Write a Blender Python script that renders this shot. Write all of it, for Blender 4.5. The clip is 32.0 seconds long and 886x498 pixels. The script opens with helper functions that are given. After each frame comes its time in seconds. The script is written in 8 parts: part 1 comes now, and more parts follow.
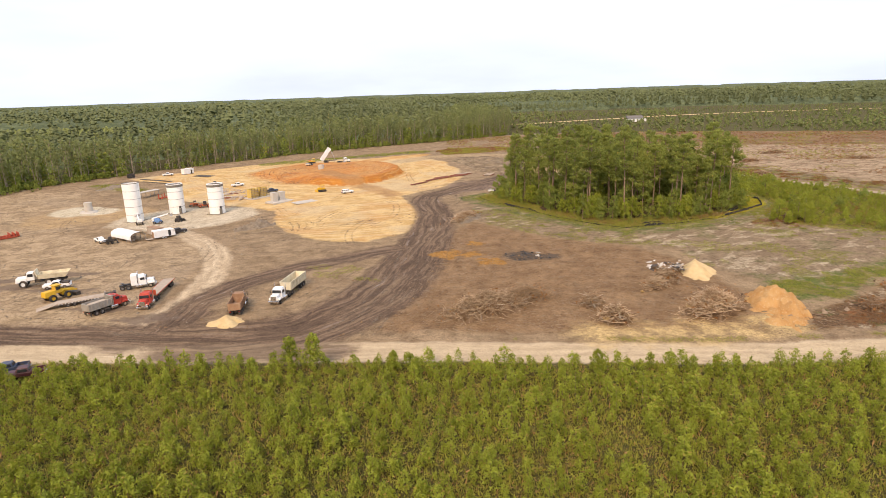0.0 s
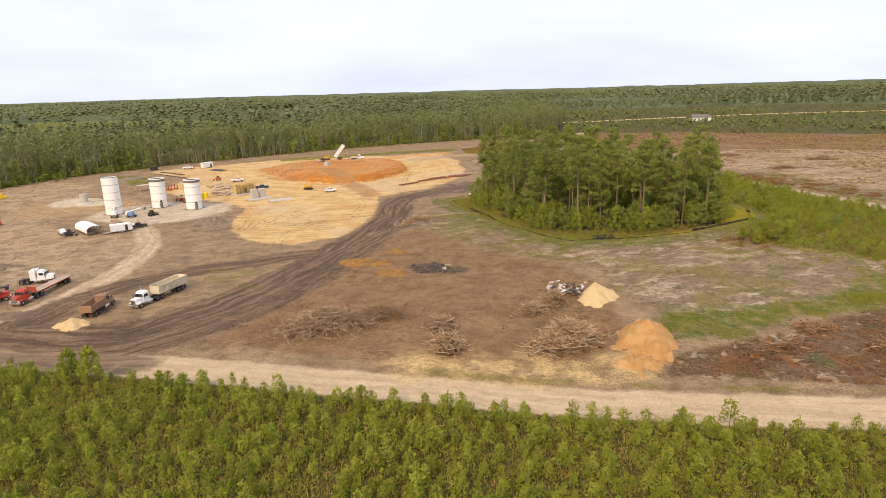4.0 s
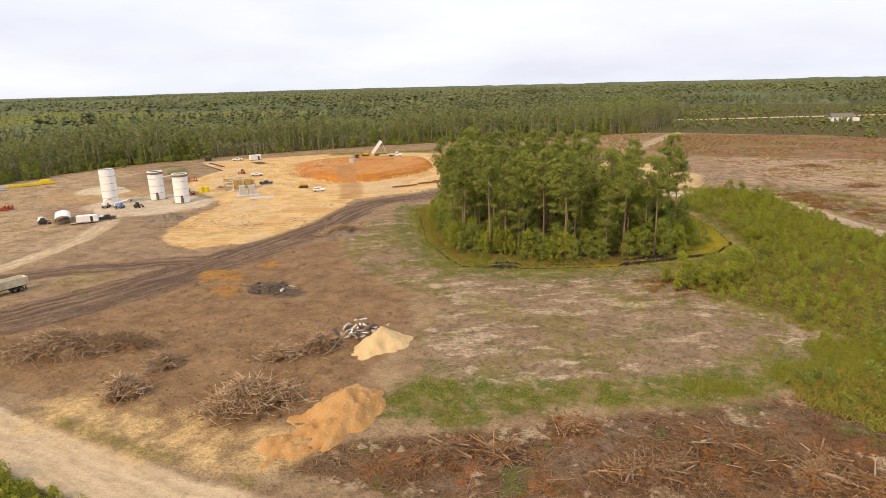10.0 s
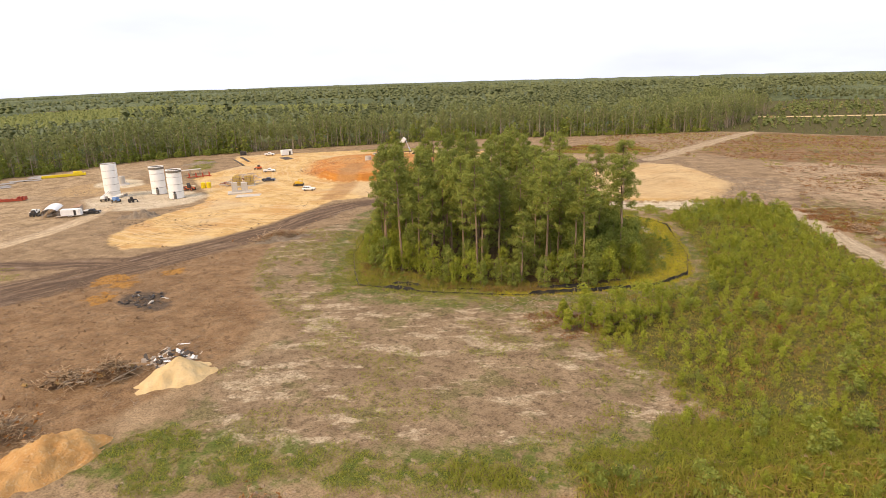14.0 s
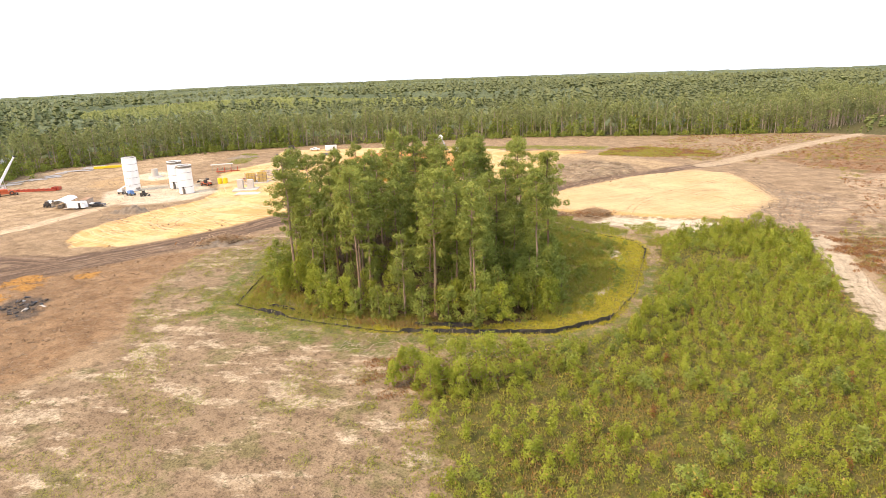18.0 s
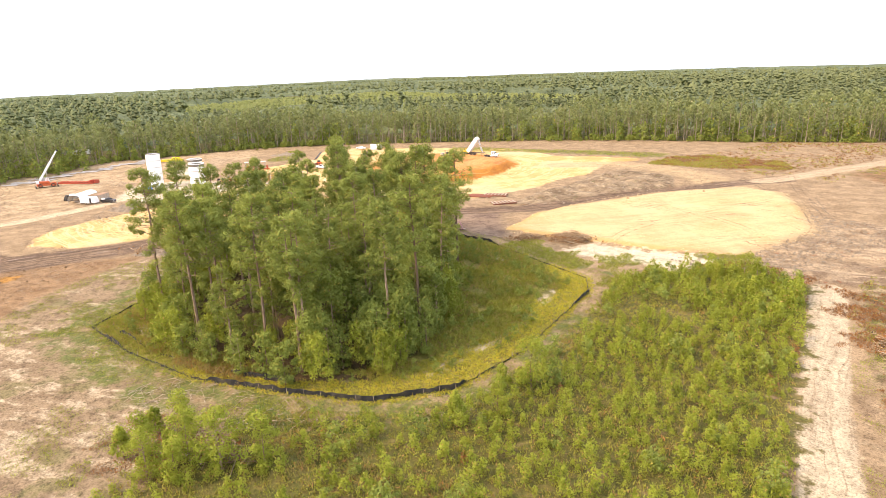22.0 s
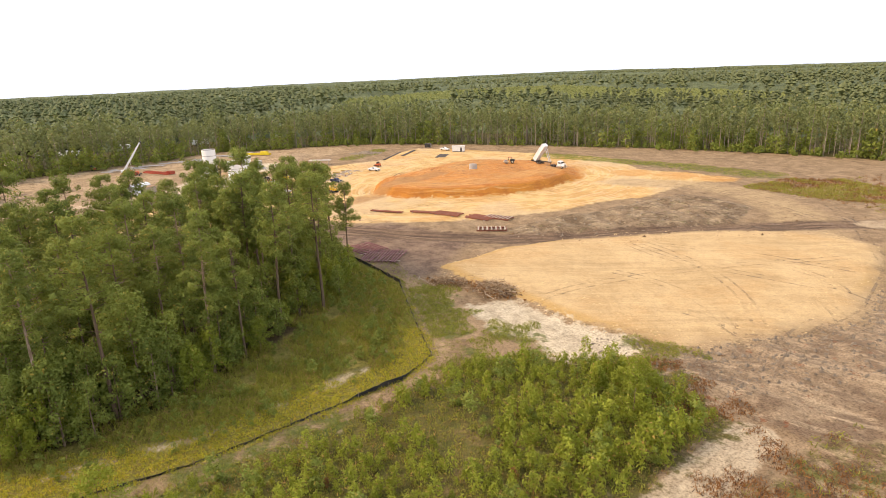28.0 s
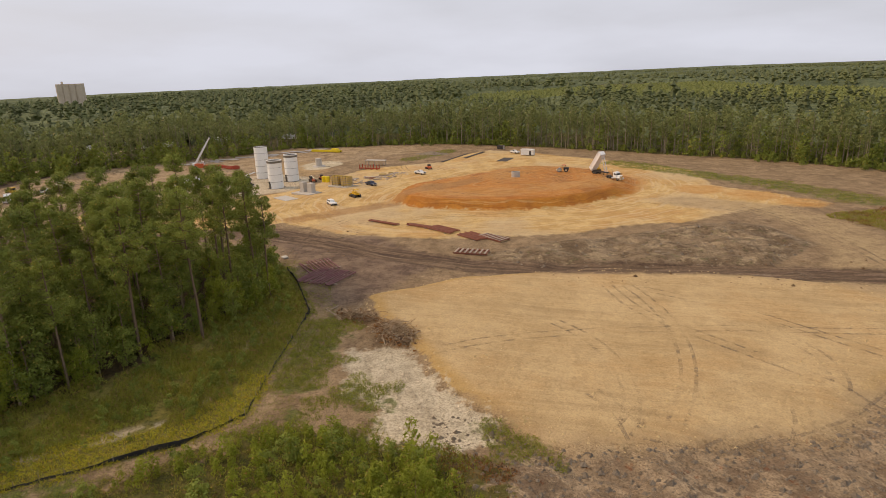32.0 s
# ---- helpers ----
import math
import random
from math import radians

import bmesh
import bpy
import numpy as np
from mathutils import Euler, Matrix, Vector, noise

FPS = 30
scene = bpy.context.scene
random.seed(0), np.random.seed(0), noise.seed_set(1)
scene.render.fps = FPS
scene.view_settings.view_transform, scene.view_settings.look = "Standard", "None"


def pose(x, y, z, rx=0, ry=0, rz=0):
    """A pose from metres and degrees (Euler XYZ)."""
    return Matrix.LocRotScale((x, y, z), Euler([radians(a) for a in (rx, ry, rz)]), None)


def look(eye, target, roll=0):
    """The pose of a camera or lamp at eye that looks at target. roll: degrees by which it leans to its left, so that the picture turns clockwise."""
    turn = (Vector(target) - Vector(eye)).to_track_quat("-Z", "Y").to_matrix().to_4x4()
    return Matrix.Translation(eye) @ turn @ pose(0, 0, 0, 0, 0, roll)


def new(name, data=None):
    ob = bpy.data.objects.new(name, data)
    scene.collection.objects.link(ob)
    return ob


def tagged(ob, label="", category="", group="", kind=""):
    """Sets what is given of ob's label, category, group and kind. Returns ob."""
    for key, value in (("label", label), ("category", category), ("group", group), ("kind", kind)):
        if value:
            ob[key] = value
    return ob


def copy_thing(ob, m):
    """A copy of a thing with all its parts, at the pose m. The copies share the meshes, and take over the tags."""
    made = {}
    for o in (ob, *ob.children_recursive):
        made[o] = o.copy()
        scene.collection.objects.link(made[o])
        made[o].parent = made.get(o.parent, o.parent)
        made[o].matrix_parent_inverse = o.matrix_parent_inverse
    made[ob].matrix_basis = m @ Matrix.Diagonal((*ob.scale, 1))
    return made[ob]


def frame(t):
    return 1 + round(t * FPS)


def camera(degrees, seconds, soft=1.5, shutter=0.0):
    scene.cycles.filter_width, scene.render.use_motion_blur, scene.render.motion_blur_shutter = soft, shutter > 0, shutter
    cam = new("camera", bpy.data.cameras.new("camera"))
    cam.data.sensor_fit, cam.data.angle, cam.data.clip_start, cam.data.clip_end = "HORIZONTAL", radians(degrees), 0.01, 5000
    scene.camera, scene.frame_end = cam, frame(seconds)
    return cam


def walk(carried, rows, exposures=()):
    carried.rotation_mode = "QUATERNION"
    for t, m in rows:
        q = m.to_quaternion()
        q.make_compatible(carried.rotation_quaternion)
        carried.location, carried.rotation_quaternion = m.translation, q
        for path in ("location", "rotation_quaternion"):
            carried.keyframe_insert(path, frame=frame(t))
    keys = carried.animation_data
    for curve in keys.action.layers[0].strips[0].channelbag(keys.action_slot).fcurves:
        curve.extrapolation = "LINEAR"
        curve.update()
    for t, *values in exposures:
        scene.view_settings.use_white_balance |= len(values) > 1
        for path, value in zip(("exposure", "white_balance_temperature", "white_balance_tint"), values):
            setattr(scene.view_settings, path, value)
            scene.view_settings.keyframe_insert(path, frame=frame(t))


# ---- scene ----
cam = camera(71.6, 32.0, 0.72)
METRES, EYE, TILT, LEAN, TURN = 375.0, 41.5, 0.0, 0.0, 0.0
ROWS = [
    (0.0, 0.0, 0.0, 0.0, -0.47, -14.64, 1.8),
    (0.5, 0.0148, 0.0027, 0.0, 0.78, -14.64, 1.71),
    (1.0, 0.0295, 0.0057, 0.0001, 2.1, -14.68, 1.63),
    (1.5, 0.0443, 0.0092, -0.0, 3.19, -14.69, 1.57),
    (2.0, 0.0589, 0.0131, 0.0, 4.05, -14.73, 1.6),
    (2.5, 0.0734, 0.0175, -0.0001, 4.95, -14.75, 1.58),
    (3.0, 0.0879, 0.0225, -0.0003, 5.94, -14.78, 1.61),
    (3.5, 0.1022, 0.0276, -0.0005, 6.99, -14.79, 1.59),
    (5.5, 0.1592, 0.0531, 0.0002, 11.34, -15.04, 1.57),
    (6.0, 0.173, 0.0601, 0.0003, 12.73, -15.06, 1.55),
    (6.5, 0.1866, 0.0674, 0.0003, 14.26, -15.04, 1.54),
    (7.0, 0.1999, 0.0752, 0.0003, 15.63, -15.06, 1.5),
    (7.5, 0.213, 0.0835, 0.0005, 16.95, -15.09, 1.46),
    (8.0, 0.226, 0.092, 0.0006, 17.95, -15.13, 1.45),
    (8.5, 0.2387, 0.1011, 0.0008, 19.02, -15.17, 1.47),
    (9.0, 0.2513, 0.1103, 0.0007, 20.1, -15.15, 1.47),
    (9.5, 0.2635, 0.1201, 0.0005, 21.21, -15.2, 1.48),
    (10.0, 0.2754, 0.1302, 0.0005, 22.57, -15.22, 1.49),
    (10.5, 0.2872, 0.1406, 0.0006, 23.89, -15.3, 1.48),
    (11.0, 0.2987, 0.1516, 0.0006, 25.12, -15.34, 1.5),
    (11.5, 0.31, 0.1628, 0.0003, 26.31, -15.35, 1.56),
    (12.0, 0.3209, 0.1742, 0.0002, 27.57, -15.38, 1.57),
    (12.5, 0.3316, 0.1859, -0.0001, 28.81, -15.4, 1.56),
    (13.0, 0.3419, 0.1981, -0.0002, 30.01, -15.44, 1.59),
    (13.5, 0.3519, 0.2106, 0.0001, 31.21, -15.53, 1.64),
    (14.0, 0.3609, 0.2224, -0.0001, 32.34, -15.58, 1.68),
    (14.5, 0.3703, 0.2353, -0.0004, 33.51, -15.59, 1.72),
    (16.5, 0.4038, 0.2902, -0.001, 39.04, -15.79, 1.86),
    (17.0, 0.4111, 0.3044, -0.001, 40.71, -15.79, 1.9),
    (17.5, 0.418, 0.3184, -0.0009, 42.13, -15.87, 1.85),
    (18.0, 0.4245, 0.3325, -0.0007, 43.44, -15.91, 1.84),
    (18.5, 0.4307, 0.347, -0.0005, 44.71, -15.96, 1.84),
    (19.0, 0.4367, 0.3619, -0.0004, 46.2, -15.96, 1.88),
    (19.5, 0.4422, 0.3769, -0.0, 47.68, -16.02, 1.89),
    (20.0, 0.4471, 0.3923, 0.0001, 49.05, -16.04, 1.97),
    (20.5, 0.4515, 0.4076, 0.0001, 50.3, -16.05, 1.94),
    (21.0, 0.4556, 0.4229, 0.0003, 51.78, -16.07, 1.88),
    (21.5, 0.4593, 0.4383, 0.0005, 53.27, -16.07, 1.85),
    (22.0, 0.4623, 0.4538, 0.0006, 54.76, -16.07, 1.78),
    (22.5, 0.4652, 0.4692, 0.0005, 56.41, -16.06, 1.77),
    (23.0, 0.4674, 0.4847, 0.0006, 57.98, -16.06, 1.74),
    (23.5, 0.4693, 0.5004, 0.0004, 59.33, -16.03, 1.77),
    (24.0, 0.4709, 0.5162, 0.0007, 60.9, -16.07, 1.81),
    (24.5, 0.4719, 0.532, 0.0006, 62.53, -16.09, 1.9),
    (25.0, 0.4722, 0.5479, 0.0004, 63.95, -16.05, 1.98),
    (25.5, 0.4721, 0.5638, 0.0005, 65.39, -16.04, 2.05),
    (27.5, 0.469, 0.6244, 0.0016, 71.52, -16.18, 1.84),
    (28.0, 0.4673, 0.6396, 0.0018, 73.07, -16.23, 1.76),
    (28.5, 0.465, 0.6547, 0.0019, 74.7, -16.27, 1.68),
    (29.0, 0.4622, 0.67, 0.002, 76.42, -16.35, 1.72),
    (29.5, 0.4594, 0.6853, 0.0022, 78.07, -16.37, 1.79),
    (30.0, 0.4558, 0.7005, 0.0024, 79.48, -16.44, 1.87),
    (30.5, 0.4519, 0.7156, 0.0022, 80.99, -16.41, 1.95),
    (31.0, 0.4473, 0.7305, 0.0022, 83.11, -16.41, 1.95),
    (31.5, 0.4423, 0.7453, 0.0023, 85.0, -16.37, 1.8),
    (32.0, 0.4372, 0.7599, 0.0024, 86.73, -16.32, 1.77),
]
EXPOSURES = [(t, e, k + 120, 21) for t, e, k in ((0.0, 0.20, 7200), (6.0, 0.04, 7550), (9.0, 0.05, 7800), (13.0, 0.14, 7750), (15.5, 0.38, 7500), (17.0, 0.60, 7350), (19.0, 1.0, 7300), (23.0, 1.04, 7350), (25.0, 0.97, 7450), (28.0, 0.39, 7600), (30.0, -0.13, 7850), (32.0, -0.48, 8000))]
walk(cam, [(t, pose(0, 0, EYE, TILT, LEAN, TURN) @ pose(METRES * x, METRES * y, METRES * z, 90 + pitch, roll, yaw)) for t, x, y, z, yaw, pitch, roll in ROWS], EXPOSURES)

# ---- world and sun: a hazy overcast afternoon ----
SUN_AZ, SUN_EL = math.atan2(-0.96, -0.28), radians(42)
world = bpy.data.worlds.new("overcast_sky")
scene.world = world
world.use_nodes = True
wt = world.node_tree
wt.nodes.clear()
w_out = wt.nodes.new("ShaderNodeOutputWorld")
w_bg = wt.nodes.new("ShaderNodeBackground")
w_sky = wt.nodes.new("ShaderNodeTexSky")
w_sky.sky_type = "NISHITA"
w_sky.sun_disc = False
w_sky.sun_elevation = SUN_EL
w_sky.sun_rotation = math.pi / 2 - SUN_AZ
w_sky.dust_density = 3.0
w_gain = wt.nodes.new("ShaderNodeMix")
w_gain.data_type, w_gain.blend_type = "RGBA", "MULTIPLY"
w_gain.inputs[0].default_value = 1.0
w_gain.inputs[7].default_value = (0.10, 0.10, 0.10, 1)
w_tc = wt.nodes.new("ShaderNodeTexCoord")
w_map = wt.nodes.new("ShaderNodeMapping")
w_map.inputs["Scale"].default_value = (1.0, 1.0, 4.5)
w_noise = wt.nodes.new("ShaderNodeTexNoise")
w_noise.inputs["Scale"].default_value = 2.2
w_noise.inputs["Detail"].default_value = 6.0
w_range = wt.nodes.new("ShaderNodeMapRange")
w_range.inputs[1].default_value, w_range.inputs[2].default_value = 0.30, 0.62
w_range.inputs[3].default_value, w_range.inputs[4].default_value = 0.72, 0.97
w_mix = wt.nodes.new("ShaderNodeMix")
w_mix.data_type = "RGBA"
w_mix.inputs[7].default_value = (0.78, 0.965, 1.225, 1)
for a, b in ((w_tc.outputs["Generated"], w_map.inputs["Vector"]), (w_map.outputs[0], w_noise.inputs["Vector"]),
             (w_noise.outputs[0], w_range.inputs[0]), (w_sky.outputs[0], w_gain.inputs[6]), (w_gain.outputs[2], w_mix.inputs[6]),
             (w_range.outputs[0], w_mix.inputs[0]), (w_mix.outputs[2], w_bg.inputs["Color"]), (w_bg.outputs[0], w_out.inputs[0])):
    wt.links.new(a, b)
w_bg.inputs["Strength"].default_value = 1.08

sun = new("sun", bpy.data.lights.new("sun", "SUN"))
sun.data.energy, sun.data.angle, sun.data.color = 2.85, radians(24), (1.0, 0.83, 0.60)
sun_way = Vector((math.cos(SUN_AZ) * math.cos(SUN_EL), math.sin(SUN_AZ) * math.cos(SUN_EL), math.sin(SUN_EL)))
sun.matrix_world = look(sun_way * 200, (0, 0, 0))

# ---- materials ----
class Nodes:
    """A small writer of node materials."""
    def __init__(self, name):
        self.m = bpy.data.materials.new(name)
        self.m.use_nodes = True
        self.t = self.m.node_tree
        self.t.nodes.clear()
        self.out = self.t.nodes.new("ShaderNodeOutputMaterial")
        self.pos = self.t.nodes.new("ShaderNodeNewGeometry").outputs["Position"]

    def put(self, sock, v):
        if hasattr(v, "is_output"):
            self.t.links.new(v, sock)
        elif isinstance(v, (tuple, list)) and len(v) == 3 and sock.type == "RGBA":
            sock.default_value = (*v, 1)
        else:
            sock.default_value = v

    def math(self, op, a, b=0.0, c=0.0):
        n = self.t.nodes.new("ShaderNodeMath")
        n.operation = op
        for i, v in enumerate((a, b, c)):
            self.put(n.inputs[i], v)
        return n.outputs[0]

    def mix(self, f, a, b, blend="MIX"):
        n = self.t.nodes.new("ShaderNodeMix")
        n.data_type, n.blend_type = "RGBA", blend
        self.put(n.inputs[0], f), self.put(n.inputs[6], a), self.put(n.inputs[7], b)
        return n.outputs[2]

    def scaled(self, vec, s, turn=0.0):
        n = self.t.nodes.new("ShaderNodeMapping")
        n.vector_type = "TEXTURE" if turn else "POINT"
        n.inputs["Rotation"].default_value = (0, 0, math.radians(turn))
        s = tuple(1.0 / v for v in s) if turn else s
        n.inputs["Scale"].default_value = s
        self.put(n.inputs["Vector"], vec)
        return n.outputs[0]

    def noise(self, scale, detail=3.0, rough=0.55, vec=None, kind="ShaderNodeTexNoise"):
        n = self.t.nodes.new(kind)
        n.inputs["Scale"].default_value = scale
        n.inputs["Detail"].default_value = detail
        n.inputs["Roughness"].default_value = rough
        self.put(n.inputs["Vector"], self.pos if vec is None else vec)
        return n.outputs[0]

    def smooth(self, x, lo, hi, a=0.0, b=1.0):
        n = self.t.nodes.new("ShaderNodeMapRange")
        n.interpolation_type = "SMOOTHSTEP"
        for i, v in enumerate((x, lo, hi, a, b)):
            self.put(n.inputs[i], v)
        return n.outputs[0]

    def attr(self, name, out="Fac"):
        n = self.t.nodes.new("ShaderNodeAttribute")
        n.attribute_name = name
        return n.outputs[out]

    def rand(self):
        return self.t.nodes.new("ShaderNodeObjectInfo").outputs["Random"]

    def island(self):
        return self.t.nodes.new("ShaderNodeNewGeometry").outputs["Random Per Island"]

    def bump(self, h, strength=0.5, dist=0.1):
        n = self.t.nodes.new("ShaderNodeBump")
        n.inputs["Strength"].default_value, n.inputs["Distance"].default_value = strength, dist
        self.put(n.inputs["Height"], h)
        return n.outputs[0]

    def surface(self, col, rough=0.8, metal=0.0, normal=None, spec=0.3):
        n = self.t.nodes.new("ShaderNodeBsdfPrincipled")
        self.put(n.inputs["Base Color"], col), self.put(n.inputs["Roughness"], rough)
        self.put(n.inputs["Metallic"], metal), self.put(n.inputs["Specular IOR Level"], spec)
        if normal is not None:
            self.put(n.inputs["Normal"], normal)
        self.t.links.new(n.outputs[0], self.out.inputs[0])
        return self.m


def coat(name, col, rough=0.5, metal=0.0, dirt=0.35, dirt_col=(0.20, 0.14, 0.09), scale=1.0, spec=0.4):
    """Painted or bare surface with two scales of wear and dust."""
    g = Nodes(name)
    big, small = g.noise(0.9 * scale, 4), g.noise(9 * scale, 3)
    c = g.mix(g.smooth(small, 0.35, 0.75, 0.0, 0.22), col, tuple(0.6 * v for v in col))
    c = g.mix(g.math("MULTIPLY", g.smooth(big, 0.42, 0.72), dirt), c, dirt_col)
    return g.surface(c, g.smooth(big, 0.3, 0.8, rough, min(1.0, rough + 0.25)), metal, g.bump(small, 0.12, 0.02), spec)


def foliage(name, dark, light, dry=None, dry_amount=0.0, lump=0.0):
    g = Nodes(name)
    f = g.math("FRACT", g.math("ADD", g.attr("tint"), g.rand()))
    clump = g.smooth(g.noise(0.75, 2), 0.34, 0.66, 0.0, 0.34)
    c = g.mix(g.math("ADD", clump, g.math("MULTIPLY_ADD", g.island(), 0.22, g.math("MULTIPLY", f, 0.44))), dark, light)
    c = g.mix(g.smooth(g.noise(0.05, 2), 0.40, 0.66, 0.0, 0.45), c, tuple(0.72 * v for v in light))
    if dry:
        c = g.mix(g.smooth(g.island(), 1.0 - dry_amount, 1.0 - 0.6 * dry_amount), c, dry)
    n = g.t.nodes.new("ShaderNodeBsdfPrincipled")
    g.put(n.inputs["Base Color"], c)
    n.inputs["Roughness"].default_value = 0.7
    if lump:
        g.put(n.inputs["Normal"], g.bump(g.noise(0.8, 3, 0.7), 1.0, lump))
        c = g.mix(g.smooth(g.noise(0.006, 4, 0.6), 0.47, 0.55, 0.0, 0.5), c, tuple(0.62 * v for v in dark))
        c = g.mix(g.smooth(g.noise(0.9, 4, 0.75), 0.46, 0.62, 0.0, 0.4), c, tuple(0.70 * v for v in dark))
        g.put(n.inputs["Base Color"], c)
    n.inputs["Specular IOR Level"].default_value = 0.2
    tr = g.t.nodes.new("ShaderNodeBsdfTranslucent")
    g.put(tr.inputs["Color"], c)
    mx = g.t.nodes.new("ShaderNodeMixShader")
    mx.inputs[0].default_value = 0.32
    g.t.links.new(n.outputs[0], mx.inputs[1]), g.t.links.new(tr.outputs[0], mx.inputs[2])
    g.t.links.new(mx.outputs[0], g.out.inputs[0])
    return g.m


def earth(name, a, b, c, scale=1.0, lump=0.5):
    g = Nodes(name)
    n1, n2, n3 = g.noise(0.5 * scale, 5), g.noise(3.5 * scale, 4), g.noise(16 * scale, 3)
    col = g.mix(g.smooth(n1, 0.35, 0.65), a, b)
    col = g.mix(g.smooth(n2, 0.50, 0.72, 0, 0.6), col, c)
    return g.surface(col, 0.95, 0, g.bump(g.math("ADD", n2, g.math("MULTIPLY", n3, 0.4)), lump, 0.25), 0.1)


def bark(name, a, b):
    g = Nodes(name)
    v = g.scaled(g.pos, (6, 6, 1.2))
    col = g.mix(g.smooth(g.noise(1.0, 4, vec=v), 0.35, 0.65), a, b)
    return g.surface(g.mix(g.rand(), col, tuple(0.7 * x for x in a)), 0.95, 0, g.bump(g.noise(2.0, 3, vec=v), 0.5, 0.05), 0.1)


M = {
    "pine": foliage("pine_needles", (0.112, 0.146, 0.032), (0.335, 0.376, 0.076), (0.42, 0.32, 0.07), 0.05),
    "forest": foliage("forest_canopy", (0.115, 0.140, 0.055), (0.325, 0.348, 0.120), (0.40, 0.34, 0.15), 0.04),
    # dark and light lie close together: distance haze put into the leaf colour
    "farforest": foliage("hazed_canopy", (0.165, 0.190, 0.085), (0.265, 0.290, 0.118), None, 0.0, 0.5),
    "youngrows": foliage("young_plantation_leaves", (0.200, 0.225, 0.070), (0.330, 0.350, 0.110)),
    "plantation": foliage("plantation_leaves", (0.105, 0.135, 0.045), (0.255, 0.285, 0.090), (0.34, 0.24, 0.11), 0.06),
    "broad": foliage("broad_leaves", (0.115, 0.152, 0.028), (0.315, 0.362, 0.072), (0.42, 0.33, 0.07), 0.05),
    "sapling": foliage("sapling_needles", (0.138, 0.172, 0.018), (0.372, 0.405, 0.050), (0.42, 0.28, 0.08), 0.04),
    "dryweed": foliage("dry_weeds", (0.200, 0.145, 0.050), (0.370, 0.285, 0.095), (0.40, 0.18, 0.06), 0.2),
    "weed": foliage("weeds", (0.165, 0.170, 0.026), (0.410, 0.385, 0.065), (0.42, 0.25, 0.10), 0.16),
    "goldgrass": foliage("golden_grass", (0.260, 0.275, 0.030), (0.600, 0.530, 0.050), (0.58, 0.40, 0.06), 0.2),
    "grass": foliage("green_grass", (0.150, 0.178, 0.022), (0.370, 0.375, 0.058), (0.34, 0.27, 0.09), 0.10),
    "drybrush": foliage("dead_needles", (0.190, 0.080, 0.028), (0.400, 0.180, 0.058), (0.14, 0.09, 0.06), 0.3),
    "forestbark": bark("pale_pine_bark", (0.23, 0.18, 0.13), (0.38, 0.31, 0.23)),
    "bark": bark("pine_bark", (0.21, 0.14, 0.090), (0.40, 0.29, 0.20)),
    "deadwood": bark("dead_wood", (0.235, 0.140, 0.076), (0.44, 0.295, 0.170)),
    "strawwood": bark("straw_coloured_twigs", (0.35, 0.242, 0.145), (0.60, 0.450, 0.290)),
    "maroon": coat("maroon_paint", (0.075, 0.022, 0.028), 0.35, 0, 0.25),
    "palewood": bark("peeled_wood", (0.34, 0.26, 0.18), (0.50, 0.41, 0.30)),
    "sandpile": earth("pale_sand", (0.54, 0.385, 0.190), (0.61, 0.450, 0.240), (0.46, 0.34, 0.20), 1.0, 0.6),
    "orangepile": earth("orange_clay", (0.46, 0.238, 0.083), (0.53, 0.312, 0.127), (0.57, 0.41, 0.23), 0.8, 1.0),
    "rubble": earth("grey_rubble", (0.21, 0.165, 0.12), (0.29, 0.235, 0.17), (0.14, 0.105, 0.08), 2.0, 0.9),
    "rootsoil": earth("root_soil", (0.17, 0.105, 0.058), (0.25, 0.160, 0.090), (0.10, 0.062, 0.040), 1.5, 0.9),
    "palesoil": earth("pale_soil_lumps", (0.36, 0.27, 0.185), (0.27, 0.195, 0.13), (0.22, 0.155, 0.10), 1.0, 0.9),
    "claysoil": earth("tan_root_soil", (0.40, 0.255, 0.10), (0.46, 0.32, 0.15), (0.20, 0.125, 0.065), 1.5, 0.9),
    "concrete": coat("concrete", (0.50, 0.46, 0.40), 0.85, 0, 0.3, (0.34, 0.27, 0.19), 1.0, 0.2),
    "white": coat("white_paint", (0.80, 0.80, 0.77), 0.4, 0, 0.12),
    "silo": coat("white_tank_enamel", (0.86, 0.85, 0.80), 0.45, 0, 0.14, (0.60, 0.52, 0.40), 0.6),
    "seam": coat("tank_seam", (0.17, 0.15, 0.12), 0.7, 0, 0.4),
    "fabric": coat("black_silt_cloth", (0.018, 0.018, 0.019), 0.7, 0, 0.35, (0.16, 0.13, 0.08), 0.6),
}

# ---- tools ----
def value_noise(x, y, cell, seed):
    """Smooth noise, -1 to 1, over plan coordinates."""
    tab = np.random.RandomState(seed).rand(256, 256) * 2 - 1
    u, v = np.asarray(x) / cell, np.asarray(y) / cell
    i, j = np.floor(u).astype(int), np.floor(v).astype(int)
    a, b = u - i, v - j
    a, b = a * a * (3 - 2 * a), b * b * (3 - 2 * b)
    i0, i1, j0, j1 = i % 256, (i + 1) % 256, j % 256, (j + 1) % 256
    return (tab[i0, j0] * (1 - a) + tab[i1, j0] * a) * (1 - b) + (tab[i0, j1] * (1 - a) + tab[i1, j1] * a) * b


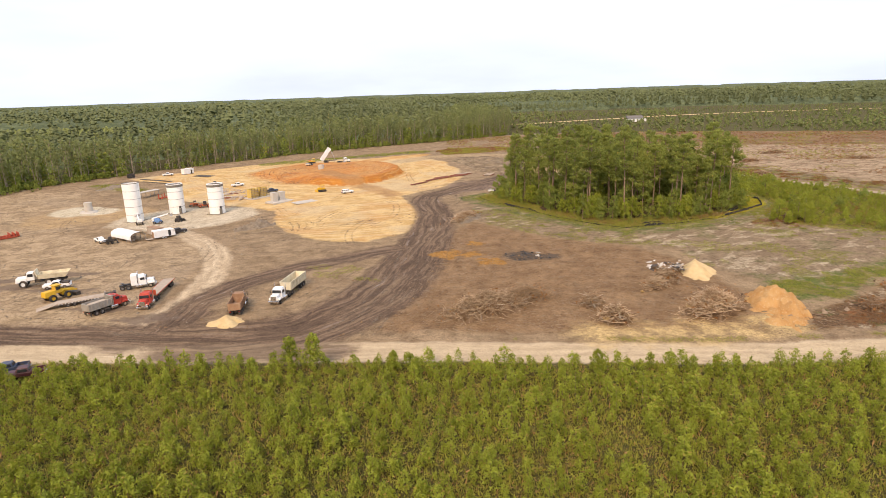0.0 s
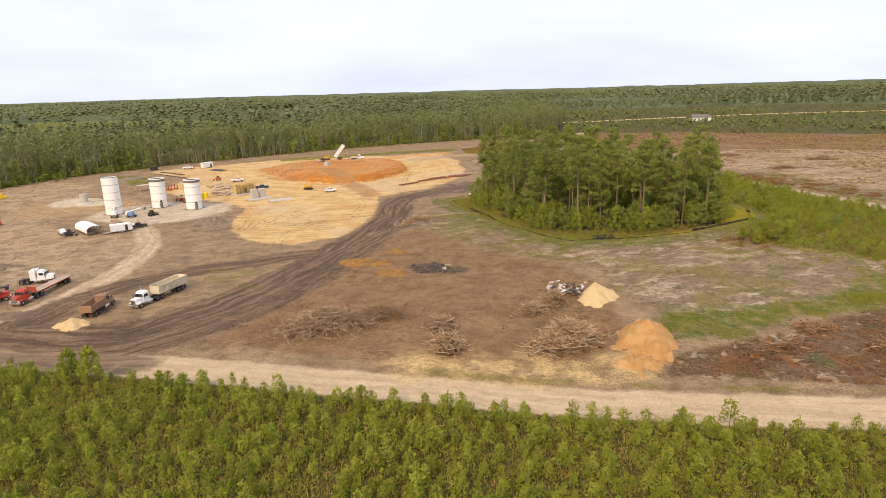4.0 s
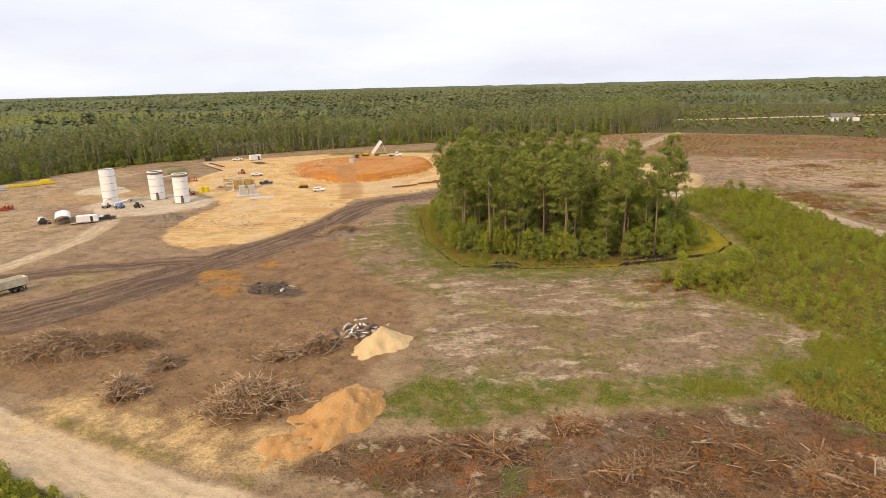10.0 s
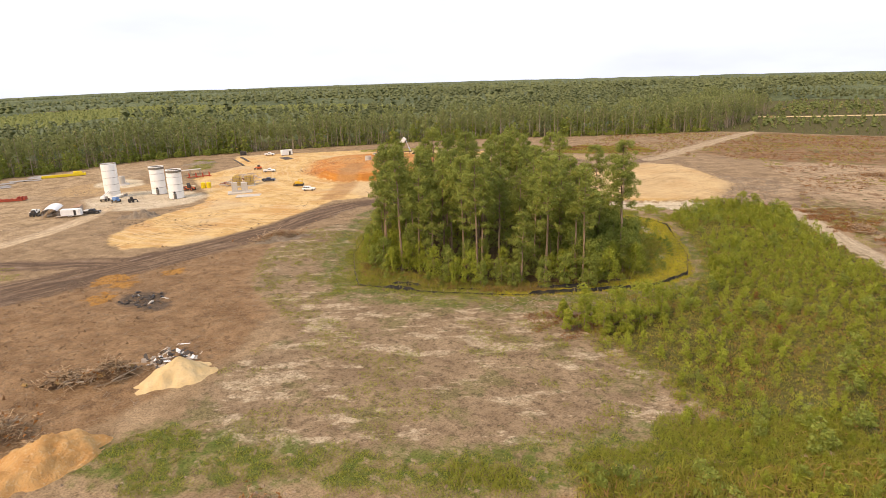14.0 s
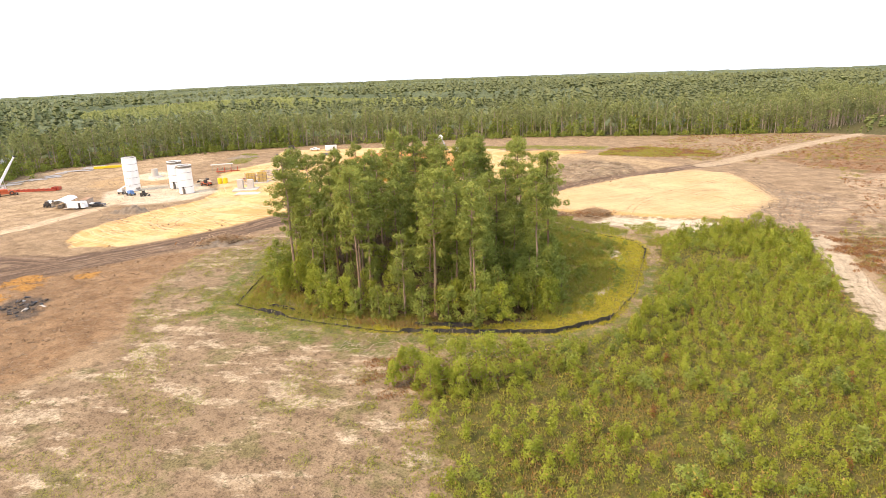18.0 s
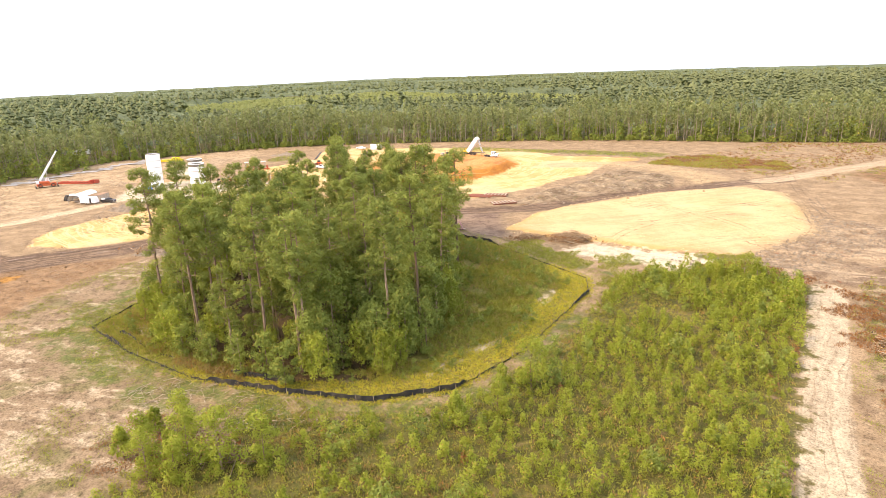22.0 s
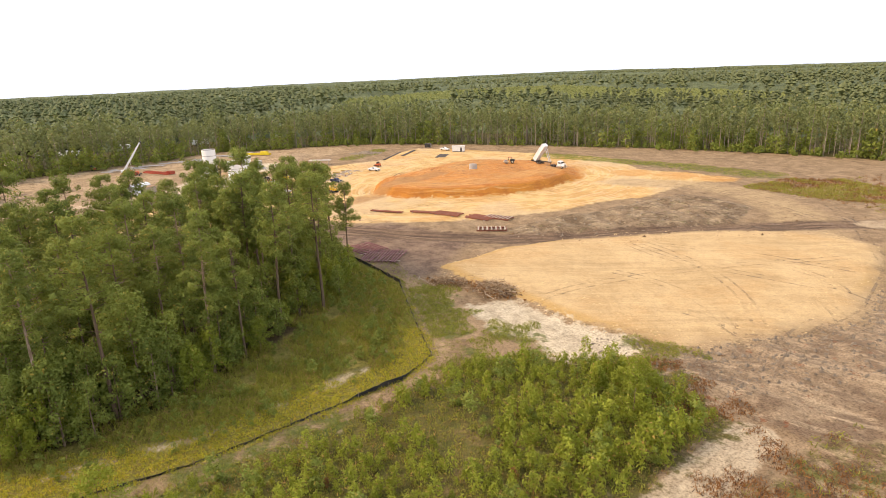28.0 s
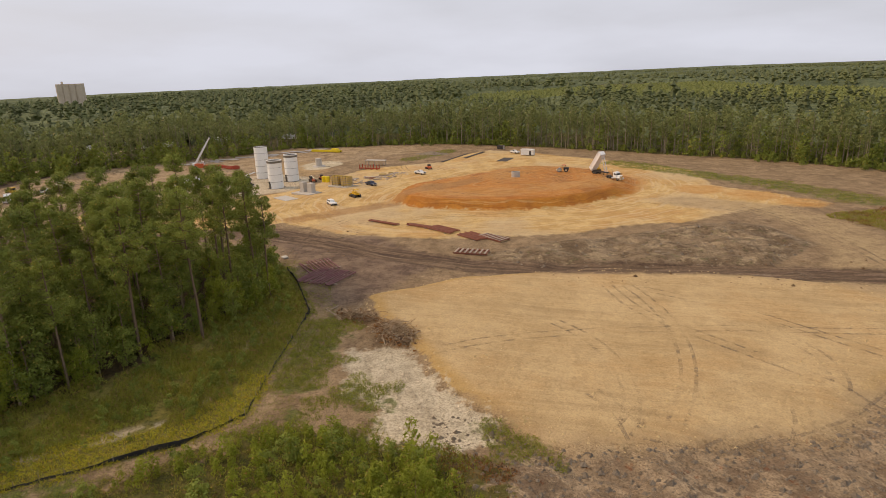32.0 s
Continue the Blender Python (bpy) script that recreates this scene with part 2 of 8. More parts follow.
def poly_dist(x, y, poly):
    """Signed distance to a polygon, positive inside."""
    x, y = np.asarray(x, float), np.asarray(y, float)
    best, inside = np.full(x.shape, 1e9), np.zeros(x.shape, bool)
    for (ax, ay), (bx, by) in zip(poly, poly[1:] + poly[:1]):
        dx, dy = bx - ax, by - ay
        k = np.clip(((x - ax) * dx + (y - ay) * dy) / (dx * dx + dy * dy), 0, 1)
        best = np.minimum(best, (x - ax - k * dx) ** 2 + (y - ay - k * dy) ** 2)
        if ay != by:
            inside ^= ((ay > y) != (by > y)) & (x < (bx - ax) * (y - ay) / (by - ay) + ax)
    d = np.sqrt(best)
    return np.where(inside, d, -d)


def line_uv(x, y, line):
    """Way along a polyline and distance from it (signed to its left)."""
    x, y = np.asarray(x, float), np.asarray(y, float)
    best, u, v, run = np.full(x.shape, 1e9), np.zeros(x.shape), np.zeros(x.shape), 0.0
    for (ax, ay), (bx, by) in zip(line, line[1:]):
        dx, dy = bx - ax, by - ay
        ln = math.hypot(dx, dy)
        k = np.clip(((x - ax) * dx + (y - ay) * dy) / ln ** 2, 0, 1)
        px, py = x - ax - k * dx, y - ay - k * dy
        d = np.hypot(px, py)
        nearer = d < best
        side = np.sign(dx * py - dy * px)
        best, u, v = np.where(nearer, d, best), np.where(nearer, run + k * ln, u), np.where(nearer, d * side, v)
        run += ln
    return u, v


def smoothed(line, turns=2):
    """Chaikin corner cutting of an open polyline."""
    for _ in range(turns):
        out = [line[0]]
        for (ax, ay), (bx, by) in zip(line, line[1:]):
            out += [(0.75 * ax + 0.25 * bx, 0.75 * ay + 0.25 * by), (0.25 * ax + 0.75 * bx, 0.25 * ay + 0.75 * by)]
        line = out + [line[-1]]
    return line


def step(d, w):
    k = np.clip((d + w) / (2 * w), 0, 1)
    return k * k * (3 - 2 * k)


def raw_mesh(name, verts, faces, sides, material, tint=None, smooth=False):
    """A mesh out of arrays: all faces have the same number of sides."""
    me = bpy.data.meshes.new(name)
    verts, faces = np.asarray(verts, np.float32), np.asarray(faces, np.int32)
    n = len(faces)
    me.vertices.add(len(verts))
    me.vertices.foreach_set("co", verts.ravel())
    me.loops.add(n * sides)
    me.loops.foreach_set("vertex_index", faces.ravel())
    me.polygons.add(n)
    me.polygons.foreach_set("loop_start", np.arange(n, dtype=np.int32) * sides)
    me.polygons.foreach_set("loop_total", np.full(n, sides, np.int32))
    if smooth:
        me.polygons.foreach_set("use_smooth", np.ones(n, bool))
    if tint is not None:
        me.attributes.new("tint", "FLOAT", "POINT").data.foreach_set("value", np.asarray(tint, np.float32))
    me.update()
    if material:
        me.materials.append(material)
    return me


def bm_mesh(name, bm, material, smooth=False):
    me = bpy.data.meshes.new(name)
    bm.to_mesh(me)
    bm.free()
    if smooth:
        me.polygons.foreach_set("use_smooth", np.ones(len(me.polygons), bool))
    me.materials.append(material if not isinstance(material, str) else M[material])
    return me


def part(name, bm, material, parent, label="", smooth=False):
    """One bmesh as one mesh object under a thing or a part."""
    ob = new(name, bm_mesh(name, bm, material, smooth))
    ob.parent = parent
    if label:
        ob["label"] = label
    return ob


def thing(name, label, category, group="", kind=""):
    """An empty at the base of a thing, for its parts."""
    ob = new(name)
    ob.empty_display_size = 0.2
    return tagged(ob, label, category, group, kind)


def box(bm, c, s, bevel=0.0, taper=(1, 1), shear=0.0, m=None):
    """A block with centre c and size s; taper: the top's size against the bottom's; shear moves the top along x."""
    r = bmesh.ops.create_cube(bm, size=1.0)
    vs = r["verts"]
    for v in vs:
        top = v.co.z > 0
        v.co.x, v.co.y, v.co.z = v.co.x * s[0] * (taper[0] if top else 1) + (shear if top else 0), v.co.y * s[1] * (taper[1] if top else 1), v.co.z * s[2]
        v.co += Vector(c)
        if m is not None:
            v.co = m @ v.co
    if bevel:
        es = list({e for v in vs for e in v.link_edges})
        bmesh.ops.bevel(bm, geom=es, offset=bevel, segments=1, affect="EDGES", profile=0.5)


def tube(bm, a, b, r0, r1=None, sides=10, caps=True):
    """A tapered rod from a to b."""
    a, b = Vector(a), Vector(b)
    d = b - a
    q = d.to_track_quat("Z", "Y").to_matrix().to_4x4()
    bmesh.ops.create_cone(bm, cap_ends=caps, segments=sides, radius1=r0, radius2=r0 if r1 is None else r1, depth=d.length,
                          matrix=Matrix.Translation((a + b) / 2) @ q)


def ring(bm, c, r_out, r_in, w, axis="Y", sides=18):
    """A wheel-like ring round c."""
    rot = Matrix.Rotation(radians(90), 4, "X") if axis == "Y" else Matrix.Identity(4)
    m = Matrix.Translation(c) @ rot
    prof = ((r_in, -w / 2), (r_out * 0.94, -w / 2), (r_out, -w / 3), (r_out, w / 3), (r_out * 0.94, w / 2), (r_in, w / 2))
    rows = [[bm.verts.new(m @ Vector((r * math.cos(2 * math.pi * i / sides), r * math.sin(2 * math.pi * i / sides), z))) for r, z in prof] for i in range(sides)]
    for i in range(sides):
        p, q = rows[i], rows[(i + 1) % sides]
        for k in range(len(prof)):
            j = (k + 1) % len(prof)
            bm.faces.new((p[k], q[k], q[j], p[j]))

# ---- plan of the ground ----
PAD_C = (-62.0, 328.0)
FOREST_EDGE = [(-40, 10), (-98, 82), (-135, 114), (-166, 150), (-207, 215), (-206, 295), (-186, 335), (-100, 437), (-60, 468), (0, 503), (62, 552)]
CLEARING = FOREST_EDGE[1:] + [(90, 552), (175, 537), (340, 470), (360, 300), (340, 96), (120, 90), (-60, 92)]
FENCE = [(15, 236), (18, 229), (28, 211), (37, 195), (47, 183.5), (54, 176.5), (70, 180), (86, 186), (99, 195), (108, 203.5), (112, 214), (109, 229), (98, 256), (92, 262), (78, 263), (57, 265), (40, 260), (30, 256)]
GROVE = [(21, 238), (37, 202), (52, 185), (75, 186), (95, 195), (103, 206), (98, 219), (85, 235), (66, 247), (48, 257), (27, 250)]
SAND_ROAD = smoothed([(-400, 112), (-130, 100), (-60, 97), (0, 92.6), (40, 88.8), (80, 88), (130, 92), (400, 96)])
MUD_A = smoothed([(-140, 112), (-80, 104), (-50, 101), (-28, 101), (-15, 116), (-9, 140), (-5, 165), (-2, 195), (-3, 222), (-8, 240), (5, 258), (26, 284), (38, 306), (44, 342), (51, 376), (62, 400)])
MUD_B = smoothed([(-53, 106), (-52, 122), (-48, 132), (-40, 141), (-28, 151), (-9, 163)])
PATH = smoothed([(-92, 205), (-76, 186), (-62, 165), (-55, 142), (-54, 122), (-58, 106)])
WHITE_TRACK = smoothed([(125.5, 291.5), (132, 276), (139, 260), (144.8, 246), (151, 233.5), (176, 187), (204, 134)])
FAR_TRACK = smoothed([(58, 392), (62, 408), (68, 447), (80, 528), (88, 560)])
PAD = [(-105, 331), (-86, 303), (-66, 285.5), (-46, 277), (-31, 281), (-22, 296), (-18.5, 322), (-26, 347), (-44, 366), (-64, 375), (-88, 365), (-101, 351)]
TAN = [(-37, 174), (-22, 169.5), (-10, 181), (-7, 203), (-12, 228), (-16, 246), (2, 268), (10, 292), (10, 327), (4, 345), (4, 361), (-7, 381), (-14, 405), (-26, 406), (-45, 392), (-78, 398), (-118, 372), (-150, 345), (-166, 328), (-150, 312), (-128, 300), (-118, 262), (-96, 250), (-78, 240), (-62, 226), (-57, 205), (-50, 190)]
LOT = [(51, 276), (43, 295), (40, 322), (46, 346), (60, 373), (76, 373), (91, 353), (104.5, 331), (104, 312), (103, 299), (90, 290), (74, 284), (62, 278)]
MOUND = [(35, 301), (24, 303), (17, 320), (15, 338), (6, 364), (10, 378), (30, 380), (44, 360), (41, 335), (37, 315)]
WHITE_SAND = [(75, 273), (74, 282), (88, 288), (98, 296), (103, 290), (104, 283), (99, 277), (94, 280), (86, 274)]
STREAKY = [(14, 226), (36, 193), (54, 174), (96, 186), (104, 176), (127, 161), (119, 149), (106, 138), (88, 126), (69, 121), (61, 136), (60, 154), (34, 166), (16, 186), (8, 204)]
GREEN = [(62, 110), (67, 123), (88, 128), (107, 140), (121, 153), (138, 168), (150, 160), (132, 146), (110, 131), (90, 121), (79, 112)]
DEBRIS = [(62, 97), (66, 104), (80, 112), (110, 130), (134, 146), (152, 158), (205, 138), (215, 100), (120, 96.5)]
SAPLINGS = [(95, 266), (106, 293), (122.5, 290), (144.5, 239.5), (167.5, 192), (187, 152), (160, 146), (138, 145), (124, 150), (127, 160), (105, 178), (101, 190), (114, 205), (115.5, 216), (112, 231), (101, 258)]
CLEARED = [(128, 300), (130, 293), (154, 243), (180, 192), (210, 140), (345, 130), (350, 400), (190, 432), (112, 430), (108, 390), (126, 340)]
SILO_PAD = [(-118, 210), (-104, 205), (-93, 200), (-76, 208), (-67, 224), (-75, 238), (-104, 244), (-119, 229)]
DARKSOIL = [(-12, 102), (20, 99), (56, 97), (60, 120), (58, 140), (50, 156), (30, 168), (10, 192), (0, 176), (-4, 150), (-10, 128)]
REDLAND = [(72, 425), (112, 404), (190, 405), (350, 360), (345, 470), (175, 535), (92, 548)]
BANK = [(103.5, 286), (104, 298), (105, 314), (104.5, 331), (101, 345), (116, 352), (131, 332), (134, 310), (128, 296), (118, 290)]
MUDLOT = [(3, 246), (3, 274), (31, 292), (42, 282), (54, 274), (56, 267), (43, 262), (22, 256)]
YARD = [(-135, 112), (-160, 150), (-200, 214), (-200, 290), (-170, 290), (-120, 196), (-75, 182), (-64, 160), (-58, 108)]


PAD_LINE = smoothed(PAD + PAD[:1], 2)[:-1]


def pad_dist(x, y):
    """Distance inward from the pad's edge."""
    return poly_dist(x, y, PAD_LINE) + 1.1 * value_noise(x, y, 8, 44) + 0.5 * value_noise(x, y, 3.2, 45)


def pad_cut(x, y):
    """1 where the pad ends in a steep cut, 0 where it runs out into the sand."""
    a = np.arctan2(y - PAD_C[1], x - PAD_C[0])
    return step(np.cos(a + 0.35) - 0.20, 0.35)


def relief_z(x, y):
    """The ground's height from the plan."""
    x, y = np.asarray(x, float), np.asarray(y, float)
    near = step(700 - np.hypot(x, y - 200), 300)
    z = near * (0.22 * value_noise(x, y, 24, 3) + 0.10 * value_noise(x, y, 7, 4))
    d, steep = pad_dist(x, y), pad_cut(x, y)
    run = 1.5 + 7.5 * (1 - steep)
    z = z + (2.9 - 0.7 * (1 - steep)) * step(d - run, run)
    z = z + step(d - 6, 3) * (0.22 * value_noise(np.arctan2(y - PAD_C[1], x - PAD_C[0]) * 12, d, 3.2, 46) + 0.5 * step(value_noise(x, y, 16, 47), 0.5))
    z = z - 1.6 * step(62 - np.hypot(x + 118, (y - 200) * 0.95), 28)
    z = z + 0.95 * step(poly_dist(x, y, LOT) + 0.5 * value_noise(x, y, 4, 48), 1.6 + 5 * step(x - 96, 8))
    dm = poly_dist(x, y, MOUND)
    z = z + step(dm - 2, 3) * (0.75 + 0.60 * value_noise(x, y, 3.2, 5) + 0.45 * value_noise(x, y, 9.0, 6))
    dd = np.maximum(poly_dist(x, y, DEBRIS), poly_dist(x, y, CLEARED) * 0.5)
    z = z + step(dd - 1, 3) * (0.16 * value_noise(x, y, 2.2, 7) + 0.16 * value_noise(x, y, 6, 8))
    z = z + step(poly_dist(x, y, BANK), 2.5) * (0.25 + 0.45 * value_noise(x, y, 3.2, 51) + 0.22 * value_noise(0.84 * x + 0.54 * y, 2.4 * (0.84 * y - 0.54 * x), 7, 52) + 0.35 * value_noise(x, y, 6, 53))
    z = z + step(poly_dist(x, y, DARKSOIL), 4) * (0.12 * value_noise(x, y, 2.0, 9) + 0.14 * value_noise(x, y, 5.5, 10))
    u, v = line_uv(x, y, MUD_A)
    z = z - 0.25 * np.exp(-(v / 6.0) ** 2)
    u, v = line_uv(x, y, SAND_ROAD)
    z = z - 0.20 * np.exp(-(v / 3.5) ** 2)
    fall = np.clip(-0.55 * x - 0.83 * y + 30, 0, None)
    z = z - 0.0157 * fall * fall / (fall + 60)
    return z


def spread(lo, hi, cell, out):
    """Grid lines: even from lo to hi, then wider and wider out to the far limits."""
    mid = list(np.arange(lo, hi + cell, cell))
    a, s = [lo], cell
    while a[-1] > -out:
        s *= 1.16
        a.append(a[-1] - s)
    b, s = [mid[-1]], cell
    while b[-1] < out:
        s *= 1.16
        b.append(b[-1] + s)
    return np.array(a[:0:-1] + mid + b[1:])


gx, gy = spread(-200, 200, 1.5, 4700), spread(60, 420, 1.5, 4700)
GX, GY = np.meshgrid(gx, gy)
px, py = GX.ravel(), GY.ravel()
pz = relief_z(px, py)
nx, ny = len(gx), len(gy)
idx = np.arange(nx * ny).reshape(ny, nx)
quads = np.stack((idx[:-1, :-1], idx[:-1, 1:], idx[1:, 1:], idx[1:, :-1]), -1).reshape(-1, 4)

PZ = pz.reshape(ny, nx)


def ground_z(x, y):
    """The height of the ground sheet under plan places."""
    x, y = np.asarray(x, float), np.asarray(y, float)
    i, j = np.clip(np.searchsorted(gx, x) - 1, 0, nx - 2), np.clip(np.searchsorted(gy, y) - 1, 0, ny - 2)
    a, b = (x - gx[i]) / (gx[i + 1] - gx[i]), (y - gy[j]) / (gy[j + 1] - gy[j])
    return (PZ[j, i] * (1 - a) + PZ[j, i + 1] * a) * (1 - b) + (PZ[j + 1, i] * (1 - a) + PZ[j + 1, i + 1] * a) * b


def flat_z(x, y):
    return float(ground_z(x, y))


fields = {}
for key, poly in (("clearing", CLEARING), ("tan", TAN), ("lot", LOT), ("mound", MOUND), ("whitesand", WHITE_SAND), ("streaky", STREAKY), ("green", GREEN), ("debris", DEBRIS),
                  ("saplings", SAPLINGS), ("cleared", CLEARED), ("silopad", SILO_PAD), ("darksoil", DARKSOIL), ("yard", YARD), ("inside", FENCE), ("grove", GROVE), ("redland", REDLAND), ("bank", BANK), ("mudlot", MUDLOT)):
    fields[key] = poly_dist(px, py, poly)
fields["pad"] = pad_dist(px, py)
fu, fv = px * 0.9 + py * 0.2, py * 0.9 - px * 0.2
ang = np.arctan2(py - PAD_C[1], px - PAD_C[0])
near_pad = fields["lot"] < -35
fu, fv = np.where(near_pad, ang * 45, fu), np.where(near_pad, fields["pad"], fv)
in_lot = fields["lot"] >= -35
fu, fv = np.where(in_lot, px * 0.35 + py * 0.94, fu), np.where(in_lot, px * 0.94 - py * 0.35, fv)
road_gap, ru, rv = np.full(px.shape, 1e9), px * 0, px * 0
for key, line, half in (("sandroad", SAND_ROAD, 4.0), ("mudb", MUD_B, 4.5), ("mud", MUD_A, 7.0), ("path", PATH, 3.4), ("whitetrack", WHITE_TRACK, 3.0), ("fartrack", FAR_TRACK, 4.0)):
    u, v = line_uv(px, py, line)
    if key == "mud":
        half = np.interp(u, (0, 60, 105, 150, 200, 250, 300), (6, 7, 9, 9, 7.0, 5.8, 4.6))
    fields[key] = half - np.abs(v)
    nearer = np.abs(v) - half < road_gap
    road_gap, ru, rv = np.where(nearer, np.abs(v) - half, road_gap), np.where(nearer, u + 31 * len(key), ru), np.where(nearer, v, rv)
blob = lambda x, y, r: r - np.hypot(px - x, py - y)
fields["pond"] = np.maximum.reduce([blob(1, 154, 4.2), blob(7, 153, 3.0), blob(12, 145, 3.0), blob(9, 164, 2.4)])
fields["yellowsand"] = np.maximum.reduce([blob(26, 98, 5), blob(35, 98, 5), blob(44, 98, 5.5), blob(53, 99, 5), blob(58, 100, 4.5)])
fields["whitepad"] = np.maximum.reduce([blob(-144, 241, 10), blob(-134, 240, 6)])
fields["tanw"] = np.maximum.reduce([blob(-138, 228, 17), blob(-124, 232, 14)])
fields["greenberm"] = np.maximum.reduce([7 - np.abs(line_uv(px, py, [(-104, 376), (-68, 398), (-42, 413), (-12, 424)])[1]), 5 - np.abs(line_uv(px, py, [(-168, 305), (-142, 285)])[1])])
fields["spill"] = np.maximum.reduce([blob(-40, 384, 8), blob(-28, 396, 8), blob(-14, 404, 7)])
u, v = line_uv(px, py, [(-56, 306), (-44, 287), (-30, 268), (-20, 250)])
fields["ramp"] = 4.5 - np.abs(v)
fields["ring"] = 4.5 - np.abs(poly_dist(px, py, FENCE) + 3.5) - 0.5 * np.clip(py - 240, 0, 40)
fields["lotgreen"] = np.maximum.reduce([blob(63, 269.5, 4.5), blob(70, 268.5, 5.0), blob(77, 268, 5.5), blob(84, 267.5, 5), blob(90, 278, 4.2), blob(86, 275.5, 3.0), blob(99, 293.5, 3.4), blob(104, 296, 3.4), blob(97, 268, 5), blob(100, 276, 4.5), blob(106, 285, 4.5)])
fields["loop"] = 7.5 - np.abs(line_uv(px, py, [(-22, 372), (-8, 390), (14, 394), (40, 386), (58, 372)])[1])
puddle = lambda x, y, rx, ry, c: 2.0 * (1 - np.hypot((px - x) + c * (py - y), 0) / rx) - np.abs(py - y) / ry
fields["puddle"] = np.maximum.reduce([puddle(a, b, r, s, c) for a, b, r, s, c in ((-101, 139, 12, 1.4, 0.6), (-88, 134.5, 10, 1.3, 0.5), (-108, 146, 9, 1.2, 0.4), (-70, 120, 9, 1.3, 0.3), (-58, 113, 8, 1.5, -0.4), (-95, 150, 10, 1.2, 0.5))])
fields["mudcorner"] = np.maximum.reduce([blob(-48, 104, 7), blob(-42, 102, 6.5), (5 - np.hypot(px + 51, (py - 113) * 0.6)), blob(-34, 101, 6), blob(-57, 102, 5), blob(-45, 97, 6), blob(-35, 96, 6.5), blob(-26, 95.5, 6), blob(-19, 94.5, 4)])
fields["steep"] = pad_cut(px, py)
fields["lotsoft"] = np.maximum(step(px - 94, 7), step(py - 352, 8))
fields["charred"] = np.maximum.reduce([blob(20, 149, 4.5), blob(26, 148, 3.0)])

ground_me = raw_mesh("ground", np.stack((px, py, pz), 1), quads, 4, None, smooth=True)
for key, d in fields.items():
    ground_me.attributes.new(key, "FLOAT", "POINT").data.foreach_set("value", np.clip(d, -40, 40).astype(np.float32))
for key, a, b in (("flow", fu, fv), ("rflow", ru, rv)):
    ground_me.attributes.new(key, "FLOAT_VECTOR", "POINT").data.foreach_set("vector", np.stack((a, b, a * 0), 1).astype(np.float32).ravel())

g = Nodes("worked_ground")
n_big, n_mid, n_fine, n_grit = g.noise(0.025, 4), g.noise(0.16, 8, 0.65), g.noise(0.9, 6, 0.65), g.noise(4.0, 5, 0.65)
wob = g.math("ADD", g.math("MULTIPLY", g.math("SUBTRACT", g.noise(0.30, 5, 0.6), 0.5), 7.0), g.math("MULTIPLY", g.math("SUBTRACT", n_fine, 0.5), 3.0))
flow = g.attr("flow", "Vector")
shove = g.t.nodes.new("ShaderNodeVectorMath")
shove.operation = "MULTIPLY_ADD"
drift = g.t.nodes.new("ShaderNodeTexNoise")
drift.inputs["Scale"].default_value, drift.inputs["Detail"].default_value = 0.05, 3.0
g.put(drift.inputs["Vector"], g.pos)
g.put(shove.inputs[0], drift.outputs["Color"])
shove.inputs[1].default_value = (0.0, 4.0, 0.0)
g.put(shove.inputs[2], flow)
warped = shove.outputs[0]
streak = g.noise(1.0, 6, 0.65, g.scaled(warped, (0.045, 0.85, 1)))
rshove = g.t.nodes.new("ShaderNodeVectorMath")
rshove.operation = "MULTIPLY_ADD"
g.put(rshove.inputs[0], drift.outputs["Color"])
rshove.inputs[1].default_value = (0.0, 7.0, 0.0)
g.put(rshove.inputs[2], g.attr("rflow", "Vector"))
rwarp = rshove.outputs[0]
rstreak = g.noise(1.0, 6, 0.65, g.scaled(rwarp, (0.06, 0.70, 1)))
rrut = g.noise(1.0, 4, 0.55, g.scaled(rwarp, (0.04, 1.9, 1)))
wstreak = g.noise(1.0, 6, 0.65, g.scaled(g.pos, (0.05, 0.35, 1.0)))
rut = g.noise(1.0, 4, 0.55, g.scaled(warped, (0.02, 2.0, 1)))


def region(key, wobble=0.6, soft=0.5, shift=0.0):
    return g.smooth(g.math("ADD", g.math("MULTIPLY_ADD", wob, wobble, shift), g.attr(key)), -soft, soft)


def tone(a, b, f, lo=0.35, hi=0.65):
    return g.mix(g.smooth(f, lo, hi), a, b)


col = tone((0.060, 0.060, 0.020), (0.135, 0.115, 0.042), n_fine)
col = g.mix(g.smooth(n_mid, 0.54, 0.74, 0, 0.35), col, (0.17, 0.125, 0.060))
dirt = tone((0.240, 0.166, 0.106), (0.360, 0.262, 0.175), n_mid)
dirt = g.mix(g.smooth(wstreak, 0.50, 0.66, 0, 0.35), dirt, (0.190, 0.128, 0.084))
dirt = g.mix(g.smooth(n_fine, 0.54, 0.66, 0, 0.6), dirt, (0.43, 0.335, 0.232))
dirt = g.mix(g.smooth(g.noise(0.12, 7, 0.7), 0.56, 0.61, 0, 0.5), dirt, (0.165, 0.112, 0.076))
col = g.mix(region("clearing", 0.5), col, dirt)
yard = tone((0.320, 0.232, 0.152), (0.440, 0.330, 0.225), n_mid, 0.42, 0.58)
yard = g.mix(g.smooth(n_fine, 0.52, 0.68, 0, 0.38), yard, (0.215, 0.150, 0.098))
yard = g.mix(g.smooth(wstreak, 0.50, 0.70, 0, 0.18), yard, (0.46, 0.355, 0.250))
yard = g.mix(g.smooth(g.noise(0.12, 7, 0.7), 0.57, 0.62, 0, 0.55), yard, (0.150, 0.102, 0.070))
yard = g.mix(g.smooth(n_big, 0.5, 0.65, 0, 0.6), yard, (0.34, 0.26, 0.19))
col = g.mix(region("yard", 0.6, 2.0), col, yard)
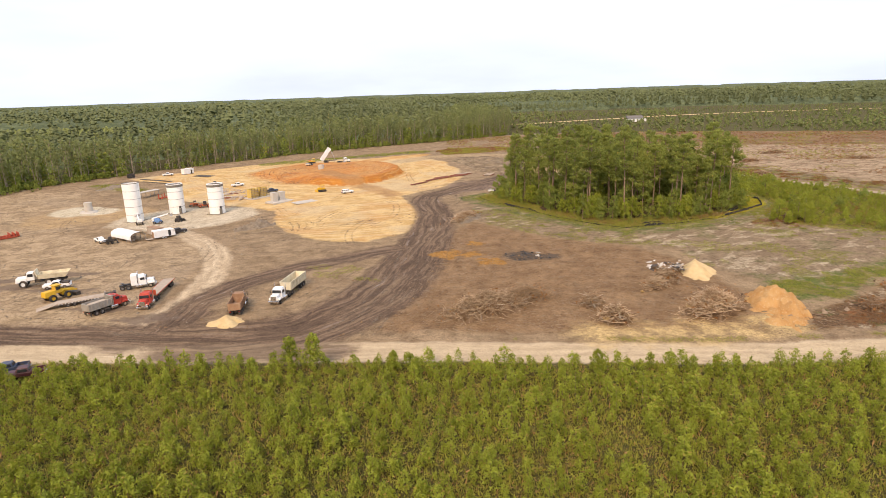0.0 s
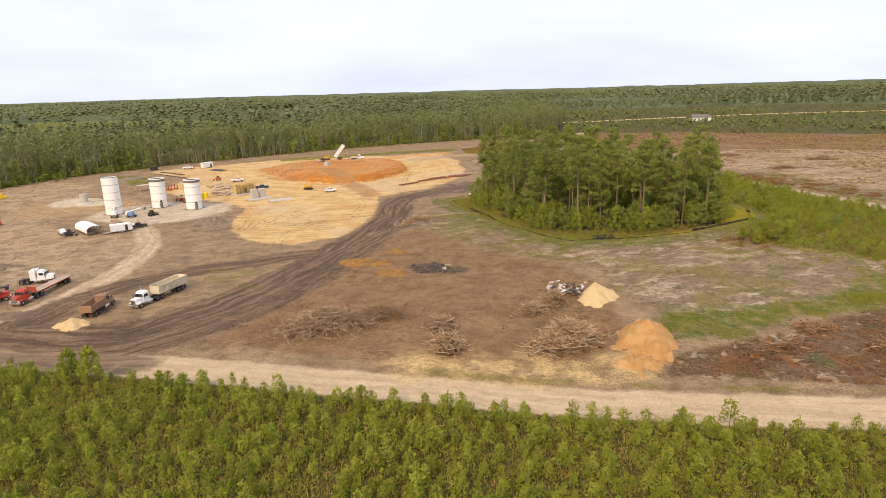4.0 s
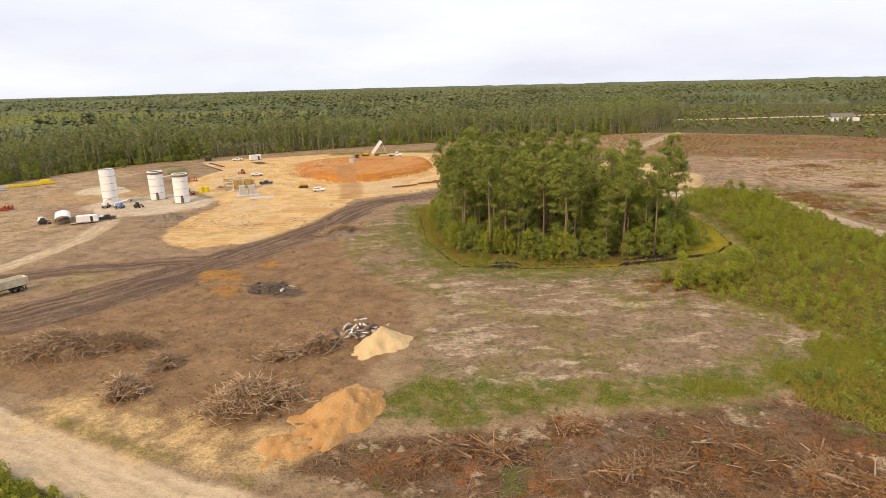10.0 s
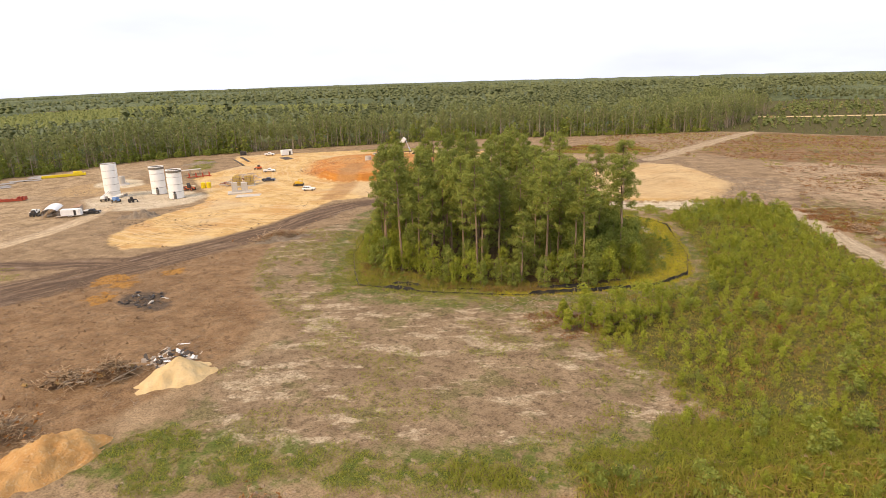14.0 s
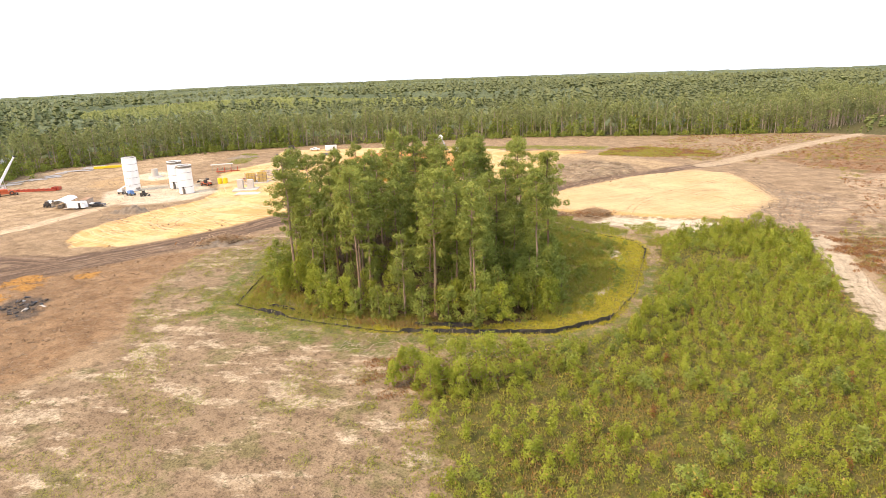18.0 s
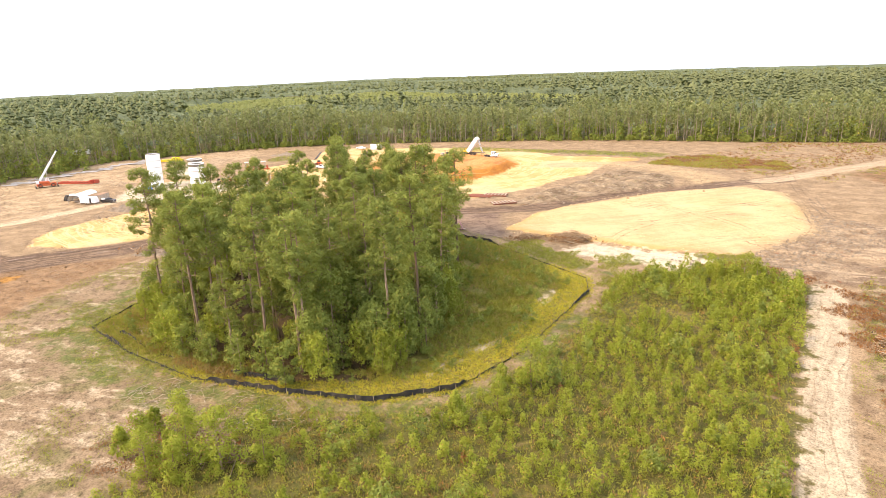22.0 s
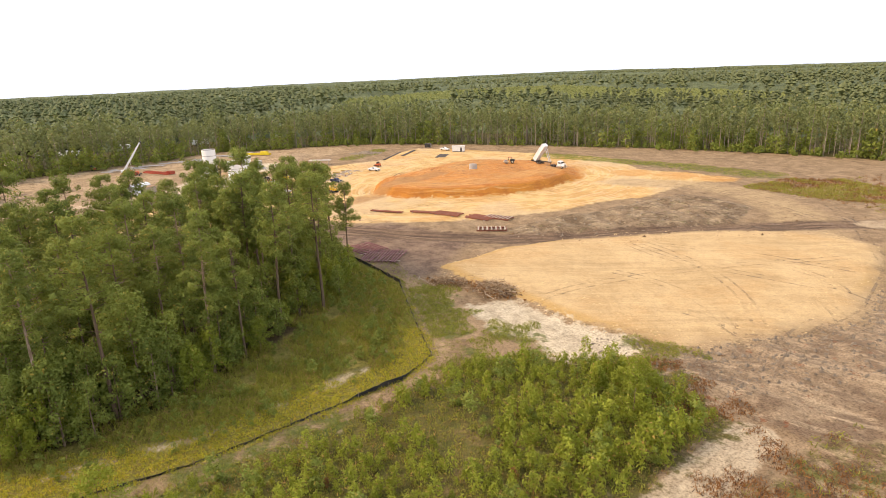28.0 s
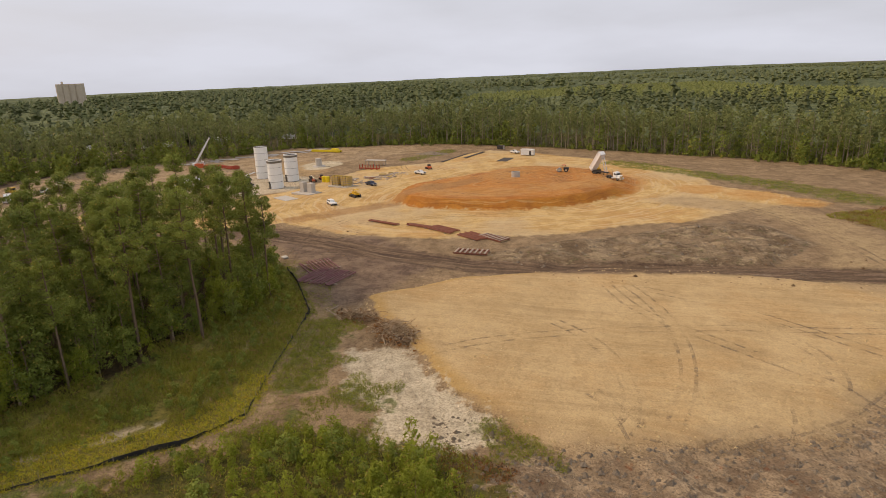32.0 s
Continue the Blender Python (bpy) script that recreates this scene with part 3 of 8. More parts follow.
dark = tone((0.205, 0.124, 0.070), (0.295, 0.190, 0.114), n_mid)
dark = g.mix(g.smooth(n_fine, 0.52, 0.64, 0, 0.65), dark, (0.340, 0.238, 0.155))
dark = g.mix(g.smooth(g.noise(0.22, 7, 0.7), 0.56, 0.62, 0, 0.6), dark, (0.140, 0.084, 0.050))
col = g.mix(region("darksoil", 0.7, 1.5), col, dark)
clr = tone((0.30, 0.215, 0.148), (0.42, 0.315, 0.222), wstreak, 0.40, 0.56)
clr = g.mix(g.smooth(n_mid, 0.50, 0.64, 0, 0.85), clr, (0.20, 0.115, 0.070))
clr = g.mix(g.smooth(g.noise(0.45, 4), 0.56, 0.68, 0, 0.7), clr, (0.085, 0.095, 0.030))
beside_lane = g.math("MULTIPLY", g.smooth(g.attr("whitetrack"), -30.0, -16.0), g.smooth(g.noise(0.22, 7, 0.7), 0.40, 0.56, 0.25, 1.0))
clr = g.mix(beside_lane, clr, g.mix(g.smooth(g.noise(0.35, 6, 0.7), 0.44, 0.58), (0.155, 0.100, 0.060), (0.145, 0.140, 0.045)))
col = g.mix(region("cleared", 0.8, 1.0), col, clr)
redl = tone((0.200, 0.112, 0.062), (0.290, 0.180, 0.105), n_mid)
redl = g.mix(g.smooth(g.noise(0.09, 6, 0.7), 0.50, 0.60, 0, 0.7), redl, (0.135, 0.130, 0.048))
redl = g.mix(g.smooth(wstreak, 0.56, 0.66, 0, 0.6), redl, (0.40, 0.30, 0.21))
col = g.mix(region("redland", 1.5, 3.0), col, redl)
stk = tone((0.215, 0.152, 0.102), (0.320, 0.238, 0.165), n_mid, 0.3, 0.7)
stk = g.mix(g.smooth(n_fine, 0.50, 0.66, 0, 0.65), stk, (0.155, 0.110, 0.076))
stk = g.mix(g.smooth(g.noise(0.10, 7, 0.7), 0.52, 0.60, 0, 0.55), stk, (0.135, 0.135, 0.052))
pale = g.math("ADD", g.noise(1.0, 8, 0.70, g.scaled(g.pos, (0.11, 0.26, 1.0), 34.0)), g.math("MULTIPLY_ADD", g.noise(0.045, 3), 0.35, -0.175))
stk = g.mix(g.math("MULTIPLY", g.smooth(pale, 0.52, 0.60, 0, 0.85), g.smooth(g.noise(0.35, 7, 0.72), 0.36, 0.56, 0.25, 1.0)), stk, tone((0.53, 0.450, 0.350), (0.40, 0.315, 0.23), n_fine))
stk = g.mix(g.smooth(g.noise(0.5, 6, 0.7), 0.58, 0.66, 0, 0.7), stk, (0.10, 0.095, 0.045))
col = g.mix(region("streaky", 0.6, 1.0), col, stk)
deb = tone((0.122, 0.074, 0.042), (0.182, 0.115, 0.068), n_mid)
deb = g.mix(g.smooth(g.noise(0.06, 5, 0.65), 0.50, 0.60, 0, 0.7), deb, (0.200, 0.146, 0.110))
deb = g.mix(g.smooth(g.noise(0.16, 6, 0.7), 0.53, 0.61, 0, 0.7), deb, (0.26, 0.100, 0.038))
deb = g.mix(g.smooth(n_fine, 0.52, 0.64, 0, 0.75), deb, (0.080, 0.045, 0.026))
deb = g.mix(g.smooth(g.noise(0.17, 8, 0.72), 0.555, 0.61, 0, 0.85), deb, (0.43, 0.350, 0.262))
deb = g.mix(g.smooth(g.noise(0.13, 6, 0.7), 0.56, 0.62, 0, 0.75), deb, (0.10, 0.125, 0.036))
col = g.mix(region("debris", 0.6, 1.0), col, deb)
tan = tone((0.50, 0.325, 0.140), (0.62, 0.435, 0.215), n_mid, 0.42, 0.58)
tan = g.mix(g.smooth(g.noise(0.06, 4), 0.50, 0.62, 0, 0.7), tan, (0.50, 0.285, 0.115))
tan = g.mix(g.smooth(streak, 0.50, 0.60, 0, 0.75), tan, (0.62, 0.47, 0.30))
tan = g.mix(g.smooth(rut, 0.56, 0.64, 0, 0.45), tan, (0.40, 0.255, 0.130))
tan = g.mix(g.smooth(n_big, 0.5, 0.62, 0, 0.6), tan, (0.52, 0.41, 0.28))
col = g.mix(region("tan", 0.75, 1.0), col, tan)
col = g.mix(region("tanw", 1.0, 4.0), col, tone((0.46, 0.32, 0.18), (0.38, 0.27, 0.17), n_mid))
bnk = tone((0.200, 0.140, 0.098), (0.330, 0.245, 0.172), n_mid, 0.42, 0.58)
bnk = g.mix(g.smooth(n_fine, 0.52, 0.68, 0, 0.5), bnk, (0.38, 0.295, 0.215))
drag = g.noise(1.0, 7, 0.68, g.scaled(g.pos, (0.09, 0.42, 1.0), 33.0))
bnk = g.mix(g.smooth(drag, 0.50, 0.60, 0, 0.75), bnk, (0.43, 0.330, 0.235))
bnk = g.mix(g.smooth(drag, 0.45, 0.36, 0, 0.4), bnk, (0.150, 0.098, 0.068))
bnk = g.mix(g.smooth(g.noise(0.5, 5, 0.7), 0.60, 0.66, 0, 0.7), bnk, (0.24, 0.085, 0.040))
col = g.mix(region("bank", 0.8, 1.0), col, bnk)
col = g.mix(region("mudlot", 1.0, 2.5), col, tone((0.150, 0.102, 0.082), (0.265, 0.190, 0.145), n_mid))
lot = tone((0.46, 0.325, 0.182), (0.56, 0.414, 0.248), g.noise(0.07, 6, 0.6))
lot = g.mix(g.smooth(g.noise(0.05, 5), 0.50, 0.62, 0, 0.40), lot, (0.47, 0.290, 0.135))
lot = g.mix(g.smooth(streak, 0.45, 0.65, 0, 0.38), lot, (0.60, 0.455, 0.275))
lot = g.mix(g.smooth(g.noise(2.2, 6, 0.75), 0.52, 0.66, 0, 0.24), lot, (0.31, 0.205, 0.105))
lot = g.mix(g.smooth(g.noise(1.6, 6, 0.75), 0.52, 0.66, 0, 0.22), lot, (0.66, 0.50, 0.30))
lot = g.mix(g.smooth(rut, 0.54, 0.74, 0, 0.32), lot, (0.34, 0.230, 0.120))
lot = g.mix(g.smooth(g.noise(1.0, 5, 0.6, g.scaled(flow, (0.03, 0.22, 1))), 0.55, 0.66, 0, 0.4), lot, (0.36, 0.255, 0.145))
lot_soft = g.math("MULTIPLY_ADD", g.attr("lotsoft"), 4.5, 0.35)
lot_f = g.smooth(g.math("ADD", g.math("MULTIPLY", wob, g.math("MULTIPLY_ADD", g.attr("lotsoft"), 0.8, 0.45)), g.attr("lot")), g.math("MULTIPLY", lot_soft, -1.0), lot_soft)
lot = g.mix(g.math("MULTIPLY", g.smooth(g.attr("lot"), 3.2, 0.6), g.math("SUBTRACT", 1.0, g.attr("lotsoft"))), lot, tone((0.43, 0.275, 0.115), (0.50, 0.345, 0.165), n_fine))
col = g.mix(lot_f, col, lot)
col = g.mix(g.math("MULTIPLY", region("loop", 0.9, 2.5), 0.8), col, tone((0.46, 0.345, 0.215), (0.37, 0.270, 0.170), n_mid, 0.42, 0.58))
mnd = tone((0.170, 0.120, 0.080), (0.270, 0.200, 0.140), n_mid, 0.42, 0.58)
mnd = g.mix(g.smooth(g.noise(0.20, 8, 0.75), 0.50, 0.58, 0, 0.75), mnd, (0.40, 0.310, 0.215))
mnd = g.mix(g.smooth(n_fine, 0.52, 0.7, 0, 0.6), mnd, (0.135, 0.105, 0.072))
mnd = g.mix(g.smooth(g.noise(0.5, 4), 0.56, 0.68, 0, 0.5), mnd, (0.135, 0.135, 0.060))
col = g.mix(region("mound", 0.35, 0.6), col, mnd)
col = g.mix(region("silopad", 0.8, 2.0), col, tone((0.58, 0.505, 0.415), (0.49, 0.415, 0.325), n_mid))
col = g.mix(region("whitepad", 0.9, 1.5), col, tone((0.62, 0.56, 0.46), (0.52, 0.45, 0.35), n_mid))
pth = tone((0.60, 0.485, 0.365), (0.46, 0.355, 0.255), rstreak)
col = g.mix(region("path", 0.40, 1.1), col, pth)
ora = tone((0.42, 0.150, 0.036), (0.54, 0.240, 0.072), n_mid)
ora = g.mix(g.smooth(g.noise(0.10, 4), 0.52, 0.62, 0, 0.7), ora, (0.36, 0.155, 0.055))
ora = g.mix(g.smooth(streak, 0.50, 0.68, 0, 0.7), ora, (0.50, 0.28, 0.13))
ora = g.mix(g.math("MULTIPLY", g.smooth(g.attr("pad"), 6.0, 9.0), g.smooth(g.noise(0.035, 4), 0.42, 0.58, 0.1, 0.6)), ora, tone((0.54, 0.325, 0.145), (0.45, 0.240, 0.09), n_mid, 0.42, 0.58))
ora = g.mix(g.math("MULTIPLY", g.smooth(g.attr("pad"), 4.2, 2.6, 0.0, 0.8), g.attr("steep")), ora, tone((0.52, 0.225, 0.045), (0.38, 0.140, 0.030), n_mid))
ora = g.mix(g.smooth(rut, 0.56, 0.66, 0, 0.65), ora, (0.30, 0.115, 0.038))
ora = g.mix(g.smooth(rut, 0.44, 0.36, 0, 0.5), ora, (0.56, 0.36, 0.18))
pad_soft = g.math("MULTIPLY_ADD", g.attr("steep"), -5.4, 6.0)
col = g.mix(g.smooth(g.math("ADD", g.math("MULTIPLY", wob, 0.7), g.attr("pad")), g.math("MULTIPLY", pad_soft, -0.6), pad_soft), col, ora)
col = g.mix(region("spill", 0.8, 2.0), col, tone((0.50, 0.27, 0.10), (0.56, 0.36, 0.17), n_mid))
col = g.mix(g.math("MULTIPLY", region("ramp", 0.5, 1.5), 0.7), col, tone((0.30, 0.165, 0.080), (0.42, 0.24, 0.11), n_mid))
mudc = tone((0.100, 0.066, 0.050), (0.205, 0.140, 0.100), rstreak, 0.42, 0.58)
wide_rut = g.noise(1.0, 5, 0.6, g.scaled(rwarp, (0.03, 0.75, 1)))
mudc = g.mix(g.smooth(wide_rut, 0.52, 0.64, 0, 0.45), mudc, (0.29, 0.205, 0.142))
mudc = g.mix(g.smooth(wide_rut, 0.46, 0.36, 0, 0.55), mudc, (0.075, 0.048, 0.036))
mudc = g.mix(g.smooth(rrut, 0.53, 0.66, 0, 0.35), mudc, (0.25, 0.18, 0.13))
mud_f = g.math("MAXIMUM", g.smooth(g.math("ADD", g.math("MULTIPLY", wob, 0.6), g.attr("mud")), -1.6, 1.6), g.smooth(g.math("ADD", g.math("MULTIPLY", wob, 0.6), g.attr("mudb")), -1.6, 1.6))
mud_f = g.math("MAXIMUM", mud_f, region("mudcorner", 0.8, 2.0))
col = g.mix(g.math("MULTIPLY", mud_f, g.smooth(rstreak, 0.25, 0.5, 0.75, 1.0)), col, mudc)
srd = tone((0.45, 0.352, 0.250), (0.55, 0.440, 0.320), rstreak)
srd = g.mix(g.smooth(rrut, 0.56, 0.70, 0, 0.25), srd, (0.33, 0.25, 0.175))
col = g.mix(g.math("MULTIPLY", region("sandroad", 0.30, 0.6), g.math("SUBTRACT", 1.0, g.math("MULTIPLY", region("mudcorner", 0.8, 2.0), 0.85))), col, srd)
col = g.mix(region("fartrack", 0.30, 0.8), col, tone((0.46, 0.37, 0.27), (0.36, 0.27, 0.19), rstreak))
col = g.mix(g.math("MULTIPLY", region("yellowsand", 1.0, 2.2), g.smooth(n_mid, 0.40, 0.56, 0.25, 1.0)), col, tone((0.60, 0.440, 0.220), (0.47, 0.335, 0.180), n_fine))
wht = tone((0.50, 0.430, 0.340), (0.60, 0.530, 0.430), n_mid)
wht = g.mix(g.smooth(n_fine, 0.55, 0.70, 0, 0.28), wht, (0.36, 0.285, 0.21))
col = g.mix(region("whitesand", 1.2, 0.6), col, wht)
col = g.mix(region("whitetrack", 0.16, 0.4), col, g.mix(g.smooth(rrut, 0.55, 0.66, 0, 0.6), tone((0.40, 0.325, 0.245), (0.49, 0.41, 0.315), rstreak), (0.27, 0.20, 0.14)))
sap = tone((0.085, 0.090, 0.024), (0.155, 0.130, 0.045), n_fine)
col = g.mix(region("saplings", 2.3, 1.2, 0.3), col, g.mix(g.smooth(n_mid, 0.55, 0.7, 0, 0.6), sap, (0.25, 0.17, 0.10)))
gr = tone((0.075, 0.115, 0.022), (0.150, 0.165, 0.045), n_fine)
gr = g.mix(g.smooth(g.noise(0.6, 4), 0.58, 0.68, 0, 0.8), gr, (0.36, 0.285, 0.20))
col = g.mix(g.math("MULTIPLY", region("green", 1.8, 2.0), g.smooth(g.noise(0.28, 6, 0.65), 0.42, 0.54, 0.25, 0.95)), col, gr)
col = g.mix(g.math("MULTIPLY", region("lotgreen", 1.7, 0.8, -0.8), g.smooth(g.noise(0.4, 6, 0.65), 0.42, 0.56, 0.1, 0.8)), col, gr)
col = g.mix(g.math("MULTIPLY", region("greenberm", 1.6, 1.6), g.smooth(g.noise(0.22, 6, 0.7), 0.42, 0.56, 0.1, 0.85)), col, gr)
col = g.mix(g.math("MULTIPLY", region("ring", 1.3, 1.5), g.smooth(g.noise(0.3, 6, 0.65), 0.40, 0.56, 0.1, 0.85)), col, gr)
ins = tone((0.150, 0.145, 0.035), (0.27, 0.225, 0.070), n_fine)
ins = g.mix(g.math("MULTIPLY", g.smooth(g.attr("inside"), 4.0, 5.5), g.math("MULTIPLY", g.smooth(g.attr("inside"), 8.0, 6.0), g.smooth(g.noise(0.16, 5), 0.46, 0.56))), ins, (0.46, 0.38, 0.27))
col = g.mix(region("inside", 0.5, 0.6), col, ins)
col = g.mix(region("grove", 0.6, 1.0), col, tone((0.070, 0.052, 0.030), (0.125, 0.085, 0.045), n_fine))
col = g.mix(region("charred", 0.8, 1.0), col, tone((0.07, 0.055, 0.045), (0.15, 0.11, 0.085), n_fine))
col = g.mix(region("pond", 1.25, 0.5), col, tone((0.40, 0.215, 0.062), (0.31, 0.150, 0.042), n_fine))
rough_ground = g.math("SUBTRACT", 1.0, g.math("MULTIPLY", g.math("MAXIMUM", g.math("MAXIMUM", region("lot", 0.4, 0.5), region("sandroad", 0.3, 0.6)), region("tan", 0.75, 1.0)), 0.55))
col = g.mix(g.math("MULTIPLY", g.smooth(n_grit, 0.44, 0.66, 0, 0.70), rough_ground), col, g.mix(1.0, col, (0.42, 0.40, 0.38), "MULTIPLY"))
col = g.mix(g.math("MULTIPLY", g.smooth(g.noise(0.45, 7, 0.7), 0.46, 0.62, 0, 0.50), rough_ground), col, g.mix(1.0, col, (0.55, 0.54, 0.52), "MULTIPLY"))
speck = g.smooth(g.noise(1.5, 6, 0.75), 0.54, 0.62, 0, 0.70)
speck = g.math("MULTIPLY", speck, g.math("MULTIPLY_ADD", rough_ground, 0.85, 0.0))
col = g.mix(speck, col, g.mix(1.0, col, (0.50, 0.47, 0.44), "MULTIPLY"))
glint = g.math("MULTIPLY", g.smooth(g.noise(1.1, 5, 0.7, g.scaled(g.pos, (1.3, 1.3, 1.0))), 0.56, 0.66, 0, 0.55), rough_ground)
col = g.mix(glint, col, g.mix(1.0, col, (1.45, 1.42, 1.38), "MULTIPLY"))
col = g.mix(1.0, col, (1.03, 0.995, 0.87), "MULTIPLY")
col = g.mix(g.math("MULTIPLY", region("puddle", 0.5, 0.5), 0.8), col, tone((0.115, 0.078, 0.055), (0.170, 0.120, 0.085), n_fine))
relief = g.math("ADD", g.math("MULTIPLY", n_grit, 0.5), g.math("ADD", g.math("MULTIPLY", n_fine, 1.2), g.math("MULTIPLY", rut, g.math("SUBTRACT", 1.15, rough_ground))))
wet = g.math("MULTIPLY", mud_f, g.smooth(rstreak, 0.52, 0.70))
ground_mat = g.surface(col, g.smooth(wet, 0.2, 1.0, 0.95, 0.42), 0, g.bump(relief, 0.8, 0.30), 0.15)
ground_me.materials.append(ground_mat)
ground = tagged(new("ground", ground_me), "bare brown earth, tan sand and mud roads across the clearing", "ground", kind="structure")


# worn tyre tracks pressed into the sand and dirt
g = Nodes("worn_tyre_track")
t_alpha = g.math("MULTIPLY", g.smooth(g.noise(0.8, 5, 0.7), 0.40, 0.62), g.smooth(g.noise(0.09, 3), 0.40, 0.58, 0.04, 0.48))
t_bsdf = g.t.nodes.new("ShaderNodeBsdfPrincipled")
g.put(t_bsdf.inputs["Base Color"], g.mix(g.noise(1.2, 4), (0.20, 0.145, 0.095), (0.32, 0.235, 0.15)))
t_bsdf.inputs["Roughness"].default_value = 0.95
t_clear = g.t.nodes.new("ShaderNodeBsdfTransparent")
t_mix = g.t.nodes.new("ShaderNodeMixShader")
g.put(t_mix.inputs[0], t_alpha)
g.t.links.new(t_clear.outputs[0], t_mix.inputs[1]), g.t.links.new(t_bsdf.outputs[0], t_mix.inputs[2]), g.t.links.new(t_mix.outputs[0], g.out.inputs[0])
track_mat = g.m
LOT_TRACKS = [[(53, 322), (66, 323), (79, 330), (91, 338), (100, 341)], [(56, 328), (67, 340), (87, 352)], [(79, 284), (73, 300), (74, 327), (80, 358)], [(84, 374), (98, 352), (109, 334), (112, 310)], [(80, 372), (95, 349), (106, 331), (108, 306)],
              [(9, 415), (48, 396), (84, 363)], [(-16, 384), (13, 390), (47, 384)], [(116, 293), (113, 309), (117, 323)], [(60, 410), (74, 385), (90, 362), (106, 344)]]
SITE_TRACKS = [[(-38, 182), (-23, 187), (-15, 208), (-18, 236), (-32, 245)], [(-38, 212), (-26, 196), (-18, 204)], [(-94, 124), (-100, 166), (-81, 177), (-65, 189)], [(-48, 104), (-49, 113), (-45, 119), (-32, 115), (-25, 132), (-20, 146)],
               [(-40, 274), (-74, 292), (-85, 317), (-64, 340), (-61, 362)], [(-9, 267), (-15, 290), (-18, 332), (-24, 369), (-1, 384)], [(-14, 99), (-10, 116), (-6, 139), (-4, 166)], [(-21, 100), (-16, 115), (-12, 135), (-10, 161)]]
rs = np.random.RandomState(77)
lines = [smoothed(t, 3) for t in LOT_TRACKS + SITE_TRACKS]
for k in range(26):
    r0, a0, sweep = rs.uniform(8, 40), rs.uniform(0, 6.28), rs.uniform(0.6, 2.2)
    lines.append([(PAD_C[0] + (r0 + 2 * math.sin(2 * s)) * math.cos(a0 + s), PAD_C[1] + (r0 + 2 * math.sin(2 * s)) * math.sin(a0 + s)) for s in np.linspace(0, sweep, 24)])
for x, y, n, far_ in ((-100, 150, 26, 60), (10, 250, 16, 35), (110, 320, 12, 22), (-40, 205, 18, 32), (30, 400, 12, 40), (-120, 250, 14, 45)):
    for k in range(n):
        cx_, cy_, r0, a0, sweep = x + rs.normal(0, far_ * 0.5), y + rs.normal(0, far_ * 0.5), rs.uniform(12, 60), rs.uniform(0, 6.28), rs.uniform(0.3, 1.1)
        lines.append([(cx_ + r0 * (math.cos(a0 + s) - math.cos(a0)), cy_ + r0 * (math.sin(a0 + s) - math.sin(a0))) for s in np.linspace(0, sweep, 22)])
vs_, fs_ = [], []
for line in lines:
    p = np.array(line)
    keep_ = poly_dist(p[:, 0], p[:, 1], FENCE) < -1.5
    p = p[keep_]
    if len(p) < 3:
        continue
    s = np.concatenate(([0], np.cumsum(np.hypot(*np.diff(p, axis=0).T))))
    m_ = max(4, int(s[-1] / 1.2))
    q = np.stack([np.interp(np.linspace(0, s[-1], m_), s, p[:, i]) for i in (0, 1)], 1)
    d = np.gradient(q, axis=0)
    nrm = np.stack((-d[:, 1], d[:, 0]), 1) / (np.hypot(d[:, 0], d[:, 1])[:, None] + 1e-9)
    for side in (-1, 1):
        base = len(vs_) and sum(len(v) for v in vs_)
        a, b = q + nrm * (side * 1.0 - 0.26), q + nrm * (side * 1.0 + 0.26)
        both = np.stack((a, b), 1).reshape(-1, 2)
        vs_.append(np.column_stack((both, ground_z(both[:, 0], both[:, 1]) + 0.03)))
        i = base + 2 * np.arange(m_ - 1)
        fs_.append(np.stack((i, i + 1, i + 3, i + 2), 1))
tagged(new("tyre_tracks", raw_mesh("tyre_tracks", np.concatenate(vs_), np.concatenate(fs_), 4, track_mat)), "worn tyre tracks curving over the sand and dirt", "tracks", kind="stuff")

# ---- plants ----
def leaves(rs, centres, size, width=0.35, lift=0.0):
    """Narrow leaf triangles, one at each centre, laid round their clump where its outward way is given; lift bends them upward."""
    n = len(centres)
    d, face = rs.normal(size=(n, 3)), None
    d[:, 2] += lift
    if centres.shape[1] == 6:
        face = centres[:, 3:] + rs.normal(size=(n, 3)) * 0.34 + (0, 0, 0.2)
        face /= np.linalg.norm(face, axis=1)[:, None] + 1e-9
        centres = centres[:, :3]
        d -= face * (d * face).sum(1)[:, None]
    d /= np.linalg.norm(d, axis=1)[:, None] + 1e-9
    p = np.cross(d, rs.normal(size=(n, 3))) if face is None else np.cross(d, face)
    p /= np.linalg.norm(p, axis=1)[:, None] + 1e-9
    s = (size * rs.uniform(0.6, 1.35, n))[:, None]
    return np.stack((centres - d * s * 0.5 + p * s * width, centres - d * s * 0.5 - p * s * width, centres + d * s * 0.6), 1).reshape(-1, 3)


def ball(rs, c, r, n, flat=0.7):
    """Points in a clump round c, thicker towards its skin, each with its outward way."""
    d = rs.normal(size=(n, 3))
    d /= np.linalg.norm(d, axis=1)[:, None]
    return np.hstack((np.asarray(c) + d * (r * rs.uniform(0.30, 1.0, n) ** 0.5)[:, None] * (1, 1, flat), d))


def rod_tris(path, radii, sides):
    """A bent tapered rod as triangles."""
    path, tri = np.asarray(path, float), []
    rings_ = []
    for p, r in zip(path, radii):
        a = np.arange(sides) * 2 * math.pi / sides
        rings_.append(np.stack((p[0] + r * np.cos(a), p[1] + r * np.sin(a), np.full(sides, p[2])), 1))
    for lo, hi in zip(rings_, rings_[1:]):
        for i in range(sides):
            j = (i + 1) % sides
            tri += [lo[i], lo[j], hi[j], lo[i], hi[j], hi[i]]
    return np.array(tri)


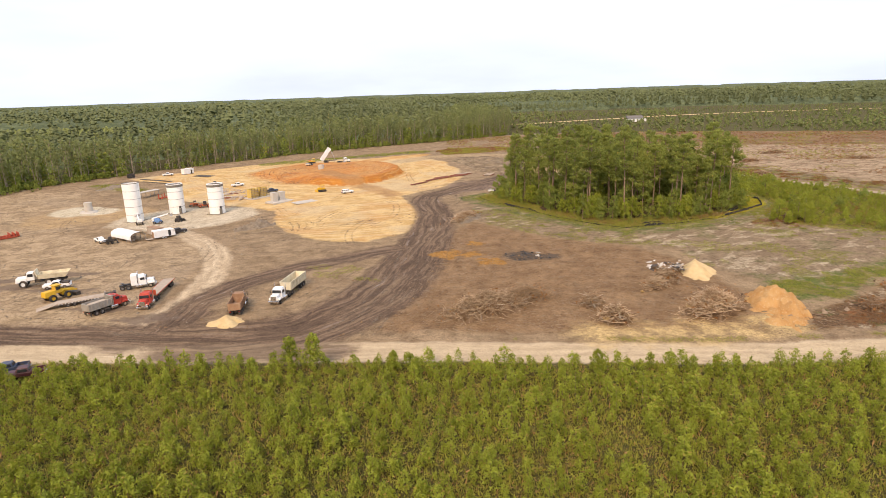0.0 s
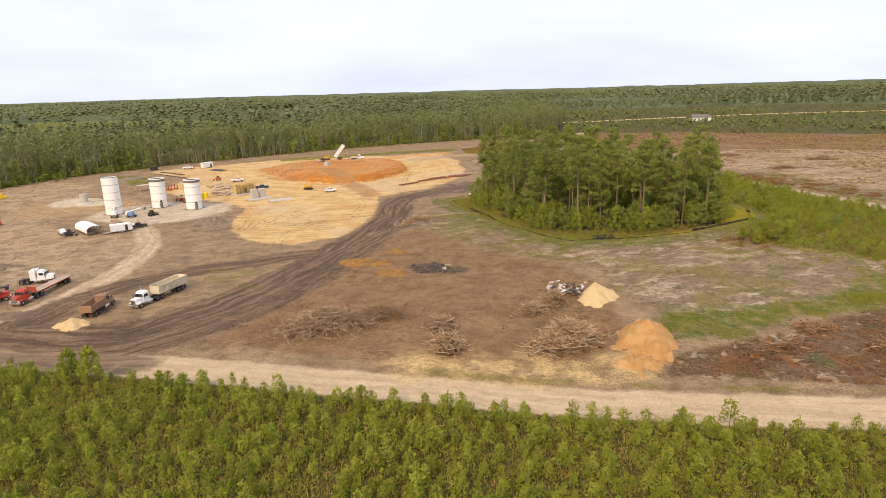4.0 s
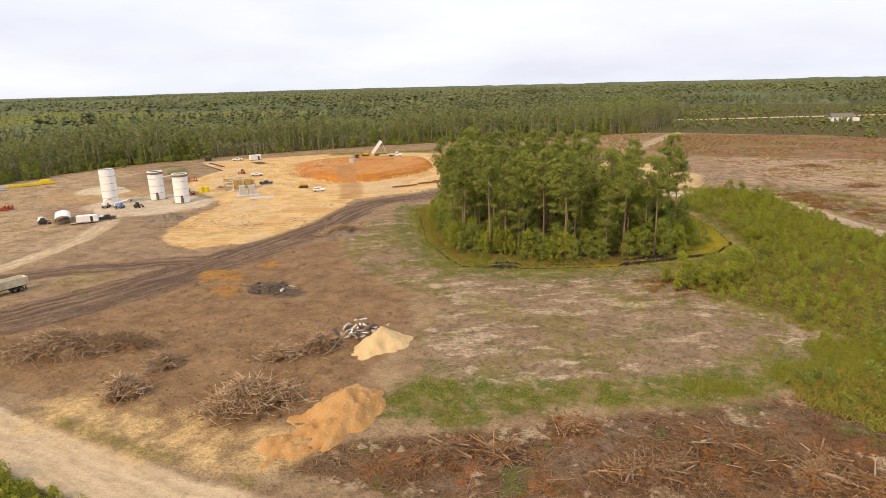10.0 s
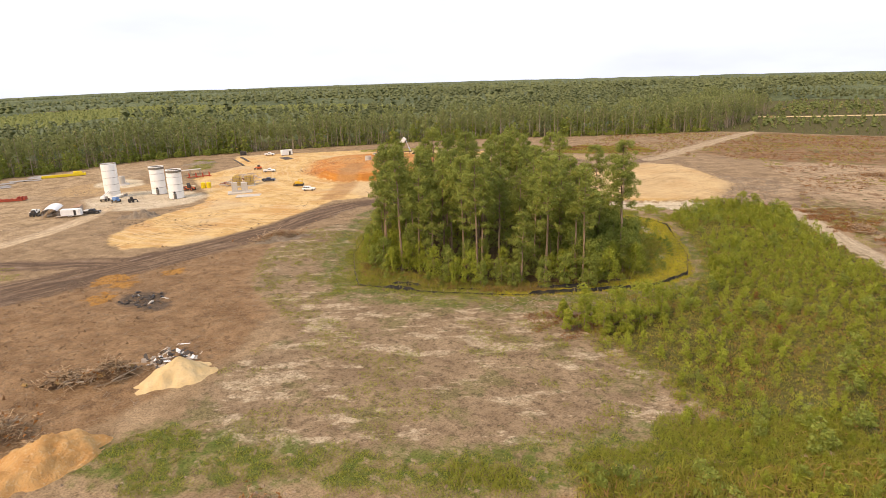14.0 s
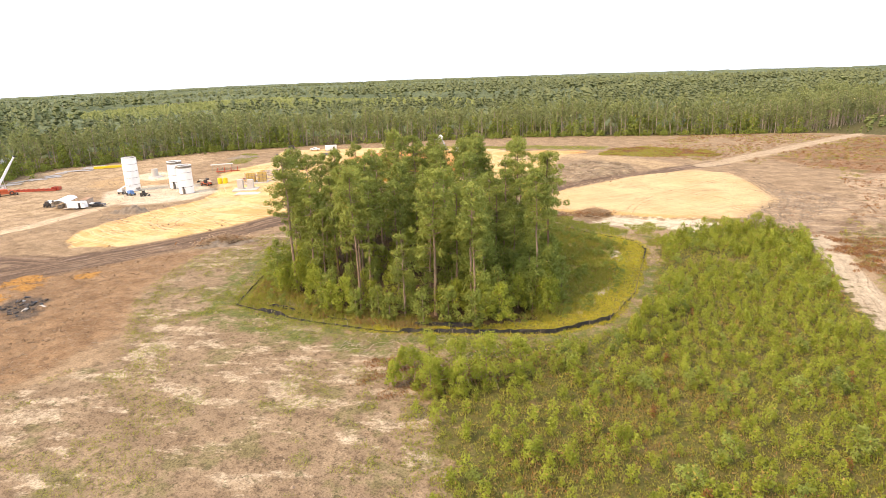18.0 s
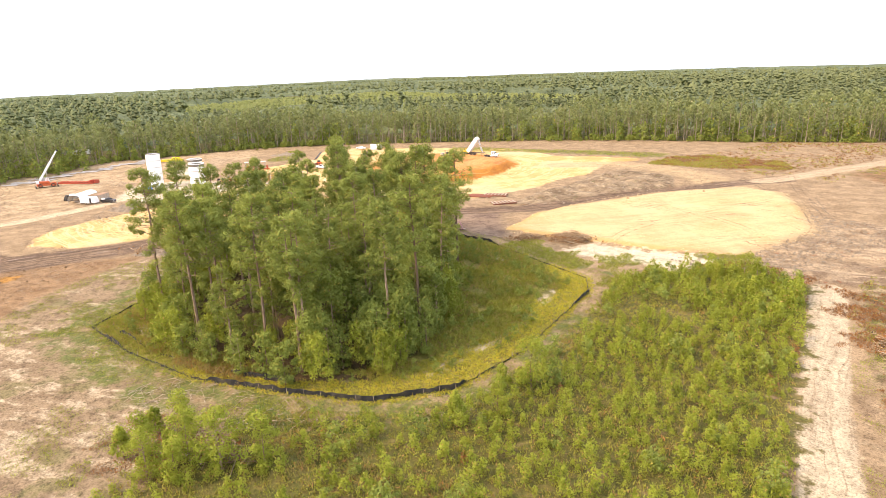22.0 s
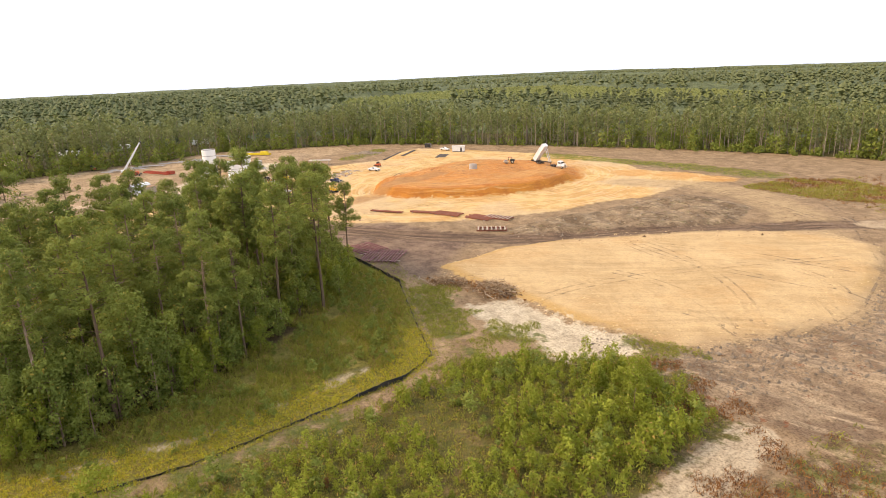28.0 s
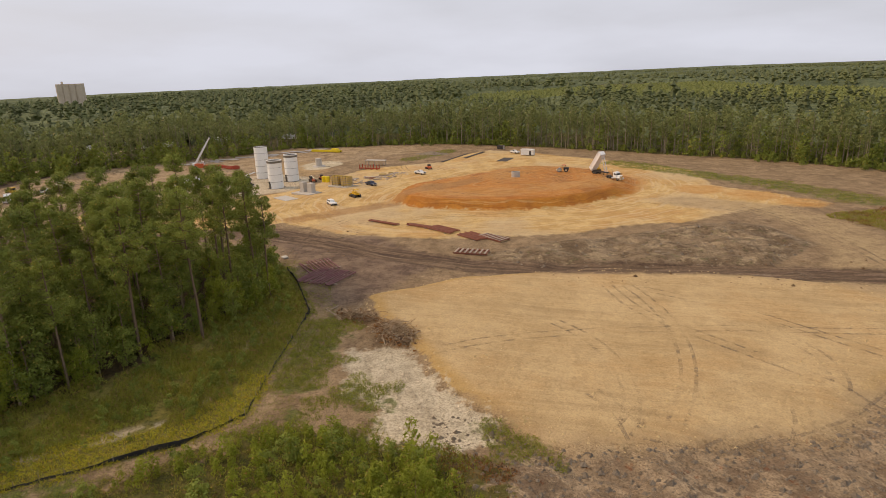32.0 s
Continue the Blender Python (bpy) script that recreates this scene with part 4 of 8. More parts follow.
def limb_tris(a, b, r):
    """A thin three-sided limb."""
    a, b = np.asarray(a, float), np.asarray(b, float)
    d = (b - a) / np.linalg.norm(b - a)
    u = np.cross(d, (0.3, 0.2, 1.0))
    u /= np.linalg.norm(u)
    v = np.cross(d, u)
    o = [r * (math.cos(k) * u + math.sin(k) * v) for k in (0, 2.1, 4.2)]
    tri = []
    for i in range(3):
        j = (i + 1) % 3
        tri += [a + o[i], a + o[j], b + 0.3 * o[j], a + o[i], b + 0.3 * o[j], b + 0.3 * o[i]]
    return np.array(tri)


def tall_pine(seed, h, bare=0.48, wide=3.0, dens=96, leaf=0.31):
    """Trunk with limbs, and a ragged crown of needle clumps."""
    rs = np.random.RandomState(seed)
    lean = rs.uniform(-0.04, 0.04, 2) * h
    zs = np.linspace(0, 1, 8)
    bend = rs.uniform(-0.25, 0.25, (8, 2)) * zs[:, None]
    path = np.stack((lean[0] * zs ** 1.4 + bend[:, 0], lean[1] * zs ** 1.4 + bend[:, 1], zs * h), 1)
    wood = [rod_tris(path, 0.19 * h / 18 * (1.05 - 0.92 * zs) + 0.02, 6)]
    crown = []
    for k in range(int(h * 2.2)):
        f = bare + (1 - bare) * rs.uniform(0, 1) ** 0.85
        a = rs.uniform(0, 2 * math.pi)
        rel = (f - bare) / (1 - bare)
        reach = wide * (0.35 + 0.85 * math.sin(math.pi * min(1, 0.22 + 0.78 * rel)) ** 0.8) * rs.uniform(0.55, 1.15)
        root = np.array([np.interp(f, zs, path[:, 0]), np.interp(f, zs, path[:, 1]), f * h])
        tip = root + np.array([math.cos(a) * reach, math.sin(a) * reach, reach * rs.uniform(-0.05, 0.45)])
        tip[2] = min(tip[2], h)
        wood.append(limb_tris(root, tip, 0.055))
        r = rs.uniform(0.55, 1.10)
        crown.append(ball(rs, tip, r, dens, 0.85))
        if reach > 1.5:
            crown.append(ball(rs, root + (tip - root) * rs.uniform(0.45, 0.7) + rs.uniform(-0.3, 0.3, 3), r * 0.9, int(dens * 0.7), 0.85))
    crown.append(ball(rs, path[-1], 0.85, dens, 1.2))
    for k in range(3):
        f = rs.uniform(0.25, bare)
        a = rs.uniform(0, 6.28)
        root = np.array([np.interp(f, zs, path[:, 0]), np.interp(f, zs, path[:, 1]), f * h])
        wood.append(limb_tris(root, root + np.array([math.cos(a), math.sin(a), 0.1]) * rs.uniform(0.5, 1.4), 0.03))
    return np.concatenate(wood), leaves(rs, np.concatenate(crown), leaf, 0.24, 0.3)


def leafy_tree(seed, h, wide, n=1100, leaf=0.45, low=0.12):
    """A young broadleaf or bushy tree, green nearly to the ground."""
    rs = np.random.RandomState(seed)
    wood = [rod_tris([(0, 0, 0), (0.1, 0, h * 0.45), (0, 0.12, h * 0.92)], (0.05 + 0.008 * h, 0.04 + 0.005 * h, 0.01), 5)]
    pts = []
    clumps = int(9 + h * 2)
    for k in range(clumps):
        f = low + (1 - low) * rs.uniform() ** 0.9
        a, r = rs.uniform(0, 6.28), wide * (0.25 + 0.8 * math.sin(math.pi * (0.12 + 0.83 * f))) * rs.uniform(0.3, 1.0)
        c = np.array([math.cos(a) * r, math.sin(a) * r, f * h])
        wood.append(limb_tris((0, 0, max(0.1, f * h - 0.5 * r)), c, 0.025))
        pts.append(ball(rs, c, rs.uniform(0.35, 0.6) * wide, n // clumps, 0.8))
    return np.concatenate(wood), leaves(rs, np.concatenate(pts), leaf, 0.42, 0.1)


def young_pine(seed, h, n=150):
    """A planted sapling: plump whorls of needle tufts round a leader."""
    rs = np.random.RandomState(seed)
    wood = rod_tris([(0, 0, 0), (0.02, 0, h * 0.5), (0, 0.02, h * 0.95)], (0.035, 0.025, 0.008), 3)
    pts, per, puff = [], max(4, n // 26), 0.150 * h ** 0.78
    for k in range(6):
        f = 0.13 + 0.74 * (k + rs.uniform(0, 0.6)) / 6
        span, a0 = 0.31 * h * (1.06 - f) ** 0.72, rs.uniform(0, 6.28)
        for j in range(4):
            a, r = a0 + 1.57 * j + rs.uniform(-0.5, 0.5), span * rs.uniform(0.50, 1.05)
            pts.append(ball(rs, (math.cos(a) * r, math.sin(a) * r, f * h + 0.30 * r), puff * rs.uniform(0.75, 1.2), per, 0.95))
    pts.append(ball(rs, (0, 0, h * 0.90), 0.55 * puff, per, 2.2))
    pts.append(ball(rs, (0, 0, h * 0.5), puff, per, 2.0))
    return wood, leaves(rs, np.concatenate(pts), min(0.30, 0.150 * h ** 0.75), 0.25, 0.8)


def forest_tree(seed, h, n, leaf, bare=0.42, wide=2.6, trunk=True, width=0.38):
    """A tree of the far woods."""
    rs = np.random.RandomState(seed)
    wood = rod_tris([(0, 0, 0), (rs.uniform(-0.3, 0.3), rs.uniform(-0.3, 0.3), h * 0.93)], (0.24, 0.07), 4) if trunk else np.zeros((0, 3))
    pts, clumps = [], 11
    for k in range(clumps):
        f = bare + (0.97 - bare) * (k + rs.uniform(0, 1)) / clumps
        rel = (f - bare) / (1 - bare)
        r = wide * (0.25 + 0.75 * math.sin(math.pi * (0.2 + 0.75 * rel))) * rs.uniform(0.2, 1.0)
        a = rs.uniform(0, 6.28)
        pts.append(ball(rs, (math.cos(a) * r, math.sin(a) * r, f * h), rs.uniform(0.28, 0.48) * wide, n // clumps, 0.8))
    return wood, leaves(rs, np.concatenate(pts), leaf, width, 0.35)


def clump_tree(seed, h, clumps, bare, wide, r):
    """A tree of the distant woods: overlapping uneven clumps, pointed or rounded."""
    rs = np.random.RandomState(seed)
    o = np.array([(1, 0, 0), (0.3, 0.95, 0.1), (-0.8, 0.6, -0.1), (-0.8, -0.6, 0.1), (0.3, -0.95, -0.1), (0, 0, 0.9), (0, 0, -0.7)])
    f = [(i, (i + 1) % 5, 5) for i in range(5)] + [((i + 1) % 5, i, 6) for i in range(5)]
    out = []
    for k in range(clumps):
        t = (k + rs.uniform(0, 0.8)) / clumps
        a, q = rs.uniform(0, 6.28), wide * (0.30 + 0.70 * math.sin(math.pi * (0.15 + 0.80 * t))) * rs.uniform(0.15, 1.0) * (k < clumps - 1)
        c = np.array([math.cos(a) * q, math.sin(a) * q, (bare + (0.96 - bare) * t) * h])
        v = o * rs.uniform(0.6, 1.3, (7, 1)) * r * rs.uniform(0.75, 1.2) * (1 - 0.45 * t) * (1, 1, 1.15)
        b = rs.uniform(0, 6.28)
        v = np.stack((v[:, 0] * math.cos(b) - v[:, 1] * math.sin(b), v[:, 0] * math.sin(b) + v[:, 1] * math.cos(b), v[:, 2]), 1) + c
        out.append(v[np.array(f).ravel()])
    return np.zeros((0, 3)), np.concatenate(out)


def soup(name, tris, material, tint=None):
    return raw_mesh(name, tris, np.arange(len(tris)).reshape(-1, 3), 3, material, tint)


def stamp(templates, x, y, z, size, rs):
    """All copies of the templates in one triangle soup, with a tint for each copy."""
    out, tint = [], []
    pick = rs.randint(0, len(templates), len(x))
    for k, tpl in enumerate(templates):
        on = np.nonzero(pick == k)[0]
        if not len(on) or not len(tpl):
            continue
        a = rs.uniform(0, 6.283, len(on))
        c, s = np.cos(a)[:, None], np.sin(a)[:, None]
        sz = size[on][:, None]
        w = rs.uniform(0.88, 1.15, len(on))[:, None]
        vx = (tpl[None, :, 0] * c - tpl[None, :, 1] * s) * sz * w + x[on][:, None]
        vy = (tpl[None, :, 0] * s + tpl[None, :, 1] * c) * sz * w + y[on][:, None]
        vz = tpl[None, :, 2] * sz + z[on][:, None]
        out.append(np.stack((vx, vy, vz), -1).reshape(-1, 3))
        tint.append(np.repeat(rs.uniform(0, 1, len(on)), len(tpl)))
    return np.concatenate(out), np.concatenate(tint)


def jittered(rs, x0, x1, y0, y1, cell):
    """Scattered places, about one in each cell."""
    X, Y = np.meshgrid(np.arange(x0, x1, cell), np.arange(y0, y1, cell))
    return X.ravel() + rs.uniform(0, cell, X.size), Y.ravel() + rs.uniform(0, cell, X.size)


def stuff(name, tris, tint, material, label, category):
    return tagged(new(name, soup(name, tris, material, tint)), label, category, kind="stuff")


def plant(name, wood, crown, wood_mat, crown_mat, label, category, group, crown_name="crown"):
    t = thing(name, label, category, group)
    for nm, tri, mt in (("trunk", wood, wood_mat), (crown_name, crown, crown_mat)):
        ob = new(nm, soup(nm, tri, mt))
        ob.parent = t
    return t


def repeat(first, places):
    """Put a thing and its copies at places (x, y, z, turn, size)."""
    made = []
    for k, (x, y, z, turn, size) in enumerate(places):
        ob = first if k == 0 else copy_thing(first, Matrix.Identity(4))
        ob.matrix_basis = Matrix.Translation((x, y, z)) @ Matrix.Rotation(turn, 4, "Z") @ Matrix.Diagonal((size, size, size, 1))
        made.append(ob)
    return made


# the far woods
FOREST = FOREST_EDGE + [(74, 640), (78, 760), (66, 960), (420, 985), (950, 800), (2600, 560), (4600, 2500), (2500, 4600), (-2500, 4600), (-4600, 2000), (-4600, -3400), (-500, -700)]
YOUNG = [(-255, 640), (-360, 590), (-490, 520), (-560, 430), (-640, 330), (-900, 395), (-1050, 620), (-1080, 900), (-760, 860), (-620, 910), (-450, 880), (-310, 760)]
edge_open = FOREST_EDGE + [(74, 640), (78, 760), (66, 960), (420, 985), (950, 800)]


def in_view(x, y, lo=-52.0, hi=134.0):
    """The side towards which the site opens."""
    a = np.degrees(np.arctan2(-(x - 80), y - 150))
    return (a > lo) & (a < hi)


def forest_band(seed, d0, d1, cell, tpls, limit):
    rs = np.random.RandomState(seed)
    x, y = jittered(rs, -limit, limit, -min(limit, 800), limit, cell)
    ok = in_view(x, y)
    x, y = x[ok], y[ok]
    d = poly_dist(x, y, FOREST)
    ok = (d > d0) & (d <= d1) & (poly_dist(x, y, YOUNG) < 0)
    x, y = x[ok], y[ok]
    young = step(value_noise(x, y, 190, 31) - 0.35, 0.06)
    size = rs.uniform(0.66, 1.20, len(x)) * (1 + 0.16 * value_noise(x, y, 38, 32)) * np.where((young > 0.5) & (poly_dist(x, y, FOREST) > 60), 0.62, 1.0)
    w, tw = stamp([t[0] for t in tpls], x, y, ground_z(x, y), size, np.random.RandomState(seed + 1)) if len(tpls[0][0]) else (None, None)
    c, tc = stamp([t[1] for t in tpls], x, y, ground_z(x, y), size, np.random.RandomState(seed + 1))
    return w, tw, c, tc


front = [forest_tree(100 + k, h, 209, 0.80, b, w, True, 0.30) for k, (h, b, w) in enumerate(((19, 0.45, 2.3), (20.5, 0.55, 2.0), (18, 0.36, 2.5), (12.0, 0.15, 2.0), (17.0, 0.58, 1.8), (9.0, 0.08, 1.9)))]
back = [clump_tree(120 + k, h, 8, 0.30, 2.3, 2.3) for k, h in enumerate((19, 16.5, 21, 14, 17.5, 20))]
far = [clump_tree(140 + k, h, 4, 0.40, 3.6, 4.6) for k, h in enumerate((18, 19.5, 16.5, 14.5, 21))]
farthest = [clump_tree(150 + k, h, 3, 0.45, 5.0, 5.5) for k, h in enumerate((10, 11, 9, 12))]
w, tw, c, tc = forest_band(5, 0.0, 17.0, 4.2, front, 760)
stuff("forest_trunks", w, tw, M["forestbark"], "slender pale trunks along the forest edge", "woods")
stuff("forest_edge", c, tc, M["forest"], "dense pine and hardwood forest round the clearing", "woods")
inner = [forest_tree(130 + k, h, 99, 1.15, 0.55, 2.9, False, 0.34) for k, h in enumerate((20, 18, 21.5, 16, 12.5))]
_, _, c, tc = forest_band(6, 17.0, 60.0, 5.6, inner, 800)
stuff("forest_depth", c, tc, M["forest"], "pine and hardwood crowns behind the forest edge", "woods")
_, _, c, tc = forest_band(7, 60.0, 300.0, 11.8, back, 1150)
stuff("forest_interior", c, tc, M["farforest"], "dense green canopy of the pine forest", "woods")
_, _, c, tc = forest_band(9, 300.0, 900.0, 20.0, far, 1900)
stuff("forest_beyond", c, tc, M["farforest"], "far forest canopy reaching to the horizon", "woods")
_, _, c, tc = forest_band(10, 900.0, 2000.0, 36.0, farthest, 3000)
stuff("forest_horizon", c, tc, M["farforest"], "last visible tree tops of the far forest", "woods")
# shrubs in front of the edge
rs = np.random.RandomState(17)
u = rs.uniform(0, 1, 650)
ex = np.interp(u, np.linspace(0, 1, len(FOREST_EDGE)), [p[0] for p in FOREST_EDGE])
ey = np.interp(u, np.linspace(0, 1, len(FOREST_EDGE)), [p[1] for p in FOREST_EDGE])
ex, ey = ex + rs.normal(0, 3.0, 650), ey + rs.normal(0, 3.0, 650)
scrub = [leafy_tree(160 + k, 4.0, 1.5, 110, 0.75, 0.08)[1] for k in range(3)]
c, tc = stamp(scrub, ex, ey, ground_z(ex, ey), rs.uniform(0.35, 0.95, 650), rs)
stuff("forest_scrub", c, tc, M["broad"], "bushy green scrub at the foot of the forest", "shrubs")
ex, ey = ex[:420] + rs.normal(-7.0, 5.0, 420), ey[:420] + rs.normal(8.0, 5.0, 420)
mid = [leafy_tree(165 + k, h, w, 170, 0.95, 0.05)[1] for k, (h, w) in enumerate(((9.0, 2.2), (11.5, 2.3), (13.0, 2.5)))]
c, tc = stamp(mid, ex, ey, ground_z(ex, ey), rs.uniform(0.6, 1.1, 420), rs)
stuff("forest_midstory", c, tc, M["broad"], "light green hardwoods filling the forest edge", "woods")
# canopy out to the horizon
rad = 330 * 1.042 ** np.arange(66)
th = np.radians(np.linspace(-56, 138, 420))
RR, TT = np.meshgrid(rad, th)
cx, cy = (80 - RR * np.sin(TT)).ravel(), (150 + RR * np.cos(TT)).ravel()
inside_f = poly_dist(cx, cy, FOREST)
cz = np.where(inside_f > 75, 9.5 + 1.0 * step(inside_f - 2000, 300) - 4.5 * step(inside_f - 860, 40) * step(2000 - inside_f, 300) + 2.2 * value_noise(cx, cy, 33, 41) + 1.5 * value_noise(cx, cy, 160, 42) - 5.5 * step(value_noise(cx, cy, 190, 31) - 0.35, 0.06), -1.5)
cz = np.where(poly_dist(cx, cy, YOUNG) > 4, 1.2, cz)
cz = cz + ground_z(cx, cy)
ci = np.arange(len(cx)).reshape(RR.shape)
cq = np.stack((ci[:-1, :-1], ci[1:, :-1], ci[1:, 1:], ci[:-1, 1:]), -1).reshape(-1, 4)
g = Nodes("distant_canopy")
# sheet toned towards the far crowns, so gaps look paler, as through haze
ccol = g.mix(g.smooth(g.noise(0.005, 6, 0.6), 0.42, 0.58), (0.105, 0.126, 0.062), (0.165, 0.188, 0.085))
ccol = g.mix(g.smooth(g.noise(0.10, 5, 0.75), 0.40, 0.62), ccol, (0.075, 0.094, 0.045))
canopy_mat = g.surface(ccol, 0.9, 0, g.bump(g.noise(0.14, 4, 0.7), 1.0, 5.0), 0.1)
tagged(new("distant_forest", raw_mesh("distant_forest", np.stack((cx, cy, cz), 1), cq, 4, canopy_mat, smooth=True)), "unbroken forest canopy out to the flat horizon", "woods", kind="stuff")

# young plantation among the far woods
rs = np.random.RandomState(22)
x, y = jittered(rs, -1100, -240, 320, 920, 9.0)
keep = poly_dist(x, y, YOUNG) > 6
x, y = x[keep], y[keep]
rows_ = [clump_tree(175 + k, 4.6, 3, 0.15, 1.9, 2.5)[1] for k in range(4)]
c, tc = stamp(rows_, x, y, ground_z(x, y), rs.uniform(0.7, 1.2, len(x)), rs)
stuff("plantation_rows", c, tc, M["youngrows"], "low light green plantation among the far woods", "woods")

# young plantation to the north east
rs = np.random.RandomState(23)
x, y = jittered(rs, 62, 700, 470, 960, 10.2)
keep = (poly_dist(x, y, FOREST) < -2) & (poly_dist(x, y, CLEARING) < 4 * value_noise(x, y, 30, 12)) & (np.abs(line_uv(x, y, [(80, 700), (180, 735), (420, 800), (760, 740)])[1]) > 13)
keep |= (poly_dist(x, y, FOREST) < 0) & (x > 330) & (y > 470)
x, y = x[keep], y[keep]
bushes = [clump_tree(170 + k, 5.0, 4, 0.15, 1.5, 1.6)[1] for k in range(5)]
c, tc = stamp(bushes, x, y, ground_z(x, y), rs.uniform(0.4, 1.1, len(x)) * (1 + 0.7 * np.clip(value_noise(x, y, 70, 61), -0.6, 1)), rs)
stuff("young_plantation", c, tc, M["plantation"], "low green young plantation beyond the cleared land", "woods")
x, y = jittered(rs, 300, 800, 90, 560, 11.0)
keep = (poly_dist(x, y, CLEARING) < 0) & (value_noise(x, y, 60, 14) > -0.5)
x, y = x[keep], y[keep]
c, tc = stamp(bushes, x, y, ground_z(x, y), rs.uniform(0.5, 1.2, len(x)), rs)
stuff("eastern_thicket", c, tc, M["plantation"], "low green thicket at the side of the cleared land", "shrubs")

bm = bmesh.new()
prev = None
for x, y in smoothed([(72, 690), (104, 700), (190, 738), (330, 792), (520, 800), (760, 740)]):
    pair_ = [bm.verts.new((x + 1.5, y - 6.5, flat_z(x, y) + 0.5)), bm.verts.new((x - 1.5, y + 6.5, flat_z(x, y) + 0.5))]
    if prev:
        bm.faces.new((prev[0], pair_[0], pair_[1], prev[1]))
    prev = pair_
tagged(new("far_road", bm_mesh("far_road", bm, "sandpile")), "pale sandy road beyond the young plantation", "road", kind="structure")

# sapling field by the sand road
sap_tpl = [young_pine(200 + k, h, 210) for k, h in enumerate((2.9, 2.5, 3.3, 2.1, 2.7))]
rs = np.random.RandomState(29)
x, y = jittered(rs, -112, 135, 34, 92, 1.85)
v = line_uv(x, y, SAND_ROAD)[1]
keep = (v < -4.8) & (value_noise(x, y, 11, 15) > -0.80) & (x > -0.82 * y - 8) & (x < 48 + 0.55 * y) & (y > 44) & ((x > -62.5) | (y < 82.5))
x, y = x[keep], y[keep]
z = ground_z(x, y)
size = rs.uniform(0.5, 1.2, len(x)) * (1 + 0.25 * value_noise(x, y, 14, 16))
near = (x > -20) & (x < 26) & (y > 66) & (y < 84)
near &= np.cumsum(near) <= 260
w, tw = stamp([t[0] for t in sap_tpl], x[~near], y[~near], z[~near], size[~near], np.random.RandomState(3))
c, tc = stamp([t[1] for t in sap_tpl], x[~near], y[~near], z[~near], size[~near], np.random.RandomState(3))
stuff("sapling_stems", w, tw, M["bark"], "thin brown stems of the planted saplings", "saplings")
stuff("sapling_field", c, tc, M["sapling"], "bright green planted pine saplings among weeds", "saplings")
spots = [(a, b, h, rs.uniform(0, 6.28), s) for a, b, h, s in zip(x[near], y[near], z[near], size[near])]
for k in range(5):
    t = plant("pine_sapling", *sap_tpl[k], M["bark"], M["sapling"], "bright green young pine sapling among weeds by the sand road", "sapling", "saplings by the sand road", "needles")
    repeat(t, spots[k::5])
outer = [leafy_tree(210 + k, 2.6, 0.75, 34, 0.62, 0.1)[1] for k in range(4)]
rs = np.random.RandomState(30)
x, y = jittered(rs, -130, 330, -40, 94, 6.0)
inner_field = (x > -0.82 * y - 8) & (x < 48 + 0.55 * y) & (y > 44)
keep = (line_uv(x, y, SAND_ROAD)[1] < -5) & ~inner_field & (poly_dist(x, y, FOREST) < 0)
x, y = x[keep], y[keep]
c, tc = stamp(outer, x, y, ground_z(x, y), rs.uniform(0.5, 1.2, len(x)), rs)
stuff("outer_saplings", c, tc, M["sapling"], "planted pine saplings farther along the field", "saplings")
# sapling field beside the grove
rs = np.random.RandomState(31)
x, y = jittered(rs, 90, 195, 144, 300, 1.7)
d = poly_dist(x, y, SAPLINGS)
keep = (d + (7.0 * value_noise(x, y, 9, 79) + 2.0 * value_noise(x, y, 3, 80)) * step(np.abs(line_uv(x, y, WHITE_TRACK)[1]) - 12, 6) * step(-poly_dist(x, y, FENCE) - 16, 6) > 0.2) & (poly_dist(x, y, FENCE) < -1) & (np.abs(line_uv(x, y, WHITE_TRACK)[1]) > 3.6) & (value_noise(x, y, 9, 18) > -0.62) & (rs.uniform(size=len(x)) < 0.55 + 0.42 * step(y - 208 + 0.35 * (x - 140) + 14 * value_noise(x, y, 16, 64), 14))
x, y, d = x[keep], y[keep], d[keep]
dense = step(y - 262 - 0.2 * (x - 110), 14)
lean_tpl = [young_pine(205 + k, h, 185)[1] for k, h in enumerate((2.9, 2.5, 3.3, 2.1, 2.7))]
c, tc = stamp(lean_tpl, x, y, ground_z(x, y), rs.uniform(0.45, 1.2, len(x)) * (0.85 + 0.4 * dense + 0.25 * value_noise(x, y, 12, 63)), rs)
dead_ = [(121.8, 224.2), (139.3, 245.3), (135.1, 259.4), (137.4, 247.2), (126, 205), (131, 190), (147, 214), (118, 243), (112, 268), (142, 178), (151, 193), (124, 262)]
stuff("dead_saplings", *stamp(lean_tpl, np.array([p[0] for p in dead_]), np.array([p[1] for p in dead_]), ground_z([p[0] for p in dead_], [p[1] for p in dead_]), np.full(len(dead_), 0.7), np.random.RandomState(96)), M["drybrush"], "rust-red dead saplings among the young pines", "saplings")
stuff("regrowth_field", c, tc, M["sapling"], "young pines and weeds grown up beside the silt fence", "saplings")
x, y = jittered(rs, 90, 185, 150, 300, 4.6)
keep = (poly_dist(x, y, SAPLINGS) > 1.5) & (rs.uniform(size=len(x)) < 0.25 + 0.75 * step(y - 268 - 0.2 * (x - 110), 12))
x, y = x[keep], y[keep]
shrub_tpl = [leafy_tree(180 + k, 3.4, 1.15, 460, 0.24, 0.05) for k in range(4)]
c, tc = stamp([t[1] for t in shrub_tpl], x, y, ground_z(x, y), rs.uniform(0.6, 1.25, len(x)), rs)
stuff("regrowth_shrubs", c, tc, M["broad"], "leafy shrubs standing among the young pines", "shrubs")


